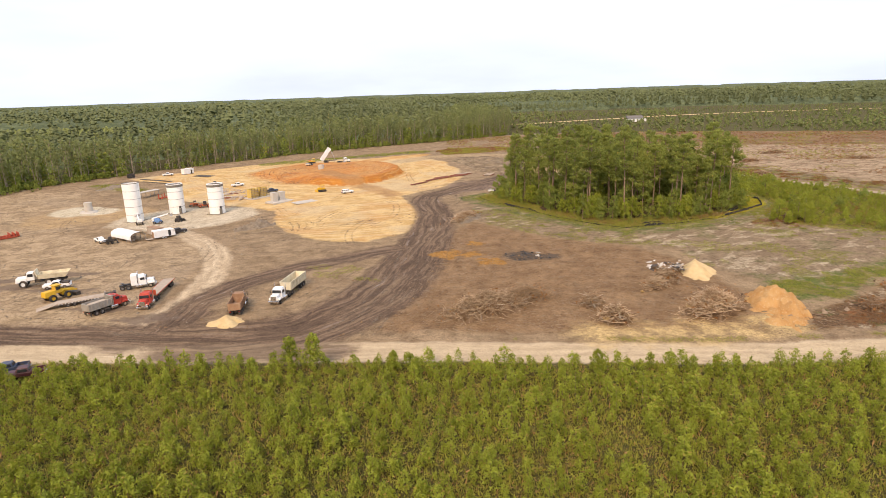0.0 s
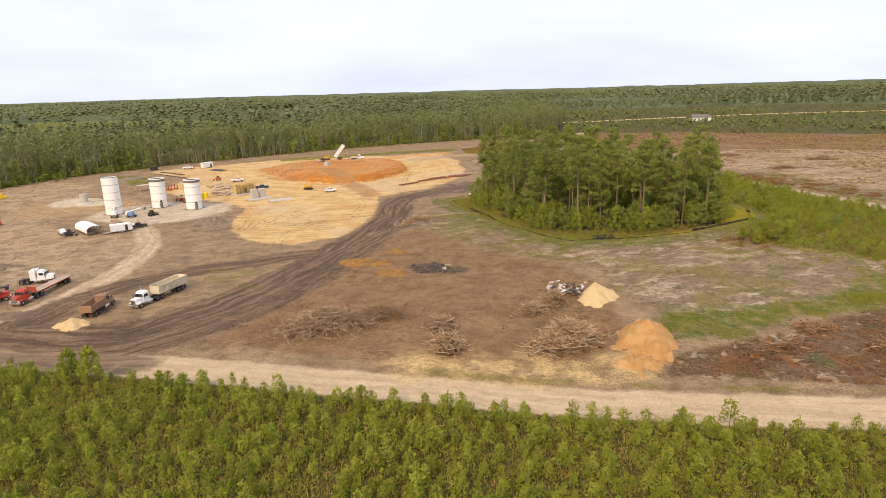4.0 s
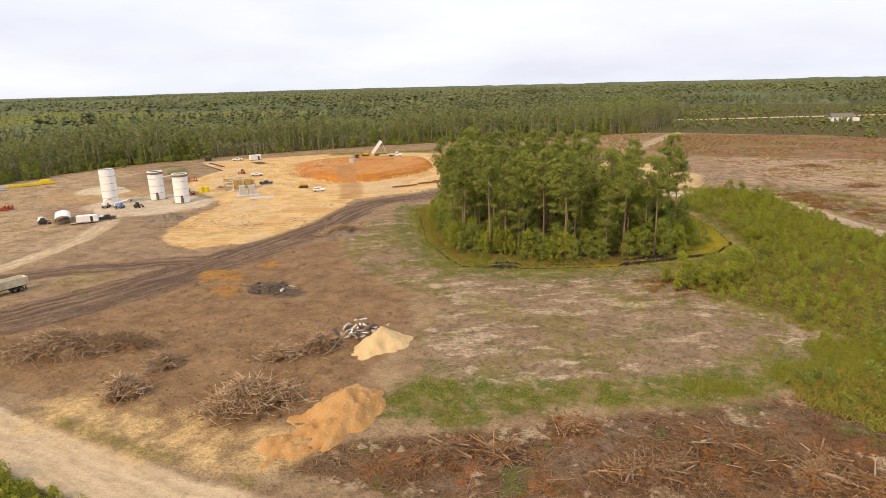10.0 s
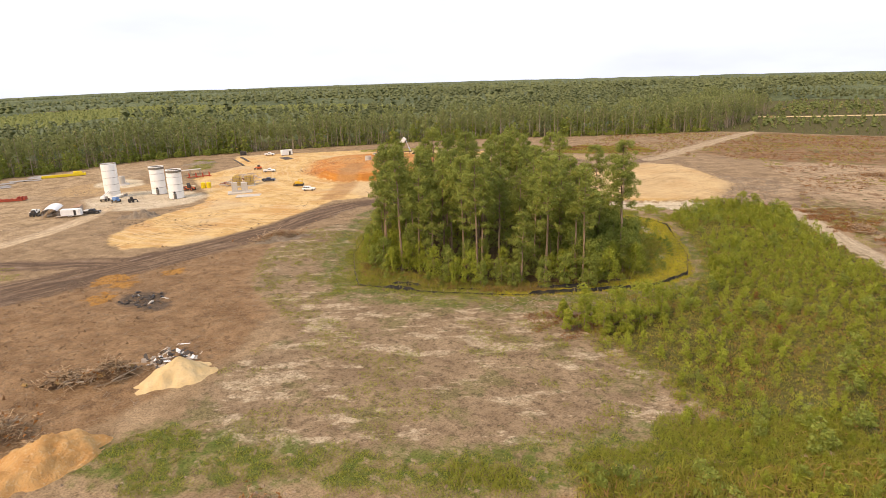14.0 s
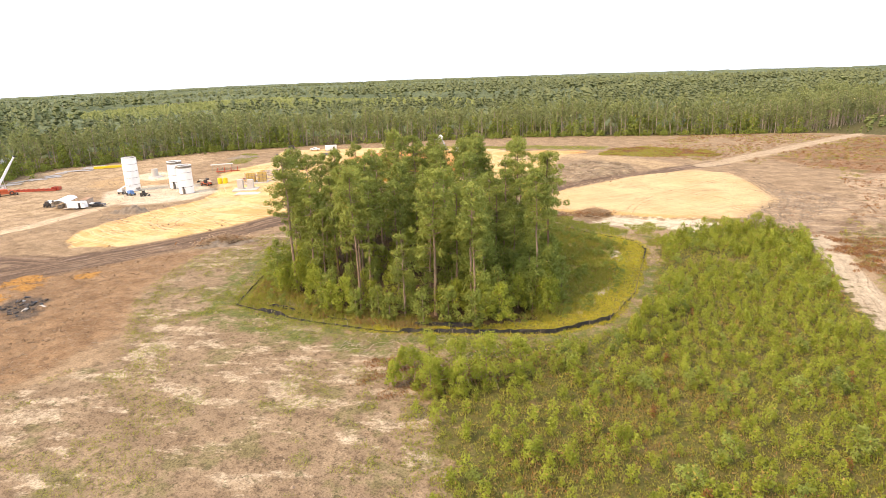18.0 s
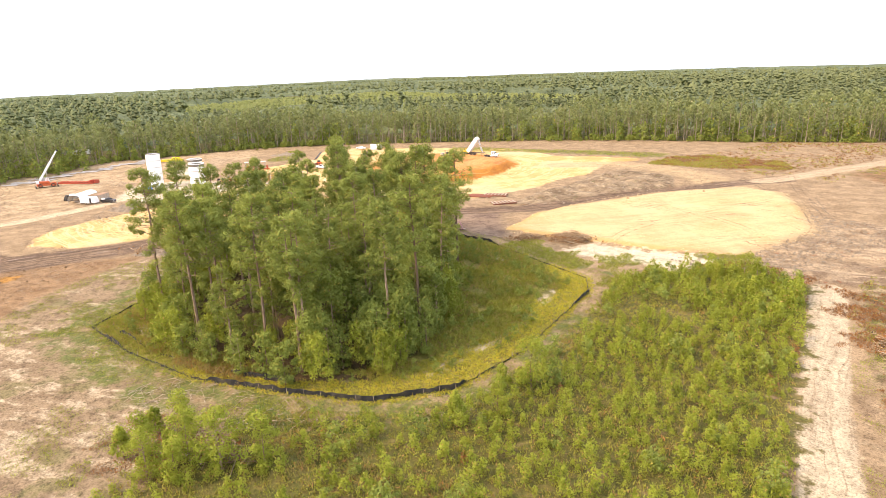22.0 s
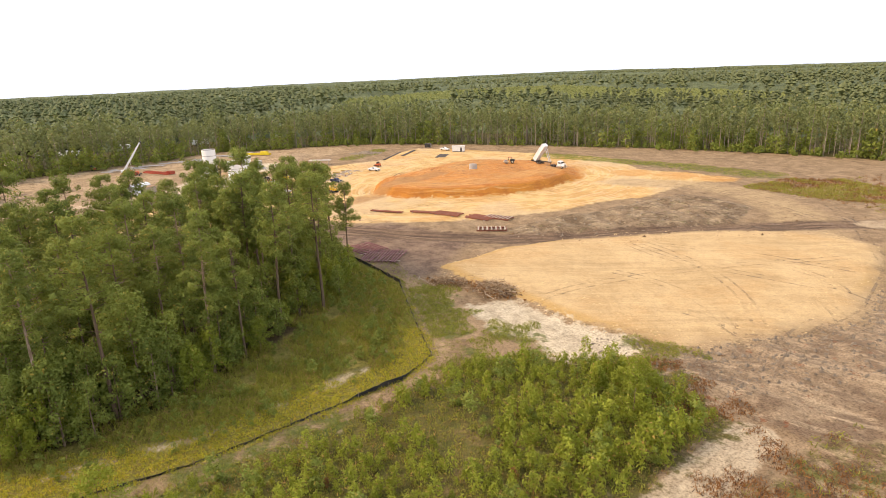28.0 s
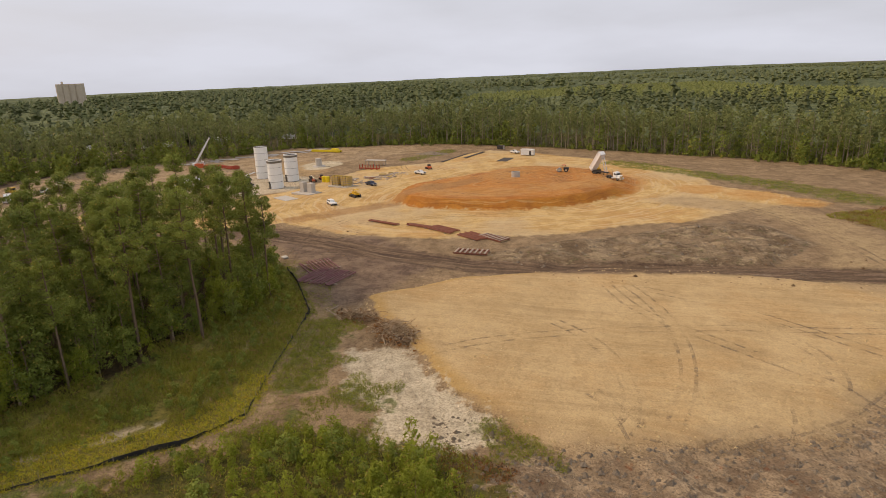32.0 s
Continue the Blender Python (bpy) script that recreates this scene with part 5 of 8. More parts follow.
x, y = jittered(rs, 14, 114, 174, 266, 2.3)
keep = (poly_dist(x, y, FENCE) > 3.2) & (poly_dist(x, y, GROVE) < 0) & (rs.uniform(size=len(x)) < 0.8)
x, y = x[keep], y[keep]
c, tc = stamp([t[1] for t in shrub_tpl], x, y, ground_z(x, y), rs.uniform(0.2, 0.8, len(x)) ** 1.3, rs)
stuff("grove_edge_shrubs", c, tc, M["broad"], "low green shrubs between the grove and the silt fence", "shrubs")

# weeds and grass
def tuft(seed, n, h, r, width=0.09):
    rs = np.random.RandomState(seed)
    p = np.stack((rs.uniform(-r, r, n), rs.uniform(-r, r, n), rs.uniform(0.2, 0.55, n) * h), 1)
    return leaves(rs, p, h * 0.62, width, 1.6)


weed_tpl = [tuft(300 + k, 18, 0.55, 0.52, 0.13) for k in range(4)]
tall_tpl = [tuft(320 + k, 20, 0.95, 0.45, 0.06) for k in range(4)]
grass_tpl = [tuft(310 + k, 13, 0.38, 0.46) for k in range(4)]


def sward(name, seed, x0, x1, y0, y1, cell, keep, tpl, lo, hi, material, label):
    rs = np.random.RandomState(seed)
    x, y = jittered(rs, x0, x1, y0, y1, cell)
    ok = keep(x, y)
    x, y = x[ok], y[ok]
    c, tc = stamp(tpl, x, y, ground_z(x, y), rs.uniform(lo, hi, len(x)), rs)
    stuff(name, c, tc, material, label, "grass")


sward("field_weeds", 41, -112, 135, 36, 92, 0.88, lambda x, y: (line_uv(x, y, SAND_ROAD)[1] < -4.6 + 0.8 * value_noise(x, y, 3, 19)) & (x > -0.82 * y - 8) & (x < 48 + 0.55 * y) & (y > 44), weed_tpl, 0.8, 1.9, M["weed"], "rank yellow-green weeds between the saplings")
sward("regrowth_weeds", 43, 90, 195, 144, 300, 0.98, lambda x, y: (poly_dist(x, y, SAPLINGS) + (7.0 * value_noise(x, y, 9, 79) + 3.0 * value_noise(x, y, 3, 80)) * step(np.abs(line_uv(x, y, WHITE_TRACK)[1]) - 12, 6) * step(-poly_dist(x, y, FENCE) - 16, 6) > -0.5) & (poly_dist(x, y, FENCE) < -1) & (np.abs(line_uv(x, y, WHITE_TRACK)[1]) > 3.3), weed_tpl, 0.6, 1.35, M["weed"], "rank weeds among the young pines")
sward("regrowth_dry", 42, 90, 195, 144, 300, 1.0, lambda x, y: (poly_dist(x, y, SAPLINGS) > 0) & (value_noise(x, y, 8, 65) + 0.5 * value_noise(x, y, 2.5, 66) > 0.15 + 0.7 * step(y - 215, 20)), weed_tpl, 0.7, 1.5, M["dryweed"], "dry brown weeds among the young pines")
sward("field_dry", 40, -112, 135, 44, 92, 1.3, lambda x, y: (line_uv(x, y, SAND_ROAD)[1] < -5) & (x > -0.82 * y - 8) & (x < 48 + 0.55 * y) & (value_noise(x, y, 7, 67) + 0.5 * value_noise(x, y, 2.5, 68) > 0.34), weed_tpl, 0.7, 1.5, M["dryweed"], "dry brown weeds between the saplings")
sward("edge_weeds", 36, 84, 150, 130, 196, 0.75, lambda x, y: (poly_dist(x, y, SAPLINGS) < 1) & (poly_dist(x, y, SAPLINGS) > -11) & (poly_dist(x, y, FENCE) < -1.5) & (value_noise(x, y, 5, 87) + 0.6 * value_noise(x, y, 2, 88) - 0.09 * np.abs(poly_dist(x, y, SAPLINGS)) > -0.35), weed_tpl, 0.4, 1.1, M["grass"], "scattered weeds at the ragged edge of the young pines")
sward("golden_grass", 44, 10, 118, 172, 270, 0.55, lambda x, y: (poly_dist(x, y, FENCE) > -1.0 - 0.8 * value_noise(x, y, 5, 74)) & (poly_dist(x, y, FENCE) < 0.8 + 6.4 * step(x - 84, 12) + 2.2 * value_noise(x, y, 7, 22) + 1.6 * value_noise(x, y, 2.5, 21)) & (poly_dist(x, y, GROVE) < 0) & (x + 9 * value_noise(x, y, 6, 91) > 80), weed_tpl, 0.4, 1.2, M["goldgrass"], "golden yellow grass along the silt fence")
sward("verge_grass", 61, 10, 100, 172, 270, 0.6, lambda x, y: (poly_dist(x, y, FENCE) > -1.4 - 0.8 * value_noise(x, y, 5, 74)) & (poly_dist(x, y, FENCE) < 3.0 + 1.5 * value_noise(x, y, 7, 22)) & (x + 9 * value_noise(x, y, 6, 91) <= 80), weed_tpl, 0.4, 1.1, M["grass"], "bright yellow-green grass along the silt fence")
sward("grove_weeds", 45, 10, 118, 172, 270, 0.72, lambda x, y: (poly_dist(x, y, FENCE) > 0.6 + 4.6 * step(x - 82, 14) + 1.6 * value_noise(x, y, 7, 22)) & (poly_dist(x, y, GROVE) < 3) & (value_noise(x, y, 5, 37) > -0.55), tall_tpl, 0.5, 1.7, M["weed"], "tall weeds round the grove")
sward("grove_grass", 39, 10, 118, 172, 270, 0.8, lambda x, y: (poly_dist(x, y, FENCE) > 2.2 + 3.8 * step(x - 80, 14) + 1.6 * value_noise(x, y, 7, 22)) & (poly_dist(x, y, GROVE) < 1) & (value_noise(x, y, 6, 82) > 0.0), tall_tpl, 0.5, 1.3, M["grass"], "lush yellow-green grass between the grove and the silt fence")
sward("grove_foot", 38, 36, 104, 180, 214, 0.6, lambda x, y: (np.abs(poly_dist(x, y, GROVE) + 0.6) < 2.2) & (y < 212 - 0.2 * x) & (value_noise(x, y, 4, 85) > -0.3), tall_tpl, 0.5, 1.6, M["dryweed"], "dry brown undergrowth at the foot of the grove")
sward("cut_brush", 37, 86, 116, 168, 192, 0.7, lambda x, y: (poly_dist(x, y, FENCE) < -1.2) & (10 - np.hypot(x - 101, (y - 178) * 1.3) + 5 * value_noise(x, y, 3, 86) > 4), weed_tpl, 0.5, 1.1, M["drybrush"], "rusty cut brush lying outside the silt fence")
sward("green_strip", 46, 58, 156, 104, 176, 0.55, lambda x, y: poly_dist(x, y, GREEN) + 4.5 * value_noise(x, y, 7, 23) + 3.0 * value_noise(x, y, 2.5, 39) > 1.7, grass_tpl, 0.6, 1.7, M["grass"], "fresh green grass strip at the edge of the cleared ground")
sward("clearing_grass", 47, 8, 130, 120, 230, 0.7, lambda x, y: (poly_dist(x, y, STREAKY) > -1) & (value_noise(x, y, 6.5, 24) + 0.7 * value_noise(x, y, 2.2, 25) > 0.30 - 0.3 * step(40 - x, 20)), grass_tpl, 0.5, 1.5, M["grass"], "thin tufts of grass on the pale cleared ground")
sward("fence_grass", 48, 8, 120, 170, 272, 0.7, lambda x, y: (poly_dist(x, y, FENCE) < 0.5) & (poly_dist(x, y, FENCE) > -5 + 3 * value_noise(x, y, 7, 26)) & (poly_dist(x, y, SAPLINGS) < 1), grass_tpl, 0.5, 1.2, M["grass"], "green grass along the outside of the silt fence")
sward("lot_grass", 49, 56, 114, 260, 304, 0.55, lambda x, y: (poly_dist(x, y, LOT) < 0.3) & (poly_dist(x, y, FENCE) < -1.5) & (np.maximum.reduce([r - np.hypot(x - a, y - b) for a, b, r in ((63, 269.5, 4.5), (70, 268.5, 5), (77, 268, 5.5), (84, 267.5, 5), (90, 278, 4), (86, 275.5, 3), (99, 293.5, 3.4), (104, 296, 3.4), (97, 268, 5), (100, 276, 4.5), (106, 285, 4.5))]) + 3.5 * value_noise(x, y, 3, 27) > 0.3), tall_tpl, 0.35, 0.9, M["grass"], "green weeds beside the white sand patch")
sward("berm_grass", 50, -175, 10, 275, 470, 1.2, lambda x, y: (np.maximum(7 - np.abs(line_uv(x, y, [(-104, 376), (-68, 398), (-42, 413), (-12, 424)])[1]), 5 - np.abs(line_uv(x, y, [(-168, 305), (-142, 285)])[1])) > 3 * value_noise(x, y, 6, 28)), grass_tpl, 1.0, 2.2, M["grass"], "green grass on the low bank by the forest")
sward("debris_weeds", 51, 62, 215, 96, 160, 1.0, lambda x, y: (poly_dist(x, y, DEBRIS) > 0) & (value_noise(x, y, 5, 29) + 0.5 * value_noise(x, y, 2, 81) > 0.22), weed_tpl, 0.5, 1.2, M["drybrush"], "rusty dead needles among the logging debris")
sward("island_grass", 54, -48, -14, 120, 150, 0.6, lambda x, y: np.maximum.reduce([r - np.hypot(x - a, (y - b) * 1.4) for a, b, r in ((-27, 138, 5), (-22, 142, 4), (-36, 128, 3), (-18, 134, 3), (-30, 145, 3))]) + 2.5 * value_noise(x, y, 2.5, 69) > 1.0, grass_tpl, 0.5, 1.2, M["grass"], "thin grass on the island between the mud roads")
sward("bank_weeds", 55, -10, 60, 392, 445, 1.0, lambda x, y: (poly_dist(x, y, [(4, 399), (-4, 425), (7, 440), (40, 440), (56, 425), (34, 408), (18, 402)]) > 2 * value_noise(x, y, 5, 75)) & (value_noise(x, y, 6, 76) > -0.4), weed_tpl, 0.9, 1.9, M["weed"], "green and brown weeds on the low bank")
sward("bank_rust", 56, -10, 60, 392, 445, 1.3, lambda x, y: (poly_dist(x, y, [(4, 399), (-4, 425), (7, 440), (40, 440), (56, 425), (34, 408), (18, 402)]) > 2 * value_noise(x, y, 5, 75)) & (value_noise(x, y, 6, 76) < 0.2), weed_tpl, 0.9, 1.8, M["drybrush"], "rusty dead brush on the low bank")
sward("lane_weeds", 60, 120, 215, 120, 300, 0.8, lambda x, y: (line_uv(x, y, WHITE_TRACK)[1] > 3.2) & (line_uv(x, y, WHITE_TRACK)[1] < 7.5 + 3 * value_noise(x, y, 5, 83)) & (value_noise(x, y, 4, 84) > -0.1) & (y < 286), grass_tpl, 0.6, 1.5, M["grass"], "green weeds along the sandy lane")
sward("lane_brush", 62, 128, 200, 150, 300, 0.9, lambda x, y: (line_uv(x, y, WHITE_TRACK)[1] > 6) & (line_uv(x, y, WHITE_TRACK)[1] < 26) & (value_noise(x, y, 5, 92) + 0.5 * value_noise(x, y, 2, 93) > 0.28), weed_tpl, 0.5, 1.4, M["drybrush"], "rusty dead brush beside the sandy lane")
sward("lane_green", 63, 128, 200, 150, 300, 0.9, lambda x, y: (line_uv(x, y, WHITE_TRACK)[1] > 8) & (line_uv(x, y, WHITE_TRACK)[1] < 26) & (value_noise(x, y, 6, 94) + 0.5 * value_noise(x, y, 2, 95) > 0.30), grass_tpl, 0.6, 1.5, M["grass"], "green weeds on the cleared strip beside the sandy lane")
sward("lot_rust", 57, 96, 150, 262, 300, 0.7, lambda x, y: np.maximum.reduce([r - np.hypot(x - a, y - b) for a, b, r in ((105, 290, 3), (112, 286, 3.5), (118.5, 289, 4), (121, 292, 3), (108, 292, 2.5), (114, 292, 2.5), (134, 283, 4), (141, 272, 4.5), (150, 262, 5), (130, 291, 3), (138, 279, 3))]) + 2.5 * value_noise(x, y, 2.5, 77) > 0.6, weed_tpl, 0.6, 1.4, M["drybrush"], "rust-red dead weeds at the edge of the young pines")
sward("road_grass", 58, -10, 120, 90, 108, 0.5, lambda x, y: (np.abs(np.abs(line_uv(x, y, SAND_ROAD)[1] - 0.5) - 4.9) < 0.9) & (value_noise(x, y, 6, 78) > 0.3) & (x > 5), grass_tpl, 0.5, 1.3, M["grass"], "green tufts along the sand road")
sward("slash_weeds", 64, 104, 200, 100, 164, 0.7, lambda x, y: (poly_dist(x, y, DEBRIS) > -3) & (x + 0.62 * (y - 129) + 6 * value_noise(x, y, 7, 97) + 3 * value_noise(x, y, 2.5, 98) > 122) & (y + 3 * value_noise(x, y, 6, 89) > 127.5), tall_tpl, 0.8, 2.2, M["weed"], "tall olive weeds overgrowing the logged ground")
sward("slash_scrub", 65, 100, 200, 100, 164, 2.6, lambda x, y: (poly_dist(x, y, DEBRIS) > -3) & (x + 0.62 * (y - 129) + 6 * value_noise(x, y, 7, 97) > 124) & (y + 3 * value_noise(x, y, 6, 89) > 128.5) & (value_noise(x, y, 5, 99) > -0.3), [t[1] for t in shrub_tpl], 0.3, 0.85, M["broad"], "leafy scrub overgrowing the logged ground")
sward("tall_strip", 59, 96, 160, 118, 176, 0.6, lambda x, y: poly_dist(x, y, GREEN) + 4.0 * value_noise(x, y, 7, 23) + 1.5 * value_noise(x, y, 2.5, 39) > 2.2 + 4 * step(112 - x, 10), tall_tpl, 0.5, 1.3, M["grass"], "tall yellow-green grass beside the young pines")
sward("cleared_weeds", 52, 5, 345, 130, 535, 2.9, lambda x, y: (poly_dist(x, y, CLEARING) > 0) & (np.maximum(poly_dist(x, y, CLEARED), (y - 405) * 0.2) > 0) & (np.abs(line_uv(x, y, FAR_TRACK)[1]) > 5) & (x > 5) & (value_noise(x, y, 14, 30) + (y - 300) / 300 > 0.20), weed_tpl, 0.8, 1.8, M["drybrush"], "rusty brown brush on the cleared land")
sward("cleared_green", 53, 5, 345, 130, 535, 3.1, lambda x, y: (poly_dist(x, y, CLEARING) > 0) & (np.maximum(poly_dist(x, y, CLEARED), (y - 405) * 0.2) > 0) & (np.abs(line_uv(x, y, FAR_TRACK)[1]) > 5) & (x > 5) & (value_noise(x, y, 17, 33) + (y - 300) / 400 > 0.3), weed_tpl, 0.8, 1.8, M["weed"], "green weeds on the cleared land")

# the grove
rs = np.random.RandomState(37)
EAST_SIDE = [(58, 243), (70, 222), (80, 200), (96, 196), (103, 206), (98, 219), (85, 235), (66, 247)]


def in_poly(rs, poly, n, gap, inset):
    xs, ys = [p[0] for p in poly], [p[1] for p in poly]
    got = []
    for _ in range(n * 60):
        x, y = rs.uniform(min(xs), max(xs)), rs.uniform(min(ys), max(ys))
        if poly_dist(np.array([x]), np.array([y]), poly)[0] > inset and all((x - a) ** 2 + (y - b) ** 2 > gap * gap for a, b in got):
            got.append((x, y))
            if len(got) == n:
                break
    return got


tall = [(75, 190), (92, 201), (66, 248.5), (60, 190.5), (63.5, 236), (84, 192.5), (47, 195), (48, 256)] + in_poly(rs, GROVE, 78, 4.6, 1.5)
kinds = [tall_pine(400 + k, h, b, w) for k, (h, b, w) in enumerate(((24.0, 0.44, 2.7), (22.0, 0.50, 2.3), (25.0, 0.48, 2.9), (20.5, 0.38, 2.5), (23.0, 0.55, 2.2), (17.5, 0.30, 2.2)))]
for k, tpl in enumerate(kinds):
    t = plant("pine_tree", *tpl, M["bark"], M["pine"], "tall pine with a bare trunk and ragged crown in the grove", "tree", "pines of the grove")
    repeat(t, [(x, y, flat_z(x, y), rs.uniform(0, 6.28), rs.uniform(0.86, 1.12)) for x, y in tall[k::len(kinds)]])
hard = in_poly(rs, EAST_SIDE, 34, 3.6, 0.5) + in_poly(rs, GROVE, 14, 7.0, 4.0)
kinds = [leafy_tree(440 + k, h, w, 2800, 0.30, 0.10) for k, (h, w) in enumerate(((12.0, 2.7), (9.5, 2.5), (14.0, 2.8)))]
for k, tpl in enumerate(kinds):
    t = plant("hardwood_tree", *tpl, M["bark"], M["broad"], "dense green hardwood tree on the sheltered side of the grove", "tree", "hardwoods of the grove")
    repeat(t, [(x, y, flat_z(x, y), rs.uniform(0, 6.28), rs.uniform(0.8, 1.1)) for x, y in hard[k::3]])
under = [p for p in in_poly(rs, GROVE, 300, 2.1, -1.5) if poly_dist(np.array([p[0]]), np.array([p[1]]), GROVE)[0] < 7.5 or rs.uniform() < 0.28][:190]
kinds = [leafy_tree(420, 6.5, 1.7, 1700, 0.26, 0.08), young_pine(421, 7.5, 1500), leafy_tree(422, 8.0, 2.0, 1800, 0.26, 0.08), young_pine(423, 6.0, 1300), leafy_tree(424, 10.5, 2.0, 1900, 0.26, 0.08), young_pine(425, 8.5, 1700)]
for k, tpl in enumerate(kinds):
    t = plant("understory_tree", *tpl, M["bark"], M["sapling"] if k % 2 else M["broad"], "bushy green young tree under the pines", "tree", "undergrowth of the grove")
    repeat(t, [(x, y, flat_z(x, y), rs.uniform(0, 6.28), rs.uniform(0.75, 1.15)) for x, y in under[k::len(kinds)]])

# ---- built things: tanks, concrete, fence ----
M.update({
    "rubber": coat("tyre_rubber", (0.025, 0.024, 0.023), 0.85, 0, 0.5, (0.22, 0.16, 0.11)),
    "steel": coat("bare_steel", (0.32, 0.31, 0.30), 0.45, 0.7, 0.35),
    "darksteel": coat("dark_frame_steel", (0.045, 0.043, 0.042), 0.6, 0.3, 0.5),
    "glass": coat("dark_window_glass", (0.02, 0.025, 0.03), 0.08, 0, 0.1, (0.2, 0.16, 0.12), 1, 0.8),
    "chrome": coat("chrome", (0.70, 0.70, 0.70), 0.18, 1.0, 0.1),
    "lamp": coat("lamp_lens", (0.75, 0.72, 0.62), 0.15, 0, 0.1),
    "red_lens": coat("red_lamp_lens", (0.40, 0.02, 0.02), 0.2, 0, 0.1),
    "red": coat("red_truck_paint", (0.50, 0.045, 0.025), 0.4, 0, 0.25),
    "redsteel": coat("red_primed_steel", (0.42, 0.065, 0.030), 0.7, 0, 0.3),
    "orange_red": coat("orange_red_paint", (0.62, 0.12, 0.035), 0.5, 0, 0.3),
    "yellow": coat("yellow_machine_paint", (0.68, 0.40, 0.025), 0.5, 0, 0.3),
    "brightyellow": coat("bright_yellow_paint", (0.75, 0.56, 0.02), 0.5, 0, 0.15),
    "blue": coat("blue_machine_paint", (0.12, 0.26, 0.50), 0.5, 0, 0.25),
    "navy": coat("dark_blue_paint", (0.030, 0.045, 0.085), 0.3, 0, 0.2),
    "black": coat("black_paint", (0.022, 0.022, 0.024), 0.35, 0, 0.25),
    "cream": coat("cream_body_paint", (0.66, 0.58, 0.40), 0.55, 0, 0.35),
    "rustbody": coat("rusty_brown_body", (0.30, 0.17, 0.095), 0.75, 0, 0.5, (0.42, 0.30, 0.19)),
    "greybody": coat("worn_grey_body", (0.36, 0.33, 0.28), 0.6, 0.2, 0.4),
    "rust": coat("rusted_steel", (0.24, 0.085, 0.050), 0.9, 0, 0.5, (0.14, 0.06, 0.05)),
    "purple_rust": coat("dull_red_pipe", (0.20, 0.085, 0.085), 0.8, 0, 0.5, (0.27, 0.18, 0.16)),
    "plank": coat("grey_planks", (0.42, 0.34, 0.26), 0.9, 0, 0.5, (0.26, 0.19, 0.13)),
    "formply": coat("yellow_formwork", (0.58, 0.40, 0.11), 0.8, 0, 0.4, (0.30, 0.20, 0.10)),
    "mat": coat("dark_ground_mat", (0.06, 0.052, 0.046), 0.9, 0, 0.4),
    "brick": coat("buff_silo_concrete", (0.58, 0.48, 0.36), 0.9, 0, 0.4, (0.42, 0.34, 0.25), 0.12),
    "roof": coat("grey_shingle_roof", (0.16, 0.15, 0.14), 0.9, 0, 0.3),
    "plastic": coat("grey_plastic_sheet", (0.36, 0.34, 0.32), 0.5, 0, 0.4),
})


def at(ob, x, y, turn=0.0, dz=0.0, size=1.0):
    """Stand a thing on the ground, turned by degrees."""
    ob.matrix_basis = Matrix.Translation((x, y, flat_z(x, y) + dz)) @ Matrix.Rotation(radians(turn), 4, "Z") @ Matrix.Diagonal((size, size, size, 1))
    return ob


def simple(name, parent, material, boxes, bevel=0.03, label=""):
    """A part made of joined blocks, each (centre, size)."""
    bm = bmesh.new()
    for b in boxes:
        box(bm, b[0], b[1], bevel, *b[2:])
    return part(name, bm, material, parent, label)


def shell_ring(bm, r, z0, z1, thick=0.06, sides=48, bulge=0.0):
    """An open cylinder wall."""
    prof = ((r, z0), (r + bulge, (z0 + z1) / 2), (r, z1), (r - thick, z1), (r - thick, z0))
    rows = [[bm.verts.new((q * math.cos(2 * math.pi * i / sides), q * math.sin(2 * math.pi * i / sides), z)) for q, z in prof] for i in range(sides)]
    for i in range(sides):
        a, b = rows[i], rows[(i + 1) % sides]
        for k in range(5):
            j = (k + 1) % 5
            bm.faces.new((a[k], b[k], b[j], a[j]))


def tank(x, y, h, r, courses, cap, label):
    """A bolted tank of stacked shell courses with dark seams."""
    t = thing("storage_tank", label, "tank", "white storage tanks")
    step_z = h / courses
    for k in range(courses):
        bm = bmesh.new()
        shell_ring(bm, r, k * step_z + 0.03, (k + 1) * step_z - 0.03)
        part("shell_course", bm, "silo", t, smooth=False)
        if k:
            bm = bmesh.new()
            shell_ring(bm, r + 0.035, k * step_z - 0.05, k * step_z + 0.05, 0.12)
            part("seam_band", bm, "seam", t, "thin dark bolted seam")
    bm = bmesh.new()
    shell_ring(bm, r + 0.05, 0.0, 0.18, 0.2)
    part("base_ring", bm, "seam", t)
    for k in range(4):
        a = k * math.pi / 2 + 0.5
        simple("base_foot", t, "seam", [((math.cos(a) * (r + 0.5), math.sin(a) * (r + 0.5), 0.12), (1.1, 0.5, 0.2))])
    bm = bmesh.new()
    if cap:
        shell_ring(bm, r + 0.16, h - 1.05, h - 0.25, 0.3)
        part("rim_band", bm, "seam", t, "dark brown band below the rim")
        bm = bmesh.new()
        shell_ring(bm, r + 0.12, h - 0.22, h + 0.02, 0.35)
        part("rim", bm, "silo", t)
        simple("access_door", t, "seam", [((r * 0.72, -r * 0.72, 1.2), (0.8, 0.8, 2.0))])
        simple("ladder_box", t, "darksteel", [((r * 0.72 + 0.1, -r * 0.78, 2.7), (0.6, 0.6, 0.7))])
    else:
        shell_ring(bm, r + 0.03, h - 0.14, h + 0.05, 0.15)
        part("rim", bm, "seam", t)
    bm = bmesh.new()
    tube(bm, (0, 0, h * 0.55), (0, 0, h * 0.56), r - 0.07, sides=32)
    part("inner_floor", bm, "seam", t)
    return at(t, x, y, 0, -0.02)


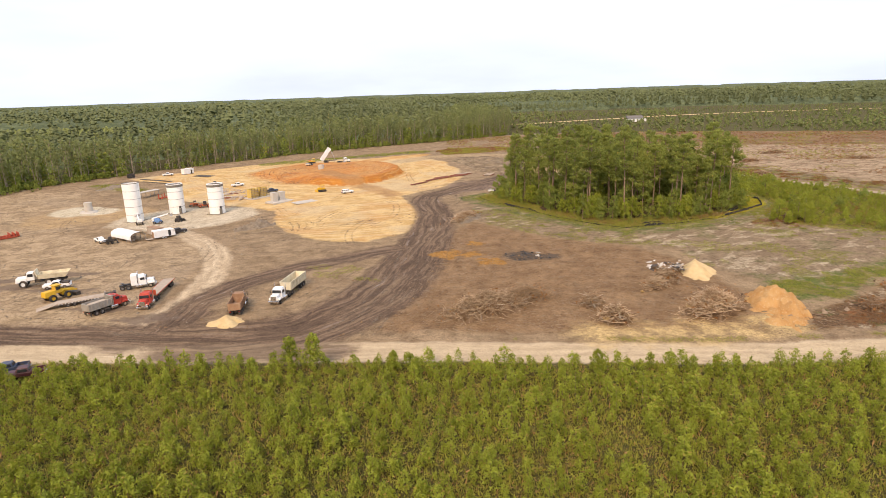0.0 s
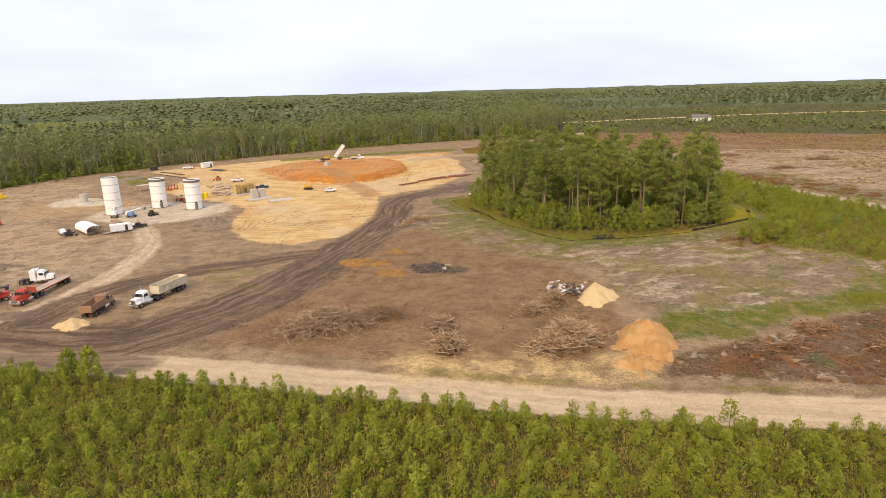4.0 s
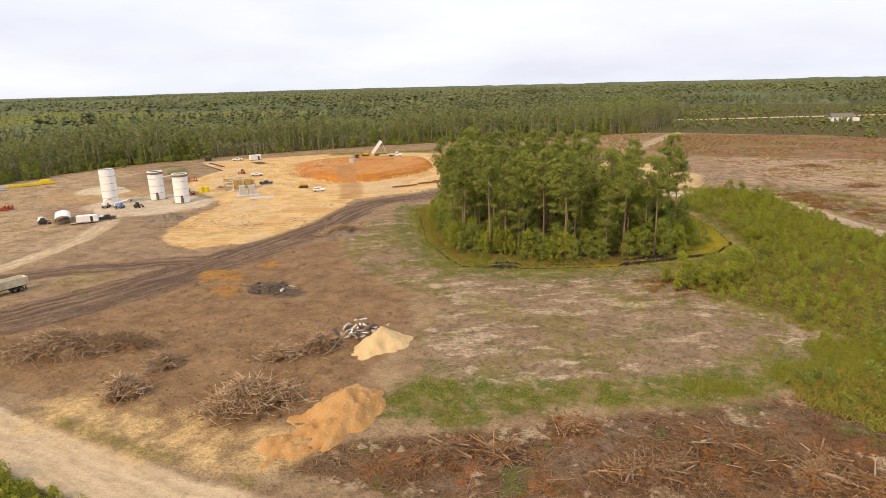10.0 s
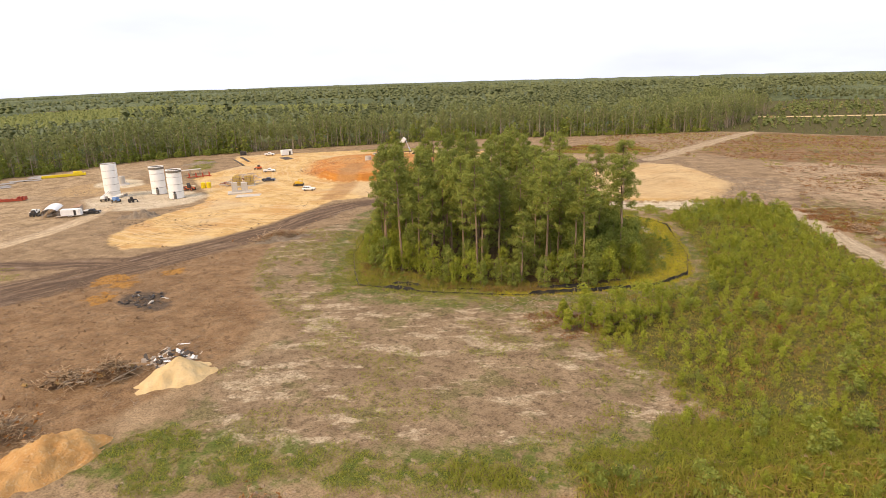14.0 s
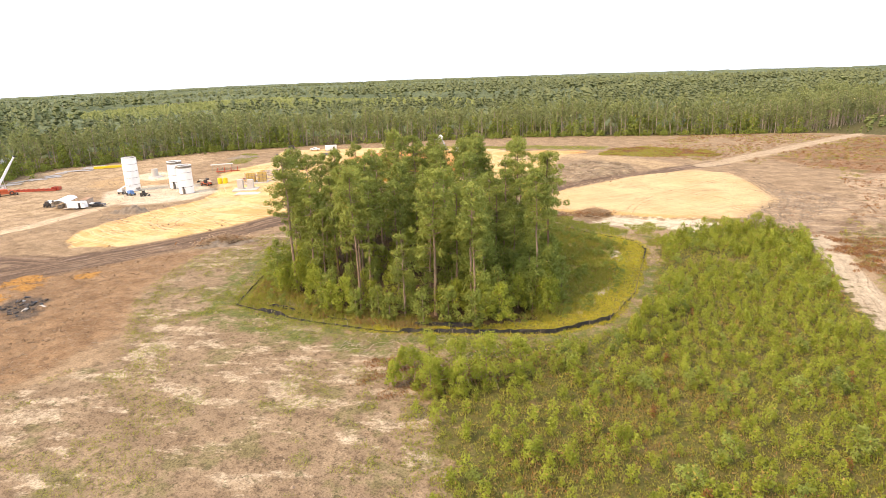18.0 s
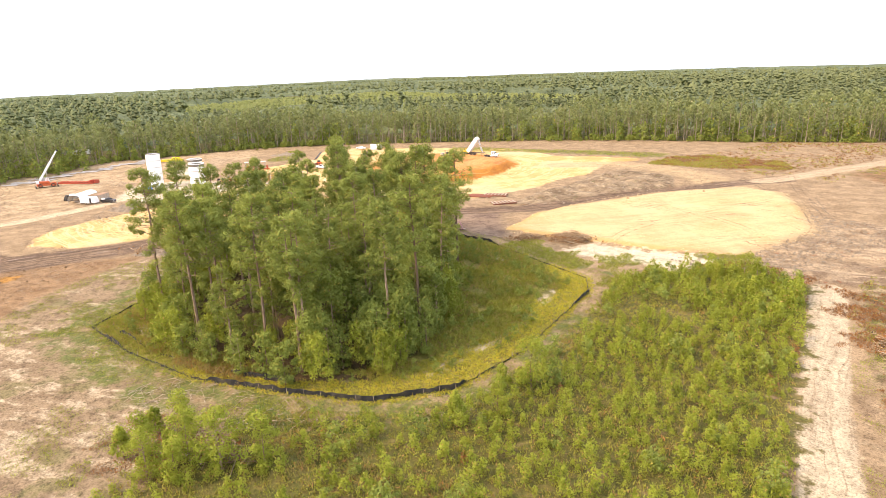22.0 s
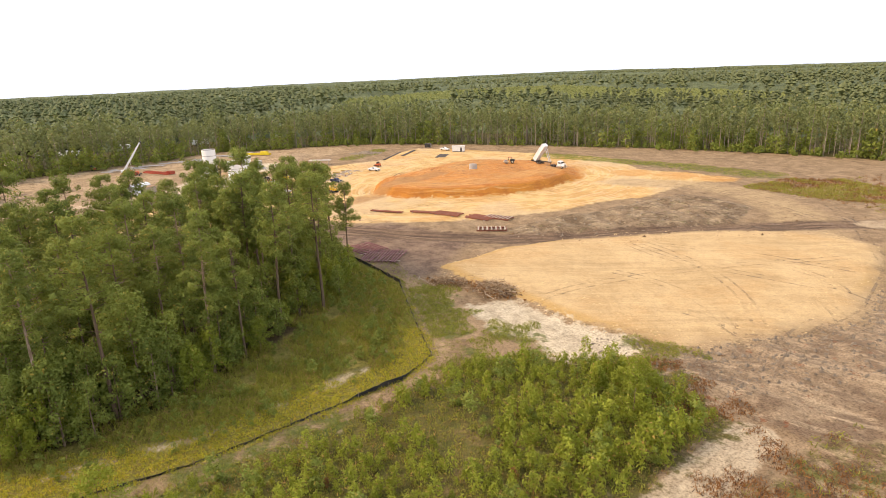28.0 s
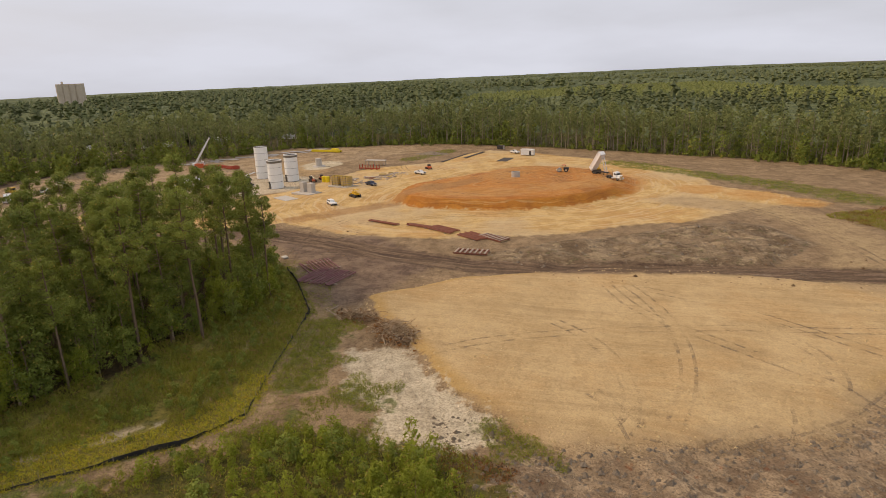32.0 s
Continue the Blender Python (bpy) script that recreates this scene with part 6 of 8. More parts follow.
tank(-111.2, 219.4, 14.0, 2.85, 5, False, "tall open white storage tank of five bolted shell courses")
tank(-101.8, 233.8, 11.4, 2.85, 4, True, "white storage tank with a dark brown rim band")
tank(-85.2, 230.4, 11.4, 2.85, 4, True, "white storage tank with a dark brown rim band")

# concrete works
t = thing("concrete_pier", "round grey concrete pier standing on a pale gravel bed", "pier")
bm = bmesh.new()
tube(bm, (0, 0, 0), (0, 0, 4.0), 1.5, sides=20)
part("shaft", bm, "concrete", t)
bm = bmesh.new()
tube(bm, (0, 0, -0.1), (0, 0, 0.55), 3.4, 2.9, sides=20)
part("footing", bm, "concrete", t)
at(t, -139.5, 240, 0)
t = thing("concrete_column", "pair of square grey concrete columns on one slab", "column")
simple("slab", t, "concrete", [((0.2, -0.4, 0.25), (9.5, 6.5, 0.6))])
simple("column", t, "concrete", [((-1.8, 0.2, 2.3), (2.2, 2.0, 3.8))], 0.05)
simple("column", t, "concrete", [((2.0, 0.6, 2.2), (2.4, 2.0, 3.6))], 0.05)
simple("kicker", t, "concrete", [((-1.8, 0.2, 0.62), (2.7, 2.5, 0.25)), ((2.0, 0.6, 0.62), (2.9, 2.5, 0.25))])
at(t, -65.8, 245.6, 50, 0)
t = thing("concrete_slab", "flat pale concrete slab lying on the sand", "slab")
simple("slab", t, "concrete", [((0, 0, 0.12), (9.0, 5.0, 0.3))])
at(t, -54, 240, 40)
t = thing("formwork", "yellow wooden formwork boxes on a concrete footing", "formwork")
simple("footing", t, "concrete", [((0, 0, 0.2), (9.5, 6.0, 0.5))])
for cx, cy in ((-2.4, 0), (2.4, 0.3)):
    b = simple("form_box", t, "formply", [((cx, cy - 1.35, 2.3), (3.6, 0.14, 3.6)), ((cx, cy + 1.35, 2.3), (3.6, 0.14, 3.6)), ((cx - 1.75, cy, 2.3), (0.14, 2.6, 3.6)), ((cx + 1.75, cy, 2.3), (0.14, 2.6, 3.6))], 0.0)
    for k in range(5):
        simple("waler", b, "plank", [((cx, cy - 1.5, 0.9 + 0.7 * k), (3.9, 0.12, 0.14)), ((cx, cy + 1.5, 0.9 + 0.7 * k), (3.9, 0.12, 0.14)), ((cx + 1.9, cy, 0.9 + 0.7 * k), (0.12, 3.0, 0.14))], 0.0)
for k in range(7):
    simple("scaffold_post", t, "darksteel", [((-4.3 + 1.45 * k, -2.2, 2.4), (0.08, 0.08, 4.4))], 0.0)
at(t, -77.5, 257.5, 52)
t = thing("lumber_stack", "scattered planks and rebar beside the formwork", "lumber")
rs = np.random.RandomState(61)
for k in range(46):
    a, x, y = rs.uniform(0, 3.14), rs.uniform(-9, 9), rs.uniform(-6, 6)
    bm = bmesh.new()
    box(bm, (0, 0, 0.16), (rs.uniform(1.2, 4.5), rs.uniform(0.2, 0.6), rs.uniform(0.12, 0.45)), 0.0, (1, 1), 0, Matrix.Translation((x, y, 0)) @ Matrix.Rotation(a, 4, "Z"))
    part("plank", bm, rs.choice(["plank", "formply", "rust", "concrete"], p=[0.5, 0.2, 0.2, 0.1]), t)
at(t, -84, 263, 50)
t2 = copy_thing(t, Matrix.Identity(4))
at(tagged(t2, "scattered planks and steel beside the graded track"), -96, 275, 140)
t = thing("concrete_manhole", "round concrete manhole riser in the middle of the orange pad", "manhole")
bm = bmesh.new()
shell_ring(bm, 1.6, 0, 2.3, 0.25, 24)
part("riser", bm, "concrete", t)
bm = bmesh.new()
tube(bm, (0, 0, 1.5), (0, 0, 1.55), 1.4, sides=24)
part("water", bm, "glass", t)
at(t, -62.8, 324)
for x, y, turn, w, l in ((-127, 330, 62, 5, 12), (-148, 318, 60, 1.6, 26), (-140, 307, 60, 1.2, 30)):
    t = thing("ground_mat", "long dark mats laid on the graded sand", "mat", "dark mats")
    for k in range(int(l / 3)):
        simple("mat_panel", t, "mat", [((0, -l / 2 + 3 * k + 1.5, 0.1), (w, 2.8, 0.2))])
    at(t, x, y, turn)

# steel laid out on the ground
def rods(name, label, n, gap, length, r, material, sleepers, place, square=False, seed=1):
    rs = np.random.RandomState(seed)
    t = thing(name, label, "steel", "steel stock")
    for s in sleepers:
        simple("sleeper", t, "plank", [((s, 0, 0.1), (0.25, n * gap + 0.6, 0.2))])
    for k in range(n):
        y, o, a = (k - (n - 1) / 2) * gap + rs.uniform(-0.1, 0.1), rs.uniform(-0.5, 0.5), rs.uniform(-0.02, 0.02) * (1 + 2 * (n < 14))
        bm = bmesh.new()
        if square:
            box(bm, (o, y, 0.2 + 0.15), (length, 0.3, 0.3), 0.02)
        else:
            tube(bm, (o - length / 2, y - a * length, 0.2 + r), (o + length / 2, y + a * length, 0.2 + r), r, sides=8)
        part("beam" if square else "pipe", bm, material, t)
    return at(t, *place)


rods("pipe_stack", "row of long dull red pipes laid on the mud", 13, 0.72, 9.5, 0.16, "purple_rust", (-3, 3), (37.5, 265.5, -27), seed=2)
rods("pipe_stack", "loose dull red pipes laid beside the grove", 9, 0.85, 8.5, 0.16, "purple_rust", (-3, 3), (29.5, 263.0, 28), seed=3)
rods("beam_stack", "rusty red steel beams laid side by side", 8, 0.62, 8.0, 0.15, "rust", (-3, 3), (9.0, 300.5, 36), True, 4)
rods("beam_stack", "rusty red steel beams laid side by side", 7, 0.62, 9.0, 0.15, "rust", (-3, 3), (1.2, 293.0, 40), True, 5)
rods("beam_stack", "thin rusty steel lengths on the sand", 3, 0.5, 11.0, 0.15, "rust", (-4, 4), (-9.5, 276.5, 50), True, 6)
rods("beam_stack", "thin rusty steel lengths on the sand", 4, 0.5, 8.0, 0.15, "rust", (-3, 3), (-4.0, 286.5, 52), True, 7)
for x, y, turn, n in ((11.2, 305.5, 38, 7), (23.6, 298.5, 70, 7)):
    t = thing("truss_rack", "low rusty steel rack with pale cross bars", "steel", "steel stock")
    simple("rail", t, "rust", [((0, -1.6, 0.25), (8.2, 0.3, 0.35))])
    simple("rail", t, "rust", [((0, 1.6, 0.25), (8.2, 0.3, 0.35))])
    for k in range(n):
        simple("cross_bar", t, "plank", [((-3.6 + 7.2 * k / (n - 1), 0, 0.5), (0.42, 3.6, 0.16))])
        # darker strip beside each bar stands in for the bar's shade
        simple("bar_shadow_board", t, "rust", [((-3.25 + 7.2 * k / (n - 1), 0, 0.42), (0.22, 3.4, 0.14))])
    at(t, x, y, turn)
t = thing("red_lattice_girder", "long red primed lattice girder lying on the yard", "girder")
for k in range(3):
    simple("chord", t, "redsteel", [((0, -2.2 + 2.2 * k, 0.5 + 0.35 * (k % 2)), (24, 0.5, 0.7))])
for k in range(9):
    simple("brace", t, "redsteel", [((-11 + 2.75 * k, 0, 0.9), (0.4, 5.0, 0.5))])
for k in range(3):
    simple("gusset", t, "redsteel", [((9.5 + 1.6 * k, 0.3, 1.2), (0.8, 4.0, 1.9), (0.3, 1))])
at(t, -147.5, 193, 46, 0, 0.74)
t = thing("steel_cradle", "red steel cradles standing in a row", "steel")
for k in range(4):
    simple("cradle", t, "redsteel", [((-4.5 + 3 * k, 0, 0.3), (0.3, 2.6, 0.3)), ((-4.5 + 3 * k, -1.2, 1.3), (0.3, 0.3, 1.9)), ((-4.5 + 3 * k, 1.2, 1.3), (0.3, 0.3, 1.9))])
simple("beam", t, "redsteel", [((0, 0, 0.55), (11, 0.4, 0.35))])
at(t, -118.5, 266, 62)
t = thing("work_table", "pale roofed work shelter on thin legs", "shelter")
simple("roof_sheet", t, "concrete", [((0, 0, 2.6), (10.5, 3.2, 0.16))])
for cx in (-4.6, 0, 4.6):
    for cy in (-1.3, 1.3):
        simple("leg", t, "steel", [((cx, cy, 1.3), (0.12, 0.12, 2.6))], 0.0)
at(t, -128.8, 268.4, 66)
t = thing("drum_tank", "pair of yellow upright tanks", "tank")
for k in (-1.1, 1.1):
    bm = bmesh.new()
    tube(bm, (k, 0, 0), (k, 0, 2.3), 1.0, sides=20)
    d = part("drum", bm, "brightyellow", t)
    bm = bmesh.new()
    tube(bm, (k, 0, 2.3), (k, 0, 2.5), 0.6, 0.3, sides=16)
    part("lid", bm, "brightyellow", d)
at(t, -92, 249.5, 50)
t = thing("yellow_boom_section", "long bright yellow crane boom sections lying on the yard", "machine part")
for k in range(2):
    simple("chord", t, "brightyellow", [((0, -0.9 + 1.8 * k, 0.7), (19, 0.5, 1.0))])
for k in range(9):
    simple("lattice", t, "brightyellow", [((-9 + 2.25 * k, 0, 1.1), (0.3, 1.9, 0.4))])
simple("head", t, "brightyellow", [((6, 0, 1.5), (5, 2.4, 1.6), (0.7, 0.8))])
at(t, -186, 238, 62)
t = thing("plastic_sheeting", "grey plastic sheeting and rubble spread along the forest edge", "sheeting")
rs = np.random.RandomState(67)
for k in range(26):
    s = k / 25
    x, y = -162 - 36 * s + rs.uniform(-3, 3), 166 + 70 * s + rs.uniform(-3, 3)
    bm = bmesh.new()
    r = bmesh.ops.create_grid(bm, x_segments=5, y_segments=5, size=0.5)
    for v in bm.verts:
        q = noise.noise(Vector((v.co.x * 3 + k, v.co.y * 3, 0)))
        v.co = Vector((v.co.x * rs.uniform(5, 8) * (1 + 0.3 * q), v.co.y * rs.uniform(3, 5), 0.16 + 0.14 * q))
        v.co = Matrix.Rotation(rs.uniform(0.8, 1.4), 3, "Z") @ v.co + Vector((x, y, flat_z(x, y)))
    part("sheet", bm, "plastic", t)

# silt fence round the grove
fence = thing("silt_fence", "black silt fence sagging on thin wooden posts round the grove", "fence")
rs = np.random.RandomState(71)
INNER_FENCE = [(57, 179.6), (70, 182.6), (85, 188.6), (97, 197)]
for (ax, ay), (bx, by) in list(zip(FENCE, FENCE[1:])) + list(zip(INNER_FENCE, INNER_FENCE[1:])):
    n = max(2, round(math.hypot(bx - ax, by - ay) / 2.4))
    bm = bmesh.new()
    rows = []
    for k in range(n * 3 + 1):
        s = k / (n * 3)
        x, y = ax + s * (bx - ax) + rs.uniform(-0.08, 0.08), ay + s * (by - ay) + rs.uniform(-0.08, 0.08)
        z = flat_z(x, y)
        down = 0.30 + 0.70 * float(step(value_noise(np.array([x]), np.array([y]), 9, 72) + (1.0 if 88 < x and y < 216 else 0.2 if x < 30 else -0.45), 0.25)[0])
        hgt = (1.0 if k % 3 == 0 else 0.86) * rs.uniform(0.8, 1.05) * down
        lean = rs.uniform(-0.12, 0.12)
        nx_, ny_ = -(by - ay), bx - ax
        ln = math.hypot(nx_, ny_)
        nx_, ny_ = nx_ / ln, ny_ / ln
        rows.append([bm.verts.new((x + nx_ * (o + lean * (q > 0.3)), y + ny_ * (o + lean * (q > 0.3)), z + q * hgt)) for o, q in ((-0.15, 0.04), (-0.05, 0.06), (-0.02, 1.0), (0.02, 1.0), (0.03, 0.04))])
    for p, q in zip(rows, rows[1:]):
        for i in range(4):
            bm.faces.new((p[i], q[i], q[i + 1], p[i + 1]))
    part("fabric", bm, "fabric", fence, "sagging black cloth")
    for k in range(n):
        x, y = ax + k / n * (bx - ax), ay + k / n * (by - ay)
        bm = bmesh.new()
        box(bm, (x + 0.06, y, flat_z(x, y) + 0.42), (0.05, 0.05, 0.95))
        part("post", bm, "palewood", fence)

# white box, sheds and tents
t = thing("site_shed", "small white box shed with a dark doorway", "shed")
simple("body", t, "white", [((0, 0, 1.6), (6.5, 2.6, 2.7))], 0.05)
simple("roof", t, "white", [((0, 0, 3.0), (6.8, 2.9, 0.14))])
simple("door", t, "darksteel", [((1.6, -1.33, 1.3), (1.0, 0.06, 2.0))])
simple("skid", t, "darksteel", [((0, -0.9, 0.13), (6.5, 0.3, 0.26)), ((0, 0.9, 0.13), (6.5, 0.3, 0.26))])
at(t, -141, 343.5, 62)
t = thing("tool_box", "dark steel job box with a pale end", "box")
simple("body", t, "darksteel", [((0, 0, 1.1), (3.4, 2.2, 2.2))], 0.04)
simple("end_panel", t, "concrete", [((1.74, 0, 1.1), (0.08, 2.1, 2.1))])
at(t, -168, 334, 60)
t = thing("carport", "white vaulted fabric carport, open at its end", "carport")
bm = bmesh.new()
prof = [(-2.4, 0.9), (-2.4, 2.0), (-2.0, 2.6), (-1.1, 3.0), (0, 3.15), (1.1, 3.0), (2.0, 2.6), (2.4, 2.0)]
rows = [[bm.verts.new((x, y * f, z * f)) for f in (1.0, 0.98) for y, z in prof] for x in np.linspace(-6.0, 6.0, 7)]
for p, q in zip(rows, rows[1:]):
    for i in range(7):
        bm.faces.new((p[i], q[i], q[i + 1], p[i + 1]))
        bm.faces.new((p[8 + i], p[9 + i], q[9 + i], q[8 + i]))
part("cover", bm, "white", t, smooth=True)
for x in (-5.9, -3, 0, 3, 5.9):
    for y in (-2.3, 2.3):
        simple("leg", t, "steel", [((x, y, 1.05), (0.1, 0.1, 2.1))], 0.0)
simple("crate", t, "plank", [((-1.0, 0.6, 0.5), (5.0, 2.2, 1.0))])
simple("crate", t, "plank", [((2.4, -0.7, 0.4), (2.0, 1.6, 0.8))])
at(t, -99.6, 190.3, -36)
t = thing("stores_container", "rust-topped pale storage container beside the carport", "container")
simple("body", t, "plank", [((0, 0, 1.35), (6.2, 2.4, 2.4))], 0.04)
simple("roof", t, "rustbody", [((0, 0, 2.6), (6.3, 2.5, 0.1))])
simple("door", t, "darksteel", [((3.12, 0, 1.3), (0.05, 1.2, 2.0))])
simple("skid", t, "darksteel", [((0, 0, 0.08), (6.0, 2.0, 0.16))])
at(t, -93.5, 196.0, -38)

# ---- vehicles and machines: x ahead, y to the left ----
wheel_cache = {}


def wheel(parent, x, y, r, w, rim="steel"):
    """A tyre with its rim, lying on the axle."""
    key = (r, w, rim)
    if key not in wheel_cache:
        bm = bmesh.new()
        ring(bm, (0, 0, 0), r, r * 0.56, w, "Y", 16)
        tyre = bm_mesh("wheel", bm, "rubber")
        bm = bmesh.new()
        tube(bm, (0, -w * 0.32, 0), (0, w * 0.32, 0), r * 0.57, sides=12)
        tube(bm, (0, -w * 0.46, 0), (0, w * 0.46, 0), r * 0.2, sides=8)
        wheel_cache[key] = (tyre, bm_mesh("rim", bm, rim))
    ob = new("wheel", wheel_cache[key][0])
    ob.parent, ob.location = parent, (x, y, r)
    hub = new("rim", wheel_cache[key][1])
    hub.parent = ob
    return ob


def tub(bm, x0, x1, wide, z0, z1, flare=0.0, wall=0.1, slope=0.0, m=None):
    """An open-topped body with thick walls; slope leans the tail gate."""
    out, inn = [], []
    for lst, k, zb in ((out, 0.0, z0), (inn, wall, z0 + wall)):
        for z, f, s in ((zb, 0.0, 0.0), (z1, flare, slope)):
            lst.append([Vector((x0 - s + k, -wide / 2 - f + k, z)), Vector((x1 - k, -wide / 2 - f + k, z)), Vector((x1 - k, wide / 2 + f - k, z)), Vector((x0 - s + k, wide / 2 + f - k, z))])
    vs = [[bm.verts.new(m @ v if m is not None else v) for v in loop] for loop in out + inn]
    ob_, ot, ib, it = vs
    for i in range(4):
        j = (i + 1) % 4
        bm.faces.new((ob_[i], ob_[j], ot[j], ot[i]))
        bm.faces.new((ib[j], ib[i], it[i], it[j]))
        bm.faces.new((ot[i], ot[j], it[j], it[i]))
    bm.faces.new(ob_[::-1])
    bm.faces.new(ib)


def pickup(paint, label, x, y, turn, bed_load=None, name="pickup_truck"):
    t = thing(name, label, "pickup", "pickups on the site")
    simple("body", t, paint, [((1.95, 0, 0.82), (1.75, 1.9, 0.62), (0.97, 0.93)), ((0.0, 0, 0.80), (2.2, 1.95, 0.6)), ((0, 0, 0.48), (5.5, 1.5, 0.25))], 0.06)
    simple("cab_roof", t, paint, [((0.05, 0, 1.42), (2.0, 1.72, 0.66), (0.72, 0.80)), ], 0.05)
    simple("windscreen", t, "glass", [((0.86, 0, 1.42), (0.30, 1.50, 0.50), (0.5, 0.86), -0.16)], 0.02)
    simple("rear_window", t, "glass", [((-0.86, 0, 1.42), (0.16, 1.45, 0.42), (0.6, 0.86), 0.10)], 0.02)
    for s in (-1, 1):
        simple("side_window", t, "glass", [((0.02, 0.80 * s, 1.42), (1.45, 0.14, 0.42), (0.78, 0.6), 0)], 0.01)
        simple("headlight", t, "lamp", [((2.81, 0.72 * s, 0.86), (0.06, 0.34, 0.2))])
        simple("tail_light", t, "red_lens", [((-2.87, 0.85 * s, 0.9), (0.06, 0.16, 0.32))])
        simple("mirror", t, "black", [((0.75, 1.08 * s, 1.22), (0.14, 0.24, 0.2))])
    bm = bmesh.new()
    tub(bm, -2.85, -1.08, 1.92, 0.62, 1.18, 0, 0.09)
    bed = part("bed", bm, paint, t)
    if bed_load:
        simple("load", bed, bed_load, [((-1.95, 0, 1.15), (1.4, 1.4, 0.7)), ((-1.2, 0, 1.5), (0.2, 1.7, 0.3))])
    simple("front_bumper", t, "chrome", [((2.86, 0, 0.55), (0.14, 1.86, 0.24))])
    simple("rear_bumper", t, "chrome", [((-2.92, 0, 0.52), (0.14, 1.8, 0.2))])
    simple("grille", t, "black", [((2.84, 0, 0.88), (0.04, 1.0, 0.28))])
    for wx in (1.85, -1.75):
        for s in (-1, 1):
            wheel(t, wx, 0.86 * s, 0.40, 0.27)
    return at(t, x, y, turn)


def suv(x, y, turn):
    t = thing("sport_utility_car", "white station wagon parked on the graded sand", "car")
    simple("body", t, "white", [((1.7, 0, 0.82), (1.5, 1.85, 0.6), (0.97, 0.93)), ((-0.75, 0, 0.80), (3.4, 1.9, 0.64))], 0.07)
    simple("roof", t, "white", [((-0.75, 0, 1.42), (3.1, 1.7, 0.66), (0.82, 0.80))], 0.06)
    simple("windscreen", t, "glass", [((0.62, 0, 1.38), (0.34, 1.5, 0.5), (0.5, 0.86), -0.18)])
    simple("rear_window", t, "glass", [((-2.22, 0, 1.40), (0.2, 1.4, 0.42), (0.6, 0.86), 0.1)])
    for s in (-1, 1):
        for wx in (-1.65, -0.75, 0.1):
            simple("side_window", t, "glass", [((wx, 0.80 * s, 1.42), (0.75, 0.14, 0.42), (0.9, 0.6))])
        simple("headlight", t, "lamp", [((2.44, 0.7 * s, 0.86), (0.06, 0.32, 0.18))])
        simple("tail_light", t, "red_lens", [((-2.47, 0.8 * s, 1.0), (0.06, 0.16, 0.4))])
    simple("bumper", t, "black", [((2.46, 0, 0.52), (0.14, 1.8, 0.24)), ((-2.48, 0, 0.5), (0.14, 1.8, 0.22))])
    for wx in (1.55, -1.5):
        for s in (-1, 1):
            wheel(t, wx, 0.84 * s, 0.38, 0.26)
    return at(t, x, y, turn)


def cab_parts(t, paint, sleeper=True, x=0.0):
    """Hood, cab and running gear of a conventional road tractor; the front bumper is 6.2 ahead of the rear axle group."""
    simple("hood", t, paint, [((x + 2.75, 0, 1.45), (1.75, 1.75, 1.1), (0.92, 0.82), -0.05)], 0.12)
    simple("cab", t, paint, [((x + 1.05, 0, 1.75), (1.75, 2.25, 1.9), (0.92, 0.94))], 0.10)
    simple("cab_roof", t, paint, [((x + 0.9, 0, 2.85), (1.5, 2.05, 0.35), (0.8, 0.85))], 0.08)
    if sleeper:
        simple("sleeper", t, paint, [((x - 0.55, 0, 2.05), (1.45, 2.35, 2.4))], 0.10)
    simple("windscreen", t, "glass", [((x + 1.93, 0, 2.3), (0.10, 1.95, 0.62), (1, 0.92), -0.05)], 0.02)
    for s in (-1, 1):
        simple("side_window", t, "glass", [((x + 1.15, 1.10 * s, 2.3), (0.9, 0.10, 0.55))], 0.02)
        simple("fender", t, paint, [((x + 2.7, 1.02 * s, 1.15), (1.35, 0.42, 0.45), (0.7, 0.9))], 0.10)
        simple("headlight", t, "lamp", [((x + 3.55, 0.85 * s, 1.1), (0.12, 0.34, 0.26))])
        simple("fuel_tank", t, "chrome", [((x + 0.3, 1.02 * s, 0.75), (1.5, 0.55, 0.6))], 0.12)
        bm = bmesh.new()
        tube(bm, (x + 0.1, 1.15 * s, 1.2), (x + 0.1, 1.15 * s, 3.6), 0.09, sides=8)
        part("exhaust_pipe", bm, "chrome", t)
        simple("mirror", t, "black", [((x + 1.95, 1.38 * s, 2.25), (0.1, 0.16, 0.55))])
        wheel(t, x + 2.65, 1.0 * s, 0.52, 0.32, "chrome")
    simple("grille", t, "chrome", [((x + 3.66, 0, 1.4), (0.08, 1.15, 0.85))])
    simple("bumper", t, "chrome", [((x + 3.75, 0, 0.65), (0.22, 2.35, 0.38))], 0.05)
    return t


def drive_axles(t, xs, rim="steel"):
    for x in xs:
        for s in (-1, 1):
            wheel(t, x, 0.86 * s, 0.52, 0.60, rim)


def road_tractor(paint, label, x, y, turn, sleeper=True):
    t = thing("road_tractor", label, "truck", "trucks on the site")
    cab_parts(t, paint, sleeper)
    simple("frame", t, "darksteel", [((-0.6, 0.42, 0.85), (6.4, 0.14, 0.3)), ((-0.6, -0.42, 0.85), (6.4, 0.14, 0.3)), ((-3.7, 0, 0.85), (0.2, 1.0, 0.3))], 0.0)
    simple("fifth_wheel", t, "darksteel", [((-2.5, 0, 1.12), (1.0, 0.9, 0.16))])
    simple("rear_fender", t, "black", [((-3.3, 0.86, 1.2), (0.7, 0.6, 0.06)), ((-3.3, -0.86, 1.2), (0.7, 0.6, 0.06))])
    drive_axles(t, (-1.9, -3.15))
    return at(t, x, y, turn)


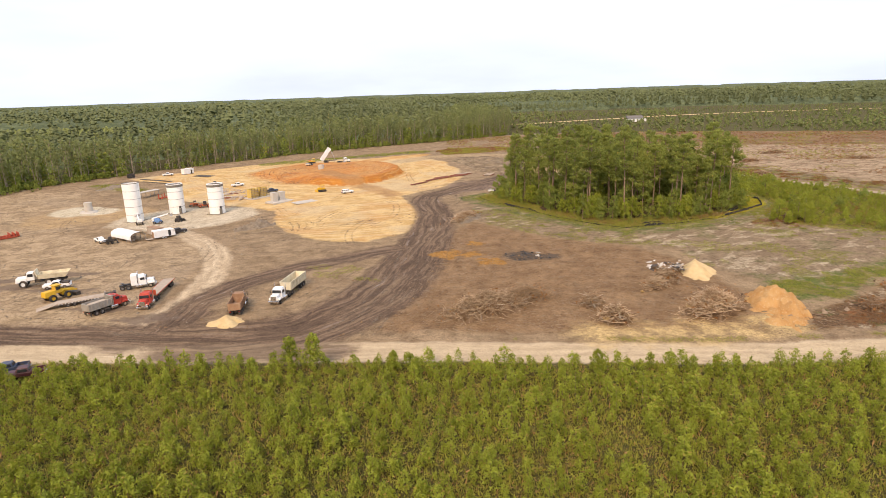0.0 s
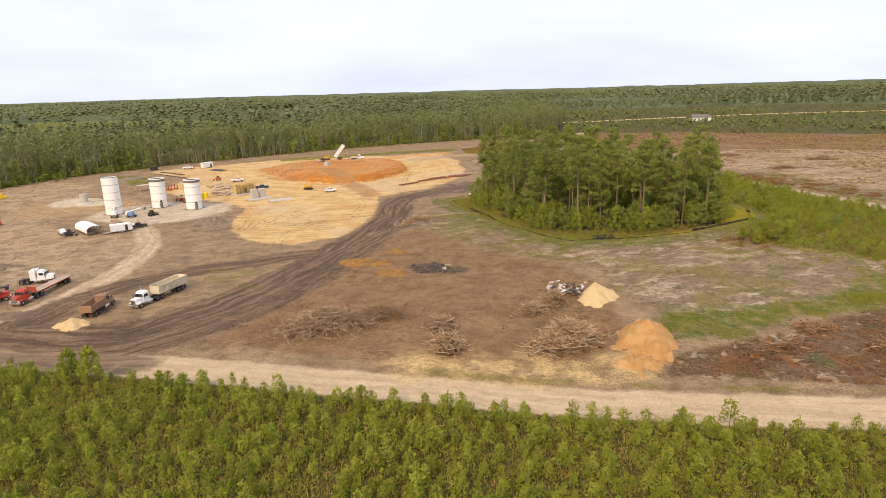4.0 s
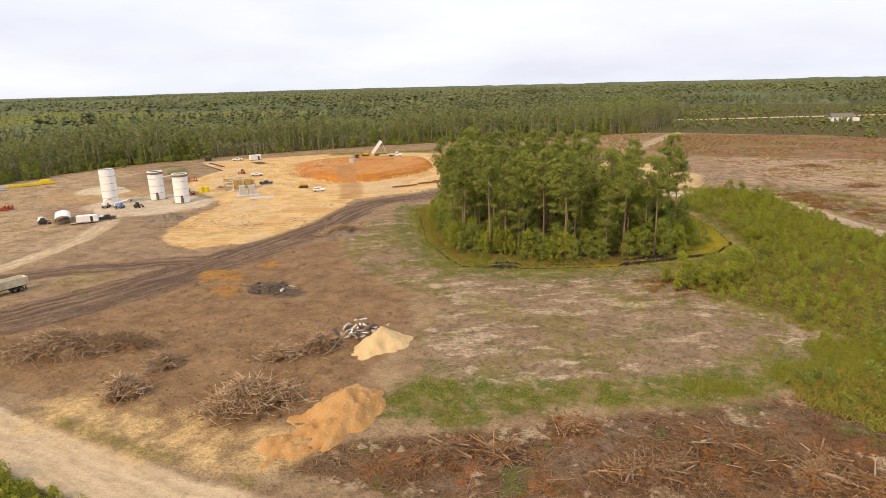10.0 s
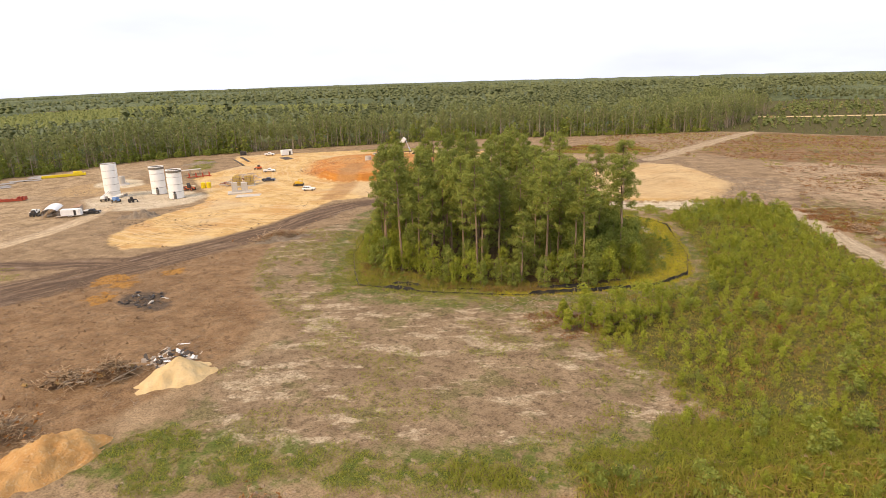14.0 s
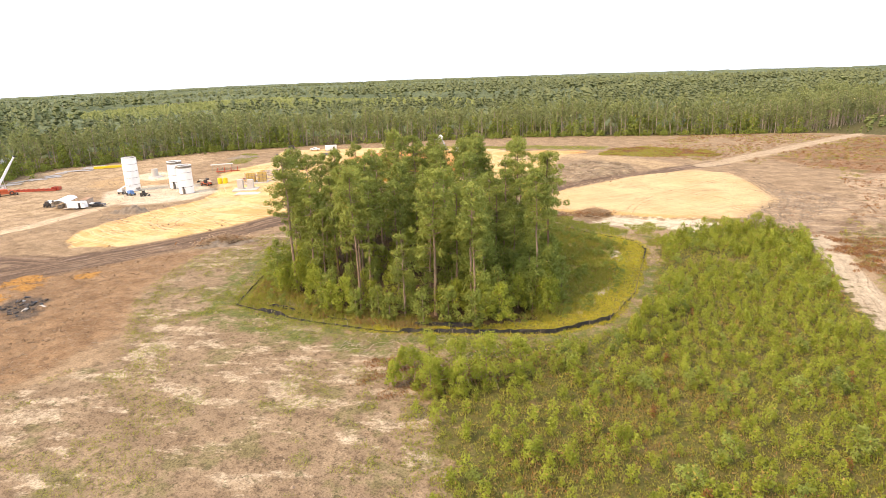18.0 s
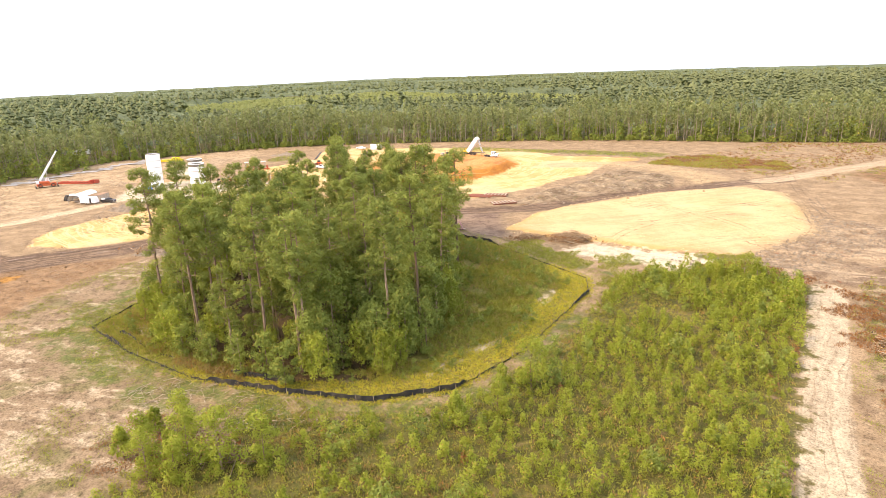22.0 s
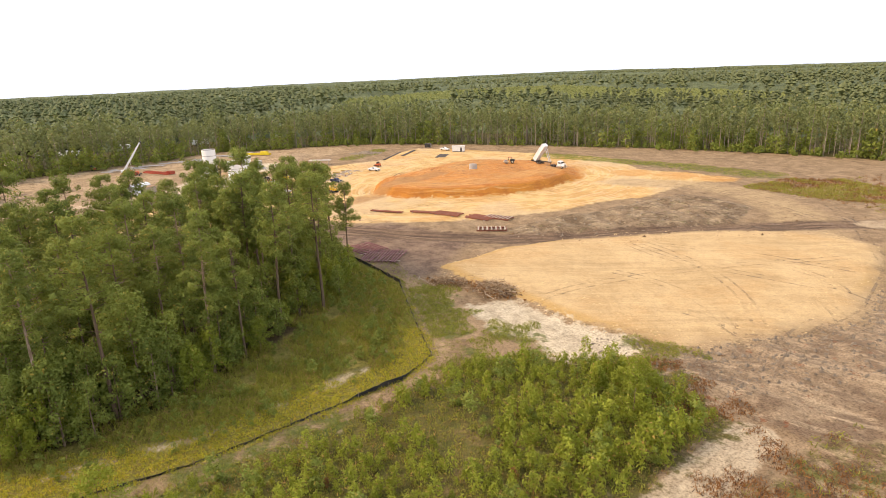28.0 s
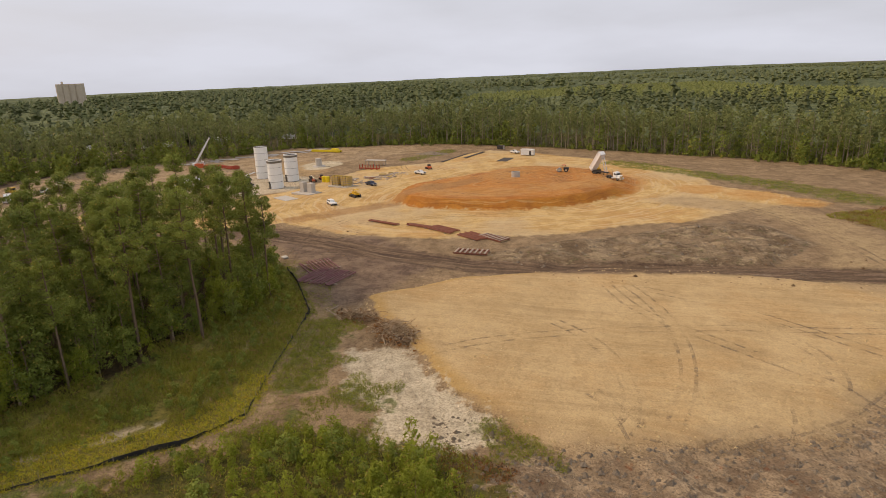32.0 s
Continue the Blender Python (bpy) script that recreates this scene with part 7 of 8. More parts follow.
def dump_trailer(paint, label, x, y, turn, lift=0.0, load=None):
    t = thing("dump_trailer", label, "trailer", "trailers on the site")
    simple("frame", t, "darksteel", [((-0.2, 0.45, 1.1), (8.0, 0.16, 0.3)), ((-0.2, -0.45, 1.1), (8.0, 0.16, 0.3)), ((3.4, 0, 1.2), (0.9, 1.6, 0.25))], 0.0)
    hinge = Matrix.Translation((-4.0, 0, 1.3)) @ Matrix.Rotation(radians(-lift), 4, "Y") @ Matrix.Translation((4.0, 0, -1.3))
    bm = bmesh.new()
    tub(bm, -4.2, 4.0, 2.3, 1.3, 3.0, 0.06, 0.09, 0.25, hinge)
    body = part("tub", bm, paint, t)
    for k in range(9):
        for s in (-1, 1):
            bm = bmesh.new()
            box(bm, (-3.7 + 0.9 * k, 1.22 * s, 2.15), (0.10, 0.10, 1.65), 0, (1, 1), 0, hinge)
            part("rib", bm, paint, body)
    for s in (-1, 1):
        bm = bmesh.new()
        box(bm, (-0.1, 1.24 * s, 3.02), (8.2, 0.16, 0.12), 0, (1, 1), 0, hinge)
        part("top_rail", bm, paint, body)
    bm = bmesh.new()
    box(bm, (-4.42, 0, 2.15), (0.1, 2.4, 1.75), 0, (1, 1), 0, hinge)
    part("tail_gate", bm, paint, body)
    if load:
        bm = bmesh.new()
        box(bm, (0, 0, 2.2), (7.6, 2.1, 1.0), 0.15)
        part("load", bm, load, body)
    if lift:
        for s in (-0.5, 0.5):
            bm = bmesh.new()
            tube(bm, (3.0, s, 1.2), hinge @ Vector((3.7, s, 1.6)), 0.14, 0.09, sides=10)
            part("hoist_ram", bm, "chrome", t)
    drive_axles(t, (-2.9, -1.65))
    simple("landing_leg", t, "darksteel", [((2.6, 0.8, 0.65), (0.14, 0.14, 0.9)), ((2.6, -0.8, 0.65), (0.14, 0.14, 0.9))], 0.0)
    simple("mud_flap", t, "rubber", [((-3.8, 0.86, 0.6), (0.05, 0.6, 0.7)), ((-3.8, -0.86, 0.6), (0.05, 0.6, 0.7))], 0.0)
    return at(t, x, y, turn)


def dump_truck(paint, body_paint, label, x, y, turn, load=None):
    t = thing("dump_truck", label, "truck", "trucks on the site")
    cab_parts(t, paint, False)
    simple("frame", t, "darksteel", [((-1.2, 0.42, 0.85), (7.6, 0.14, 0.3)), ((-1.2, -0.42, 0.85), (7.6, 0.14, 0.3))], 0.0)
    bm = bmesh.new()
    tub(bm, -4.9, 0.0, 2.4, 1.25, 2.65, 0.04, 0.1, 0.12)
    body = part("dump_body", bm, body_paint, t)
    for k in range(6):
        for s in (-1, 1):
            simple("rib", body, body_paint, [((-4.5 + 0.85 * k, 1.27 * s, 1.95), (0.12, 0.12, 1.35))], 0.0)
    simple("cab_shield", body, body_paint, [((0.45, 0, 2.95), (1.1, 2.2, 0.1)), ((-0.05, 0, 2.8), (0.1, 2.3, 0.5))])
    simple("tail_gate", body, body_paint, [((-5.08, 0, 1.95), (0.12, 2.4, 1.4))])
    if load:
        simple("load", body, load, [((-2.4, 0, 2.0), (4.3, 2.1, 0.9), (0.8, 0.7))], 0.1)
    for s in (-1, 1):
        simple("tail_light", t, "red_lens", [((-5.05, 0.9 * s, 0.95), (0.06, 0.3, 0.14))])
        simple("mud_flap", t, "rubber", [((-4.75, 0.86 * s, 0.55), (0.05, 0.6, 0.7))], 0.0)
    drive_axles(t, (-2.35, -3.6))
    return at(t, x, y, turn)


def flatbed(label, x, y, turn):
    t = thing("flatbed_trailer", label, "trailer", "trailers on the site")
    simple("frame", t, "darksteel", [((0, 0.5, 1.05), (12.0, 0.16, 0.45)), ((0, -0.5, 1.05), (12.0, 0.16, 0.45))], 0.0)
    for k in range(8):
        simple("deck_plank", t, "plank", [((0, -1.06 + 0.302 * k, 1.36), (12.2, 0.28, 0.08))], 0.0)
    simple("side_rail", t, "redsteel", [((0, 1.25, 1.34), (12.2, 0.08, 0.16)), ((0, -1.25, 1.34), (12.2, 0.08, 0.16))], 0.0)
    simple("headboard", t, "redsteel", [((6.1, 0, 2.0), (0.1, 2.4, 1.2))])
    drive_axles(t, (-4.9, -3.65))
    simple("landing_leg", t, "darksteel", [((3.6, 0.8, 0.55), (0.14, 0.14, 1.1)), ((3.6, -0.8, 0.55), (0.14, 0.14, 1.1))], 0.0)
    return at(t, x, y, turn)


def lowboy(label, x, y, turn):
    """A low tilt-deck trailer whose tail rests on the ground."""
    t = thing("lowboy_trailer", label, "trailer", "trailers on the site")
    bm = bmesh.new()
    box(bm, (1.5, 0, 0.95), (9.0, 2.5, 0.18))
    part("deck", bm, "plank", t)
    m = Matrix.Translation((-3.0, 0, 0.95)) @ Matrix.Rotation(radians(-13), 4, "Y")
    bm = bmesh.new()
    box(bm, (-2.0, 0, 0), (4.0, 2.5, 0.16), 0, (1, 1), 0, m)
    part("beaver_tail", bm, "plank", t)
    for k in range(15):
        for s in (-1, 1):
            bm = bmesh.new()
            box(bm, (5.6 - 0.6 * k, 1.28 * s, 0.84), (0.22, 0.06, 0.16))
            part("side_marker", bm, "white", t, "white reflector block")
    for s in (-1, 1):
        simple("side_beam", t, "darksteel", [((1.5, 1.2 * s, 0.72), (9.0, 0.12, 0.35))], 0.0)
    simple("gooseneck", t, "darksteel", [((6.8, 0, 1.15), (2.2, 0.9, 0.3)), ((7.7, 0, 1.0), (0.5, 1.6, 0.9))])
    drive_axles(t, (-1.2, 0.0))
    return at(t, x, y, turn)


def articulated_hauler(x, y, turn):
    t = thing("articulated_hauler", "white and cream articulated dump hauler with a long body", "hauler")
    simple("hood", t, "white", [((3.6, 0, 1.75), (2.4, 2.2, 1.2), (0.9, 0.85), -0.1)], 0.12)
    simple("cab", t, "white", [((1.6, 0, 2.45), (1.7, 1.9, 1.9), (0.85, 0.9))], 0.10)
    simple("cab_window", t, "glass", [((2.42, 0, 2.75), (0.1, 1.55, 0.8)), ((1.6, 0.93, 2.75), (1.1, 0.08, 0.7)), ((1.6, -0.93, 2.75), (1.1, 0.08, 0.7))])
    simple("hitch", t, "darksteel", [((0.0, 0, 1.1), (2.0, 0.9, 0.6))])
    simple("frame", t, "darksteel", [((-3.0, 0.5, 1.1), (5.5, 0.25, 0.4)), ((-3.0, -0.5, 1.1), (5.5, 0.25, 0.4))], 0.0)
    simple("headboard", t, "cream", [((0.1, 0, 3.0), (0.2, 2.6, 1.6), (1, 1), 0.4)])
    bm = bmesh.new()
    tub(bm, -5.6, -0.1, 2.7, 1.7, 2.9, 0.25, 0.12, 0.9)
    part("dump_body", bm, "cream", t)
    for x_, w in ((3.2, 0.7), (-2.1, 0.65), (-3.9, 0.65)):
        for s in (-1, 1):
            wheel(t, x_, 1.2 * s, 0.85, w, "white")
    return at(t, x, y, turn)


def wheel_loader(x, y, turn, paint="yellow"):
    t = thing("wheel_loader", "yellow wheel loader with raised arms parked on the yard", "loader")
    simple("engine_hood", t, paint, [((-1.9, 0, 1.75), (2.5, 1.7, 1.2), (0.9, 0.85))], 0.1)
    simple("cab", t, paint, [((-0.1, 0, 2.3), (1.3, 1.5, 1.5), (0.9, 0.9))], 0.05)
    simple("cab_roof", t, paint, [((-0.1, 0, 3.25), (1.6, 1.7, 0.16))])
    simple("cab_window", t, "glass", [((0.58, 0, 2.6), (0.06, 1.3, 0.8)), ((-0.1, 0.74, 2.6), (1.0, 0.06, 0.7)), ((-0.1, -0.74, 2.6), (1.0, 0.06, 0.7))])
    simple("front_frame", t, paint, [((1.5, 0, 1.3), (1.6, 1.0, 0.9))], 0.05)
    for s in (-1, 1):
        bm = bmesh.new()
        box(bm, (0, 0, 0), (2.9, 0.2, 0.4), 0.02, (1, 1), 0, Matrix.Translation((2.5, 0.6 * s, 1.55)) @ Matrix.Rotation(radians(14), 4, "Y"))
        part("lift_arm", bm, paint, t)
    bm = bmesh.new()
    tub(bm, 0, 1.2, 2.6, -0.5, 0.5, 0.0, 0.08, 0.0, Matrix.Translation((3.7, 0, 0.75)) @ Matrix.Rotation(radians(90), 4, "Y"))
    part("bucket", bm, "darksteel", t)
    for x_ in (1.6, -1.7):
        for s in (-1, 1):
            wheel(t, x_, 1.05 * s, 0.78, 0.6, paint)
    return at(t, x, y, turn)


def crawler_tracks(t, length, gauge, r, w):
    for s in (-1, 1):
        bm = bmesh.new()
        prof = [(length / 2 * math.cos(a) * 0 + (length / 2 - r) * (1 if math.cos(a) > 0 else -1) + r * math.cos(a), r + r * math.sin(a)) for a in np.linspace(-math.pi / 2, 1.5 * math.pi, 20, endpoint=False)]
        loops = [[bm.verts.new((x, gauge / 2 * s + o, z)) for x, z in prof] for o in (-w / 2, w / 2)]
        for i in range(20):
            j = (i + 1) % 20
            bm.faces.new((loops[0][i], loops[0][j], loops[1][j], loops[1][i]))
        bm.faces.new(loops[0][::-1])
        bm.faces.new(loops[1])
        part("crawler_track", bm, "darksteel", t)


def bulldozer(x, y, turn, label):
    t = thing("bulldozer", label, "bulldozer", "bulldozers")
    crawler_tracks(t, 3.4, 2.0, 0.5, 0.55)
    simple("engine_hood", t, "yellow", [((0.9, 0, 1.45), (1.9, 1.1, 0.95), (0.95, 0.85))], 0.06)
    simple("seat_deck", t, "yellow", [((-0.7, 0, 1.25), (1.5, 1.5, 0.7))], 0.05)
    simple("canopy", t, "yellow", [((-0.6, 0, 2.85), (1.7, 1.6, 0.12))])
    for px_ in (-1.3, 0.1):
        for s in (-1, 1):
            simple("canopy_post", t, "yellow", [((px_, 0.7 * s, 2.1), (0.1, 0.1, 1.5))], 0.0)
    simple("blade", t, "yellow", [((2.45, 0, 0.6), (0.2, 3.0, 1.1), (0.6, 1), -0.1)], 0.03)
    simple("push_arm", t, "darksteel", [((1.4, 1.35, 0.5), (2.0, 0.16, 0.2)), ((1.4, -1.35, 0.5), (2.0, 0.16, 0.2))], 0.0)
    bm = bmesh.new()
    tube(bm, (1.2, 0.3, 1.9), (1.2, 0.3, 2.6), 0.07, sides=8)
    part("exhaust", bm, "darksteel", t)
    return at(t, x, y, turn)


def roller(x, y, turn):
    t = thing("soil_roller", "red and white drum roller on the orange pad", "roller")
    bm = bmesh.new()
    tube(bm, (1.5, -1.0, 0.75), (1.5, 1.0, 0.75), 0.75, sides=20)
    part("drum", bm, "steel", t)
    simple("drum_frame", t, "cream", [((1.5, 1.12, 0.8), (2.0, 0.14, 0.4)), ((1.5, -1.12, 0.8), (2.0, 0.14, 0.4)), ((2.5, 0, 0.8), (0.2, 2.3, 0.4))])
    simple("engine_deck", t, "darksteel", [((-1.2, 0, 1.3), (2.0, 1.5, 0.9))], 0.08)
    simple("canopy", t, "orange_red", [((-0.2, 0, 2.7), (1.6, 1.6, 0.12))])
    for s in (-1, 1):
        simple("canopy_post", t, "darksteel", [((-0.8, 0.7 * s, 2.0), (0.09, 0.09, 1.4)), ((0.4, 0.7 * s, 2.0), (0.09, 0.09, 1.4))], 0.0)
        wheel(t, -1.2, 0.85 * s, 0.75, 0.5, "cream")
    return at(t, x, y, turn)


def boom_lift(x, y, turn, paint, label):
    t = thing("boom_lift", label, "boom lift", "lifting machines")
    simple("chassis", t, paint, [((0, 0, 0.75), (2.6, 1.7, 0.5))], 0.06)
    simple("turntable", t, paint, [((-0.3, 0, 1.45), (2.4, 1.8, 0.9), (0.9, 0.9))], 0.08)
    simple("counterweight", t, "white", [((-1.4, 0, 1.6), (0.7, 1.8, 1.0))], 0.08)
    bm = bmesh.new()
    box(bm, (2.2, 0, 0), (5.2, 0.34, 0.4), 0.02, (1, 1), 0, Matrix.Translation((-1.0, 0.2, 2.1)) @ Matrix.Rotation(radians(-14), 4, "Y"))
    part("boom", bm, "white", t)
    simple("basket", t, "steel", [((4.6, 0.2, 2.5), (0.9, 1.8, 0.1)), ((4.6, 1.05, 3.0), (0.9, 0.06, 0.06)), ((4.6, -0.65, 3.0), (0.9, 0.06, 0.06)), ((5.0, 0.2, 3.0), (0.06, 1.8, 0.9))], 0.0)
    for x_ in (1.0, -1.0):
        for s in (-1, 1):
            wheel(t, x_, 0.95 * s, 0.5, 0.36)
    return at(t, x, y, turn)


def telehandler(x, y, turn, paint, label):
    t = thing("telehandler", label, "telehandler", "lifting machines")
    simple("chassis", t, paint, [((0, 0, 0.95), (4.6, 1.3, 0.6))], 0.06)
    simple("cab", t, "darksteel", [((-0.2, 0.65, 1.85), (1.4, 0.9, 1.4), (0.85, 0.9))], 0.04)
    bm = bmesh.new()
    box(bm, (2.8, 0, 0), (6.6, 0.42, 0.5), 0.03, (1, 1), 0, Matrix.Translation((-2.2, -0.25, 1.85)) @ Matrix.Rotation(radians(-3), 4, "Y"))
    part("boom", bm, "cream", t)
    simple("fork_carriage", t, "darksteel", [((4.6, -0.25, 1.5), (0.14, 1.4, 0.8)), ((5.2, 0.1, 1.15), (1.2, 0.12, 0.06)), ((5.2, -0.6, 1.15), (1.2, 0.12, 0.06))], 0.0)
    for x_ in (1.6, -1.6):
        for s in (-1, 1):
            wheel(t, x_, 1.0 * s, 0.65, 0.42, paint)
    return at(t, x, y, turn)


def mobile_crane(x, y, turn, rise):
    t = thing("mobile_crane", "red rough-terrain crane with its white boom raised", "crane")
    simple("carrier", t, "orange_red", [((0, 0, 1.2), (7.5, 2.6, 0.9)), ((2.9, 0, 1.75), (1.4, 2.5, 0.5))], 0.08)
    simple("slew_deck", t, "orange_red", [((-0.8, 0, 2.2), (4.0, 2.5, 0.9))], 0.08)
    simple("cab", t, "white", [((0.6, 1.2, 2.8), (1.8, 1.0, 1.6), (0.8, 0.9))], 0.06)
    simple("cab_window", t, "glass", [((1.45, 1.2, 3.0), (0.12, 0.8, 0.9))])
    simple("counterweight", t, "white", [((-3.2, 0, 2.4), (1.2, 2.6, 1.2))], 0.1)
    m = Matrix.Translation((-2.0, 0, 2.9)) @ Matrix.Rotation(radians(-rise), 4, "Y")
    for nm, x0, x1, s in (("boom_base", 0, 9.5, 0.85), ("boom_stage", 9.5, 12.5, 0.68), ("boom_tip", 12.5, 15.0, 0.55)):
        bm = bmesh.new()
        box(bm, ((x0 + x1) / 2, 0, 0.3), (x1 - x0, s, s), 0.03, (1, 1), 0, m)
        part(nm, bm, "white", t)
    bm = bmesh.new()
    box(bm, (15.1, 0, 0.2), (0.5, 0.7, 0.9), 0.05, (1, 1), 0, m)
    part("boom_head", bm, "black", t)
    bm = bmesh.new()
    tube(bm, (0.6, 0, 2.4), m @ Vector((5.0, 0, 0)), 0.18, 0.12, sides=10)
    part("lift_ram", bm, "chrome", t)
    for x_ in (2.4, -2.4):
        for s in (-1, 1):
            wheel(t, x_, 1.15 * s, 0.85, 0.6, "orange_red")
    for x_ in (4.1, -4.1):
        simple("outrigger", t, "darksteel", [((x_, 0, 0.7), (0.4, 4.8, 0.3)), ((x_, 2.3, 0.35), (0.5, 0.5, 0.7)), ((x_, -2.3, 0.35), (0.5, 0.5, 0.7))])
    return at(t, x, y, turn)


def box_trailer(x, y, turn):
    t = thing("cargo_trailer", "white enclosed cargo trailer with its side door open", "trailer")
    simple("box_body", t, "white", [((0, 0, 1.65), (6.0, 2.4, 2.2))], 0.06)
    simple("nose", t, "white", [((3.25, 0, 1.55), (0.6, 2.3, 1.9), (0.5, 0.9))], 0.06)
    # open doorway is a flat black panel: the unlit inside put into its colour
    simple("doorway", t, "black", [((1.7, -1.21, 1.55), (0.8, 0.04, 1.8))], 0.0)
    simple("rear_doorway", t, "rustbody", [((-3.01, 0, 1.5), (0.04, 1.9, 1.8))], 0.0)
    simple("ramp", t, "plank", [((-4.1, 0, 0.3), (2.1, 2.0, 0.08))], 0.0)
    simple("tongue", t, "darksteel", [((4.1, 0, 0.6), (1.3, 0.3, 0.14))])
    for x_ in (-0.5, 0.4):
        for s in (-1, 1):
            wheel(t, x_, 1.12 * s, 0.36, 0.24, "white")
    return at(t, x, y, turn)


def skid_steer(x, y, turn, paint, label):
    t = thing("skid_steer", label, "loader", "small loaders")
    simple("body", t, paint, [((-0.3, 0, 0.95), (2.0, 1.1, 0.9))], 0.06)
    simple("cage", t, "darksteel", [((0.0, 0, 1.75), (1.2, 1.1, 0.9), (0.85, 0.95))], 0.04)
    simple("arm", t, paint, [((0.6, 0.72, 1.0), (2.4, 0.16, 0.25)), ((0.6, -0.72, 1.0), (2.4, 0.16, 0.25))], 0.02)
    simple("bucket", t, "darksteel", [((1.95, 0, 0.4), (0.6, 1.7, 0.6), (0.4, 1))], 0.03)
    for x_ in (0.5, -0.75):
        for s in (-1, 1):
            wheel(t, x_, 0.75 * s, 0.42, 0.3, paint)
    return at(t, x, y, turn)


# the truck yard
road_tractor("white", "white road tractor coupled to a cream dump trailer", -34.0, 121.6, -100, False)
dump_trailer("cream", "cream end-dump trailer with an open ribbed tub", -32.8, 127.7, -100)
dump_truck("rustbody", "rustbody", "rusty brown dump truck seen beside a sand heap", -41.5, 117.6, 98, None)
dump_truck("red", "greybody", "red dump truck with a worn grey ribbed body", -68.8, 119.8, 62, "plank")
road_tractor("red", "red road tractor coupled to a plank flatbed", -61.8, 121.8, -84, False)
flatbed("long empty flatbed trailer with a grey plank deck", -62.7, 129.6, -84)
road_tractor("white", "white sleeper road tractor parked alone on the yard", -70.0, 134.5, 22, True)
lowboy("low tilt-deck trailer with white markers, its tail on the ground", -78.2, 123.4, 31)
articulated_hauler(-96.0, 140.2, 200)
pickup("white", "white utility pickup with dark racks on its bed", -89.8, 136.6, 195, "mat")
wheel_loader(-84.4, 128.0, 62)
# the next two are a sedan and another car; the pickup model stands in
pickup("navy", "dark blue sedan, given a pickup's shape, parked at the edge of the sapling field", -69.5, 90.0, 200)
pickup("maroon", "dark maroon car, given a pickup's shape, parked at the edge of the sapling field", -65.8, 88.2, 200)

# the tank yard
pickup("white", "white crew pickup parked beside the carport", -107.0, 187.5, -42)
pickup("black", "black pickup with a white cap beside the cargo trailer", -87.0, 197.5, 40, "white")
box_trailer(-89.0, 191.2, 42)
skid_steer(-102.8, 185.3, 30, "darksteel", "small dark loader parked beside the carport")
boom_lift(-101.0, 214.5, 15, "blue", "blue and white boom lift standing by the tall tank")
skid_steer(-94.5, 217.0, 60, "darksteel", "small dark forklift by the tanks")
boom_lift(-107.0, 213.5, 120, "greybody", "grey scissor lift by the tall tank")
telehandler(-95.0, 243.5, 200, "orange_red", "orange telehandler with a long cream boom")
skid_steer(-100.0, 246.5, 200, "orange_red", "small orange loader beside the tanks")
pickup("navy", "dark pickup parked beside the formwork", -74.8, 269.2, 35)
pickup("white", "white pickup parked on the graded sand", -95.8, 288.8, 40)
pickup("white", "white pickup parked beside the white shed", -150.0, 338.5, 30)
skid_steer(-108.0, 293.0, 210, "orange_red", "small orange loader on the graded sand")
bulldozer(-51.8, 265.0, 215, "small yellow bulldozer on the tan sand")
suv(-39.6, 258.0, 28)
mobile_crane(-146.5, 181.0, 90, 56)
telehandler(-170.0, 160.0, 210, "orange_red", "orange telehandler at the edge of the yard")

# the orange pad
road_tractor("white", "white road tractor on the orange pad", -56.1, 359.5, 22, False)
dump_trailer("white", "white end-dump trailer with its tub raised high", -63.5, 356.6, 22, 52)
bulldozer(-74.0, 358.0, 190, "yellow bulldozer spreading soil on the orange pad")
roller(-73.0, 344.5, 250)

# edge of the grove
t = thing("supply_bundle", "white and black bundles lying at the end of the silt fence", "bundle")
simple("white_bundle", t, "white", [((0, 0, 0.35), (2.4, 1.0, 0.5))], 0.1)
simple("black_bundle", t, "black", [((2.2, -1.2, 0.3), (2.6, 1.1, 0.5))], 0.1)
simple("sack_row", t, "concrete", [((2.0, 2.6, 0.3), (1.8, 1.4, 0.4))], 0.15)
at(t, 20.5, 250.5, 30)


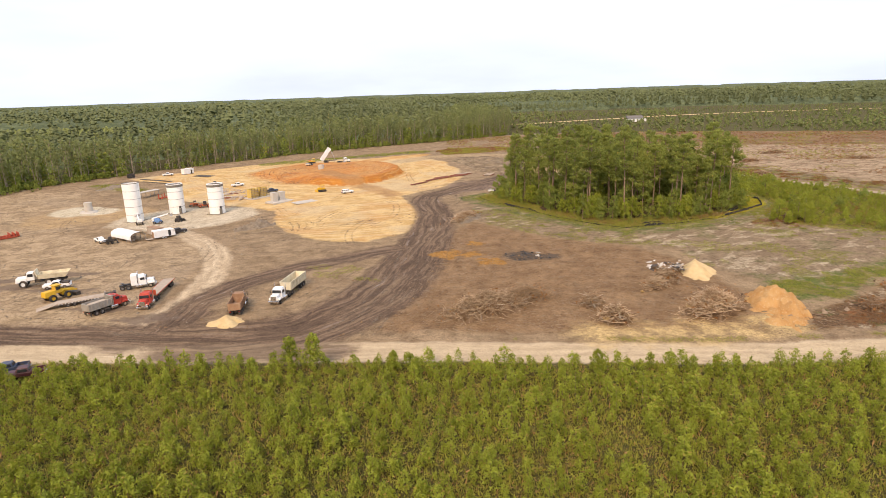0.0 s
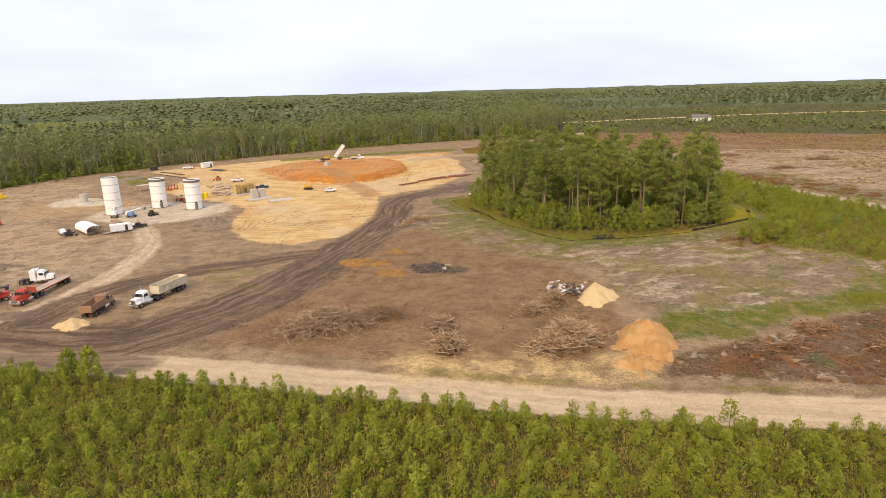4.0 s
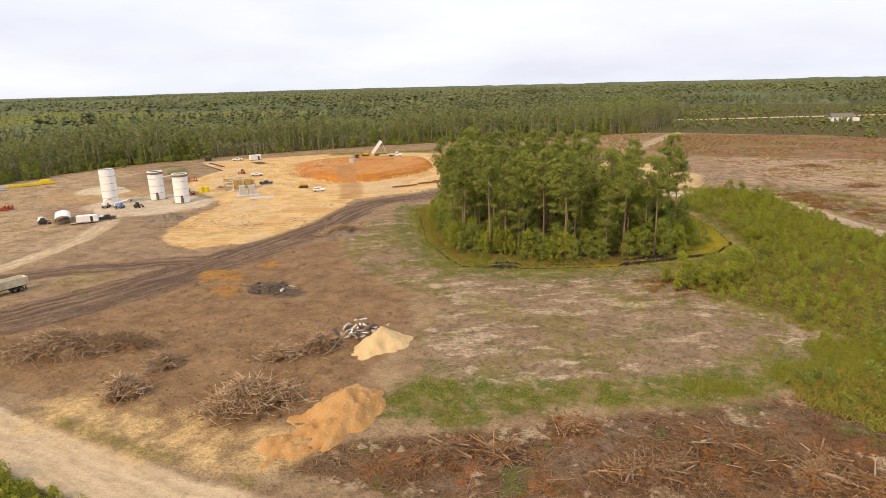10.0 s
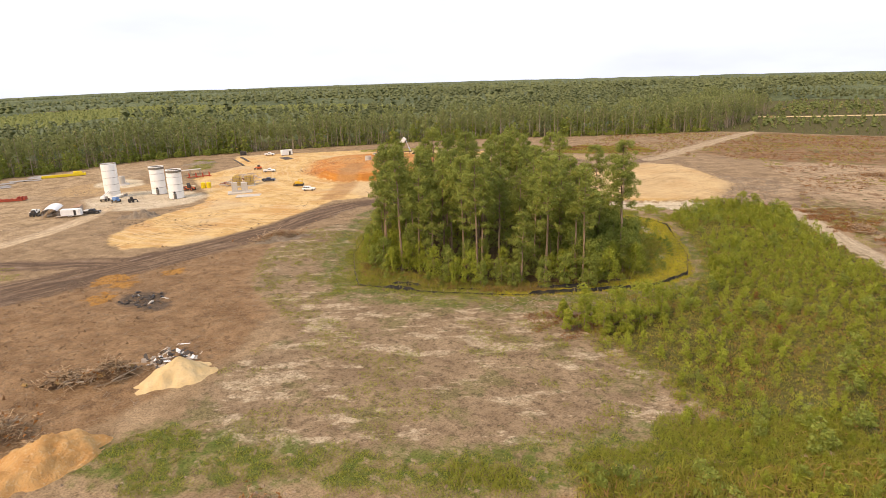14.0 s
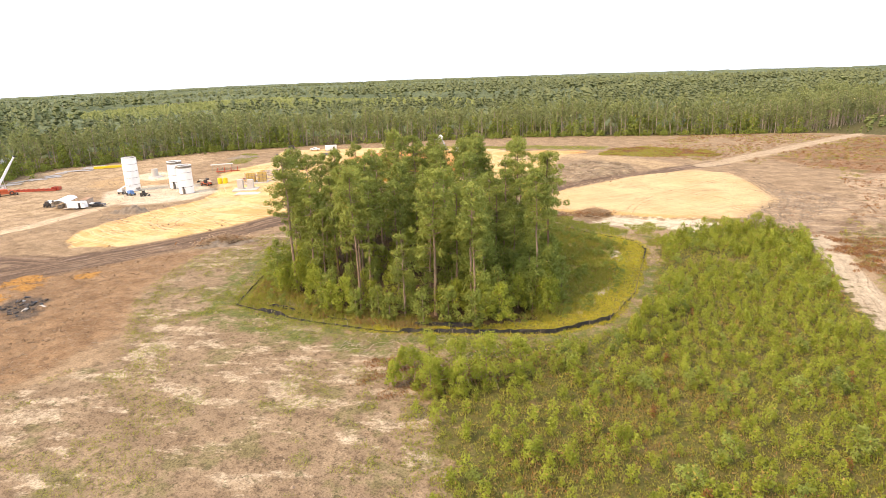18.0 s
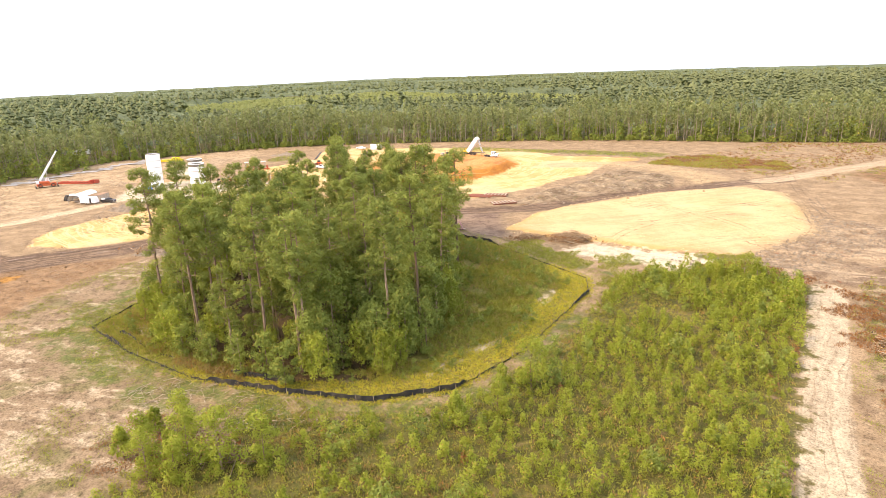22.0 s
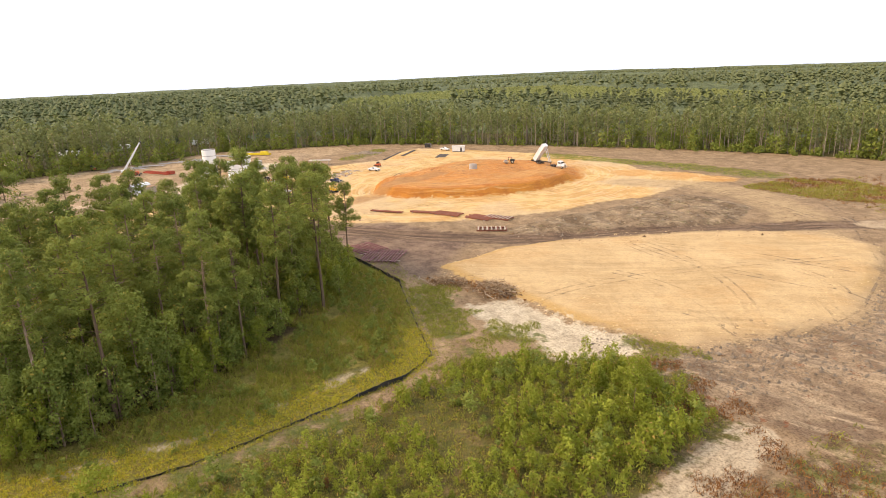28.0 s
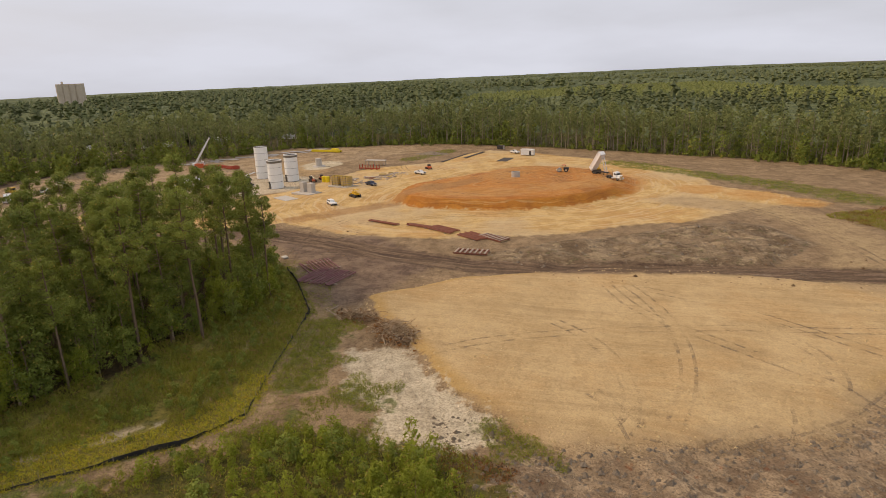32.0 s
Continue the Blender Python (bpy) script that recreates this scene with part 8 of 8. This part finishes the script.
# heaps and brush
def heap(name, label, x, y, rx, ry, h, turn, material, seed, peak=(0.0, 0.0), rough=0.12, power=1.0, group="", n=44):
    """A poured heap of loose earth."""
    rs = np.random.RandomState(seed)
    vs, X, Y = [], *np.meshgrid(np.linspace(-1, 1, n), np.linspace(-1, 1, n))
    d = np.hypot(X - peak[0] * (1 - np.hypot(X, Y)), Y - peak[1] * (1 - np.hypot(X, Y)))
    edge = 0.86 + 0.16 * value_noise(np.arctan2(Y, X) * 2 + 20, d * 0 + seed, 0.7, seed) + 0.14 * value_noise(X * rx + 30, Y * ry, 2.6, seed + 5)
    f = np.clip(1 - (d / edge) ** power, -0.6, 1)
    Z = h * np.where(f > 0, np.abs(f) ** 1.1, f * 0.5) - 0.06 + np.where(f > 0.03, rough * h * (0.6 * value_noise(X * rx, Y * ry, 2.4, seed + 1) + 0.6 * value_noise(X * rx, Y * ry, 1.1, seed + 3) + 0.5 * value_noise(X * rx, Y * ry, 0.6, seed + 2)), 0)
    a = radians(turn)
    wx, wy = x + X * rx * math.cos(a) - Y * ry * math.sin(a), y + X * rx * math.sin(a) + Y * ry * math.cos(a)
    wz = ground_z(wx, wy) + Z
    i = np.arange(n * n).reshape(n, n)
    q = np.stack((i[:-1, :-1], i[:-1, 1:], i[1:, 1:], i[1:, :-1]), -1).reshape(-1, 4)
    ob = new(name, raw_mesh(name, np.stack((wx.ravel(), wy.ravel(), wz.ravel()), 1), q, 4, M[material], smooth=True))
    return tagged(ob, label, "heap", group)


heap("sand_mound", "small cone of yellow sand tipped behind the dump truck", -41.4, 109.6, 3.8, 3.0, 1.9, 10, "sandpile", 81)
heap("sand_mound", "pale yellow sand heap beside the burnt rubbish", 56.8, 131.4, 6.9, 4.6, 2.9, 72, "sandpile", 82, (0.1, 0.15), 0.09)
heap("clay_mound", "long orange clay heap running down towards the road", 61.6, 107.0, 12.0, 5.6, 3.3, 77, "orangepile", 83, (0.45, -0.1), 0.22)
heap("soil_mound", "low grey heap of broken soil by the tanks", -62.5, 199.0, 9.0, 4.4, 2.8, 40, "rubble", 85, (0.2, 0), 0.35)
heap("soil_mound", "low bank of dark soil at the edge of the clearing", -158, 296, 11, 4, 1.8, 60, "rubble", 86, (0, 0), 0.25)
heap("soil_bank", "low bank of loose brown soil beside the mud road", 9, 197, 9, 3.2, 1.1, 65, "rubble", 87, (0, 0), 0.4)


def sticks(rs, n, x, y, z, spread_, length, r, tilt=0.5):
    out = []
    for k in range(n):
        a, b = rs.uniform(0, 6.28), rs.normal(0, tilt)
        ln = length * rs.uniform(0.4, 1.3)
        p = np.array([x, y, z]) + rs.normal(size=3) * spread_
        d = np.array([math.cos(a) * math.cos(b), math.sin(a) * math.cos(b), math.sin(b)]) * ln / 2
        m = p + rs.uniform(-0.12, 0.12, 3) * ln
        rr = r * rs.uniform(0.4, 1.3)
        out += [limb_tris(p - d, m, rr), limb_tris(m, p + d, rr * 0.7)]
    return np.concatenate(out)


def brush_pile(x, y, rx, ry, h, turn, seed, n, label, dry=0):
    t = thing("brush_pile", label, "brush pile", "piles of cleared brush")
    h = h * (1.55 if seed < 98 else 1.0)
    core = heap("soil_core", "", x, y, rx * 0.85, ry * 0.85, h * 0.55, turn, "rootsoil", seed, (0, 0), 0.8, 0.9, "", 22)
    for key in ("label", "category", "group"):
        if key in core.keys():
            del core[key]
    core.parent = t
    rs = np.random.RandomState(seed)
    a = radians(turn)
    for nm, cnt, ln, r, mt in (("branch_tangle", int(n * 1.15), 3.0, 0.075, "strawwood" if seed < 106 else "deadwood"), ("twig_tangle", int(n * 1.7), 1.7, 0.055, "deadwood")):
        tri = []
        for k in range(cnt):
            q, s = rs.normal(0, 0.42), rs.normal(0, 0.42)
            f = max(0, 1 - math.hypot(q, s))
            px_, py_ = x + q * rx * math.cos(a) - s * ry * math.sin(a), y + q * rx * math.sin(a) + s * ry * math.cos(a)
            tri.append(sticks(rs, 1, px_, py_, flat_z(px_, py_) + 0.2 + f * h * 0.95, (0.2, 0.2, 0.2), ln, r, 0.42 if seed < 106 else 0.3))
        ob = new(nm, soup(nm, np.concatenate(tri), M[mt]))
        ob.parent = t
        ob["kind"] = "stuff"
    for k in range(int(8 + n / 22)):
        q, s = rs.normal(0, 0.4, 2)
        px_, py_ = x + q * rx * math.cos(a) - s * ry * math.sin(a), y + q * rx * math.sin(a) + s * ry * math.cos(a)
        b, c = rs.uniform(0, 6.28), rs.uniform(-0.1, 0.45)
        ln = rs.uniform(1.6, 6.0)
        z = flat_z(px_, py_) + 0.35 + h * 0.6 * max(0, 1 - math.hypot(q, s))
        d = Vector((math.cos(b) * math.cos(c), math.sin(b) * math.cos(c), math.sin(c))) * ln / 2
        bm = bmesh.new()
        tube(bm, Vector((px_, py_, z)) - d, Vector((px_, py_, z)) + d, rs.uniform(0.07, 0.16), rs.uniform(0.04, 0.07), sides=6)
        part("log", bm, "palewood" if k % 3 and (seed < 106 or k % 2) else "deadwood", t)
    for k in range(3 + int(n / 70) if seed < 98 else 0):
        q, s = rs.normal(0, 0.45, 2)
        px_, py_ = x + q * rx * math.cos(a) - s * ry * math.sin(a), y + q * rx * math.sin(a) + s * ry * math.cos(a)
        bm = bmesh.new()
        bmesh.ops.create_icosphere(bm, subdivisions=2, radius=1.0)
        wide_, low_ = rs.uniform(0.35, 0.7), rs.uniform(0.2, 0.4)
        for v in bm.verts:
            v.co *= 1 + 0.9 * noise.noise(v.co * 1.9 + Vector((k, seed, 0))) + 0.5 * noise.noise(v.co * 4.5 + Vector((seed, k, 0)))
            v.co = Vector((v.co.x * wide_, v.co.y * wide_ * 0.8, v.co.z * low_))
            v.co += Vector((px_, py_, flat_z(px_, py_) + 0.35 + h * 0.45 * max(0, 1 - math.hypot(q, s))))
        part("root_ball", bm, "claysoil" if k % 3 else "rootsoil", t)
    dry = dry + n // 6
    if dry:
        pts = []
        for k in range(dry):
            q, s = rs.normal(0, 0.5, 2)
            pts.append((x + q * rx * math.cos(a) - s * ry * math.sin(a), y + q * rx * math.sin(a) + s * ry * math.cos(a), 0.3 + rs.uniform(0, h * 0.7)))
        ob = new("dead_needles", soup("dead_needles", leaves(rs, np.array(pts), 0.55, 0.3), M["drybrush"]))
        ob.parent = t
        ob["kind"] = "stuff"
    return t


brush_pile(8.0, 110.5, 10.5, 5.2, 2.4, 30, 91, 520, "long tangled pile of grey-brown roots and branches", 60)
brush_pile(16.0, 116.0, 7.0, 3.0, 1.7, 20, 92, 240, "tangled pile of roots and branches on dark soil", 40)
brush_pile(30.5, 103.5, 3.2, 2.6, 1.8, 0, 93, 170, "round pile of roots and stumps on dark soil", 60)
brush_pile(28.5, 112.5, 2.8, 2.0, 1.3, 40, 94, 110, "small pile of roots and stumps", 30)
brush_pile(49.5, 107.5, 8.0, 4.2, 2.8, 40, 95, 430, "large pile of roots and logs against the clay heap", 120)
brush_pile(48.0, 126.5, 3.6, 2.6, 1.6, 60, 96, 150, "pile of roots and branches on dark soil", 30)
brush_pile(44.0, 122.0, 4.2, 2.0, 1.1, 40, 97, 120, "low pile of branches on dark soil", 20)
brush_pile(7.5, 198.0, 8.5, 2.8, 1.2, 62, 90, 260, "low bank of dark soil, roots and branches beside the mud road", 60)
brush_pile(69.5, 281.0, 6.0, 2.6, 1.5, 35, 98, 260, "low red-brown brush pile at the edge of the tan lot", 260)
brush_pile(61.0, 274.0, 5.0, 2.0, 0.8, 60, 99, 120, "low red-brown brush at the edge of the tan lot", 120)
brush_pile(143.5, 272.5, 5.0, 2.2, 1.0, -60, 100, 200, "red-brown brush heaped beside the white track", 320)
brush_pile(106.0, 183.0, 6.0, 2.4, 0.7, 30, 101, 160, "cut saplings and dead brush outside the silt fence", 120)
brush_pile(160.0, 318.0, 7.0, 3.0, 1.3, 10, 102, 120, "red-brown windrow of brush on the cleared land", 200)
brush_pile(190.0, 350.0, 9.0, 3.0, 1.4, 5, 103, 120, "red-brown windrow of brush on the cleared land", 200)
brush_pile(215.0, 315.0, 10.0, 3.0, 1.4, -8, 104, 120, "red-brown windrow of brush on the cleared land", 200)
brush_pile(150.0, 372.0, 9.0, 3.0, 1.2, 8, 105, 100, "red-brown windrow of brush on the cleared land", 200)
rs = np.random.RandomState(109)
for k in range(17):
    x, y = 78 + 4.6 * k + rs.uniform(-3, 3), 105 + 1.7 * k + rs.uniform(-6, 8)
    if poly_dist(np.array([x]), np.array([y]), DEBRIS)[0] > 1.5:
        brush_pile(x, y, rs.uniform(2.5, 5.5), rs.uniform(1.4, 2.4), rs.uniform(0.6, 1.1), rs.uniform(-10, 70), 160 + k, 90, "low heap of broken limbs and rusty dead needles on logged ground", 150)
rs = np.random.RandomState(111)
t = thing("rubbish_pile", "burnt rubbish pile with pale sheets beside the sand heap", "rubbish")
core = heap("ash_core", "", 51.2, 134.6, 4.6, 3.0, 1.3, 50, "rootsoil", 112, (0, 0), 0.6)
del core["category"]
core.parent = t
for k in range(110):
    x, y = 51.2 + rs.normal(0, 1.9), 134.0 + rs.normal(0, 1.8)
    bm = bmesh.new()
    box(bm, (0, 0, 0), (rs.uniform(0.3, 1.5), rs.uniform(0.2, 0.8), 0.07), 0, (1, 0.7), 0.1, Matrix.Translation((x, y, flat_z(x, y) + 0.9 + rs.uniform(-0.4, 0.35))) @ Euler(rs.uniform(-0.7, 0.7, 3) * (1, 1, 4)).to_matrix().to_4x4())
    part("sheet", bm, rs.choice(["white", "concrete", "mat", "plank"], p=[0.2, 0.2, 0.4, 0.2]), t)
t2 = thing("charred_debris", "black charred debris and a pale block on dark soil", "debris")
for k in range(40):
    x, y = 21.5 + rs.normal(0, 2.8), 149 + rs.normal(0, 1.6)
    bm = bmesh.new()
    box(bm, (0, 0, 0), (rs.uniform(0.4, 1.6), rs.uniform(0.2, 0.6), rs.uniform(0.1, 0.4)), 0, (0.7, 0.7), 0.1, Matrix.Translation((x, y, flat_z(x, y) + 0.12)) @ Euler(rs.uniform(-0.4, 0.4, 3) * (1, 1, 7)).to_matrix().to_4x4())
    part("fragment", bm, rs.choice(["mat", "black", "concrete"], p=[0.6, 0.3, 0.1]), t2)

# litter of sticks, clods and stumps
def litter(name, seed, n, test, box_, length, r, material, label):
    rs = np.random.RandomState(seed)
    x, y = rs.uniform(box_[0], box_[1], n), rs.uniform(box_[2], box_[3], n)
    ok = test(x, y)
    x, y = x[ok], y[ok]
    z = ground_z(x, y)
    tri = [sticks(rs, 1, a, b, c + 0.08, (0, 0, 0.03), length, r, 0.12) for a, b, c in zip(x, y, z)]
    stuff(name, np.concatenate(tri), None, M[material], label, "sticks")


litter("logging_slash", 121, 11500, lambda x, y: (poly_dist(x, y, DEBRIS) > 0) & (value_noise(x, y, 8, 34) > -0.35), (62, 160, 96, 156), 2.2, 0.055, "deadwood", "broken branches strewn over the logged ground")
litter("pale_slash", 122, 5200, lambda x, y: (poly_dist(x, y, DEBRIS) > 0) & (value_noise(x, y, 6, 35) > 0.0), (62, 160, 96, 156), 2.4, 0.06, "palewood", "pale broken limbs strewn over the logged ground")
litter("soil_sticks", 123, 4200, lambda x, y: poly_dist(x, y, DARKSOIL) > 0, (-14, 64, 95, 192), 1.3, 0.04, "palewood", "pale sticks strewn over the dark soil")
litter("fence_sticks", 124, 900, lambda x, y: (poly_dist(x, y, FENCE) < -1) & (poly_dist(x, y, FENCE) > -9), (84, 118, 168, 196), 2.6, 0.055, "palewood", "cut stems lying outside the silt fence")


def clods(name, seed, n, test, box_, lo, hi, material, label):
    """Loose lumps, each a squashed eight-sided stone."""
    rs = np.random.RandomState(seed)
    x, y = rs.uniform(box_[0], box_[1], n), rs.uniform(box_[2], box_[3], n)
    ok = test(x, y)
    x, y = x[ok], y[ok]
    z = ground_z(x, y)
    o = np.array([(1, 0, 0), (0, 1, 0), (-1, 0, 0), (0, -1, 0), (0, 0, 0.8), (0, 0, -0.4)], float)
    f = np.array([(0, 1, 4), (1, 2, 4), (2, 3, 4), (3, 0, 4)])
    s = lo * (hi / lo) ** (rs.uniform(0, 1, len(x)) ** 2.5)
    v = o[None] * rs.uniform(0.6, 1.3, (len(x), 6, 3)) * s[:, None, None]
    a = rs.uniform(0, 6.28, len(x))[:, None]
    v = np.stack((v[..., 0] * np.cos(a) - v[..., 1] * np.sin(a) + x[:, None], v[..., 0] * np.sin(a) + v[..., 1] * np.cos(a) + y[:, None], v[..., 2] + z[:, None] - 0.05 * s[:, None]), -1)
    stuff(name, v[:, f.ravel()].reshape(-1, 3), None, M[material], label, "clods")


clods("soil_clods", 131, 9000, lambda x, y: poly_dist(x, y, DARKSOIL) > 4, (-16, 66, 94, 196), 0.06, 0.40, "rootsoil", "clods of dark soil scattered over the scraped ground")
clods("mound_clods", 132, 1200, lambda x, y: poly_dist(x, y, MOUND) > 0, (4, 48, 298, 384), 0.12, 0.6, "rubble", "clods of grey-brown soil on the low mound")
clods("lot_stones", 133, 5000, lambda x, y: (poly_dist(x, y, LOT) > -1.5) & (poly_dist(x, y, LOT) < 12), (40, 112, 272, 376), 0.06, 0.30, "sandpile", "small tan stones along the edge of the graded lot")
clods("debris_clods", 134, 2500, lambda x, y: poly_dist(x, y, DEBRIS) > 0, (62, 160, 96, 156), 0.10, 0.45, "rootsoil", "clods of dark soil among the logging debris")
clods("bank_clods", 135, 6000, lambda x, y: (poly_dist(x, y, LOT) < -1) & (poly_dist(x, y, LOT) > -16) & (x > 95), (95, 132, 286, 350), 0.08, 0.55, "rubble", "clods of brown soil below the graded lot")

clods("yard_clods", 137, 9000, lambda x, y: (poly_dist(x, y, YARD) > -25) & (value_noise(x, y, 9, 71) > -0.1), (-190, -30, 108, 290), 0.08, 0.42, "rubble", "clods of dry soil scattered over the yard")
clods("road_clods", 138, 5000, lambda x, y: np.abs(np.abs(line_uv(x, y, MUD_A)[1]) - 8) < 3.5, (-70, 75, 98, 402), 0.08, 0.55, "rootsoil", "clods of mud thrown up beside the road")
clods("clearing_clods", 139, 5000, lambda x, y: (poly_dist(x, y, STREAKY) > 0) & (value_noise(x, y, 7, 73) > 0.1), (8, 130, 120, 230), 0.06, 0.32, "palesoil", "small lumps of pale soil on the cleared ground")

# lone trees between the fence and the field
lone = [leafy_tree(520, 6.4, 1.9, 3000, 0.20, 0.06), young_pine(521, 4.8, 1800), leafy_tree(522, 7.4, 2.1, 3200, 0.20, 0.06)]
rs = np.random.RandomState(141)
spots = [(101.5, 181), (104.5, 179), (107, 180.5), (103, 176.5), (98.5, 178.5), (106.5, 176), (109.5, 178.5), (101, 174.5), (110.5, 183), (113, 187), (116, 219), (118.5, 222), (121, 214), (119, 209), (113, 284), (117, 281), (110, 280)]
for k, tpl in enumerate(lone):
    t = plant("young_tree", *tpl, M["bark"], M["sapling"], "bushy green young pine standing apart near the silt fence", "tree", "lone young trees")
    repeat(t, [(x, y, flat_z(x, y), rs.uniform(0, 6.28), rs.uniform(0.75, 1.05)) for x, y in spots[k::3]])

tpl = young_pine(530, 5.6, 1900)
t = plant("young_tree", *tpl, M["bark"], M["sapling"], "pointed young pine taller than the saplings by the sand road", "tree", "lone young trees")
repeat(t, [(x, y, flat_z(x, y), rs.uniform(0, 6.28), s) for x, y, s in ((-24, 87.6, 1.05), (-20.5, 87.2, 1.15), (-66, 84, 0.8), (-8, 85, 0.7), (22, 82.5, 0.75))])
clods("pale_clods", 136, 1100, lambda x, y: np.abs(poly_dist(x, y, DEBRIS)) < 4.5 + 3 * value_noise(x, y, 6, 62), (60, 150, 100, 158), 0.12, 0.8, "palesoil", "lumps of pale sandy soil along the edge of the logged ground")

# far buildings
t = thing("farm_house", "white house with a grey gabled roof beyond the plantation", "house")
simple("wall", t, "white", [((0, 0, 1.8), (17, 9, 3.6))], 0.0)
bm = bmesh.new()
vs = [bm.verts.new(v) for v in ((-9, -5, 3.6), (9, -5, 3.6), (9, 5, 3.6), (-9, 5, 3.6), (-9, 0, 6.6), (9, 0, 6.6))]
for f in ((0, 1, 5, 4), (2, 3, 4, 5), (0, 4, 3), (1, 2, 5), (0, 3, 2, 1)):
    bm.faces.new([vs[i] for i in f])
part("roof", bm, "roof", t)
for k in range(4):
    w_ = simple("window", t, "glass", [((-6 + 4 * k, -4.53, 1.9), (1.2, 0.08, 1.4))], 0.0)
simple("wing", t, "white", [((11, 1, 1.4), (5, 6, 2.8))], 0.0)
at(t, 212, 680, 8)
t = thing("grain_elevator", "row of tall buff concrete storage silos above the treetops", "silo")
for k in range(4):
    bm = bmesh.new()
    tube(bm, (0, -21 + 11.5 * k, 0), (0, -21 + 11.5 * k, 51), 6.6, sides=24)
    part("bin", bm, "brick", t)
    bm = bmesh.new()
    tube(bm, (11, -21 + 10.5 * k, 0), (11, -21 + 10.5 * k, 50), 6.2, sides=24)
    part("bin", bm, "brick", t)
simple("head_house", t, "brick", [((4, -16, 53), (3.5, 3.5, 5))], 0.0)
at(t, -1083, -351, 25)
rs = np.random.RandomState(151)
for x, y, l, turn in ((-230, 120, 5, 30), (-236, 134, 13, 60), (-262, 96, 8, 20), (-240, 84, 7, 80), (-300, 118, 10, 40), (-255, 160, 8, 70), (-330, 60, 14, 20), (-290, 40, 12, 0), (-255, 205, 10, 80)):
    t = thing("parked_trailer", "white trailer half hidden among the trees", "trailer", "white trailers in the woods")
    simple("box_body", t, "white", [((0, 0, 2.4), (l, 2.6, 2.8))], 0.05)
    simple("chassis", t, "darksteel", [((0, 0, 0.85), (l * 0.96, 1.2, 0.3))], 0.0)
    for s in (-1, 1):
        wheel(t, -l * 0.3, 1.0 * s, 0.5, 0.35)
        wheel(t, l * 0.3, 1.0 * s, 0.5, 0.35)
    at(t, x, y, turn)
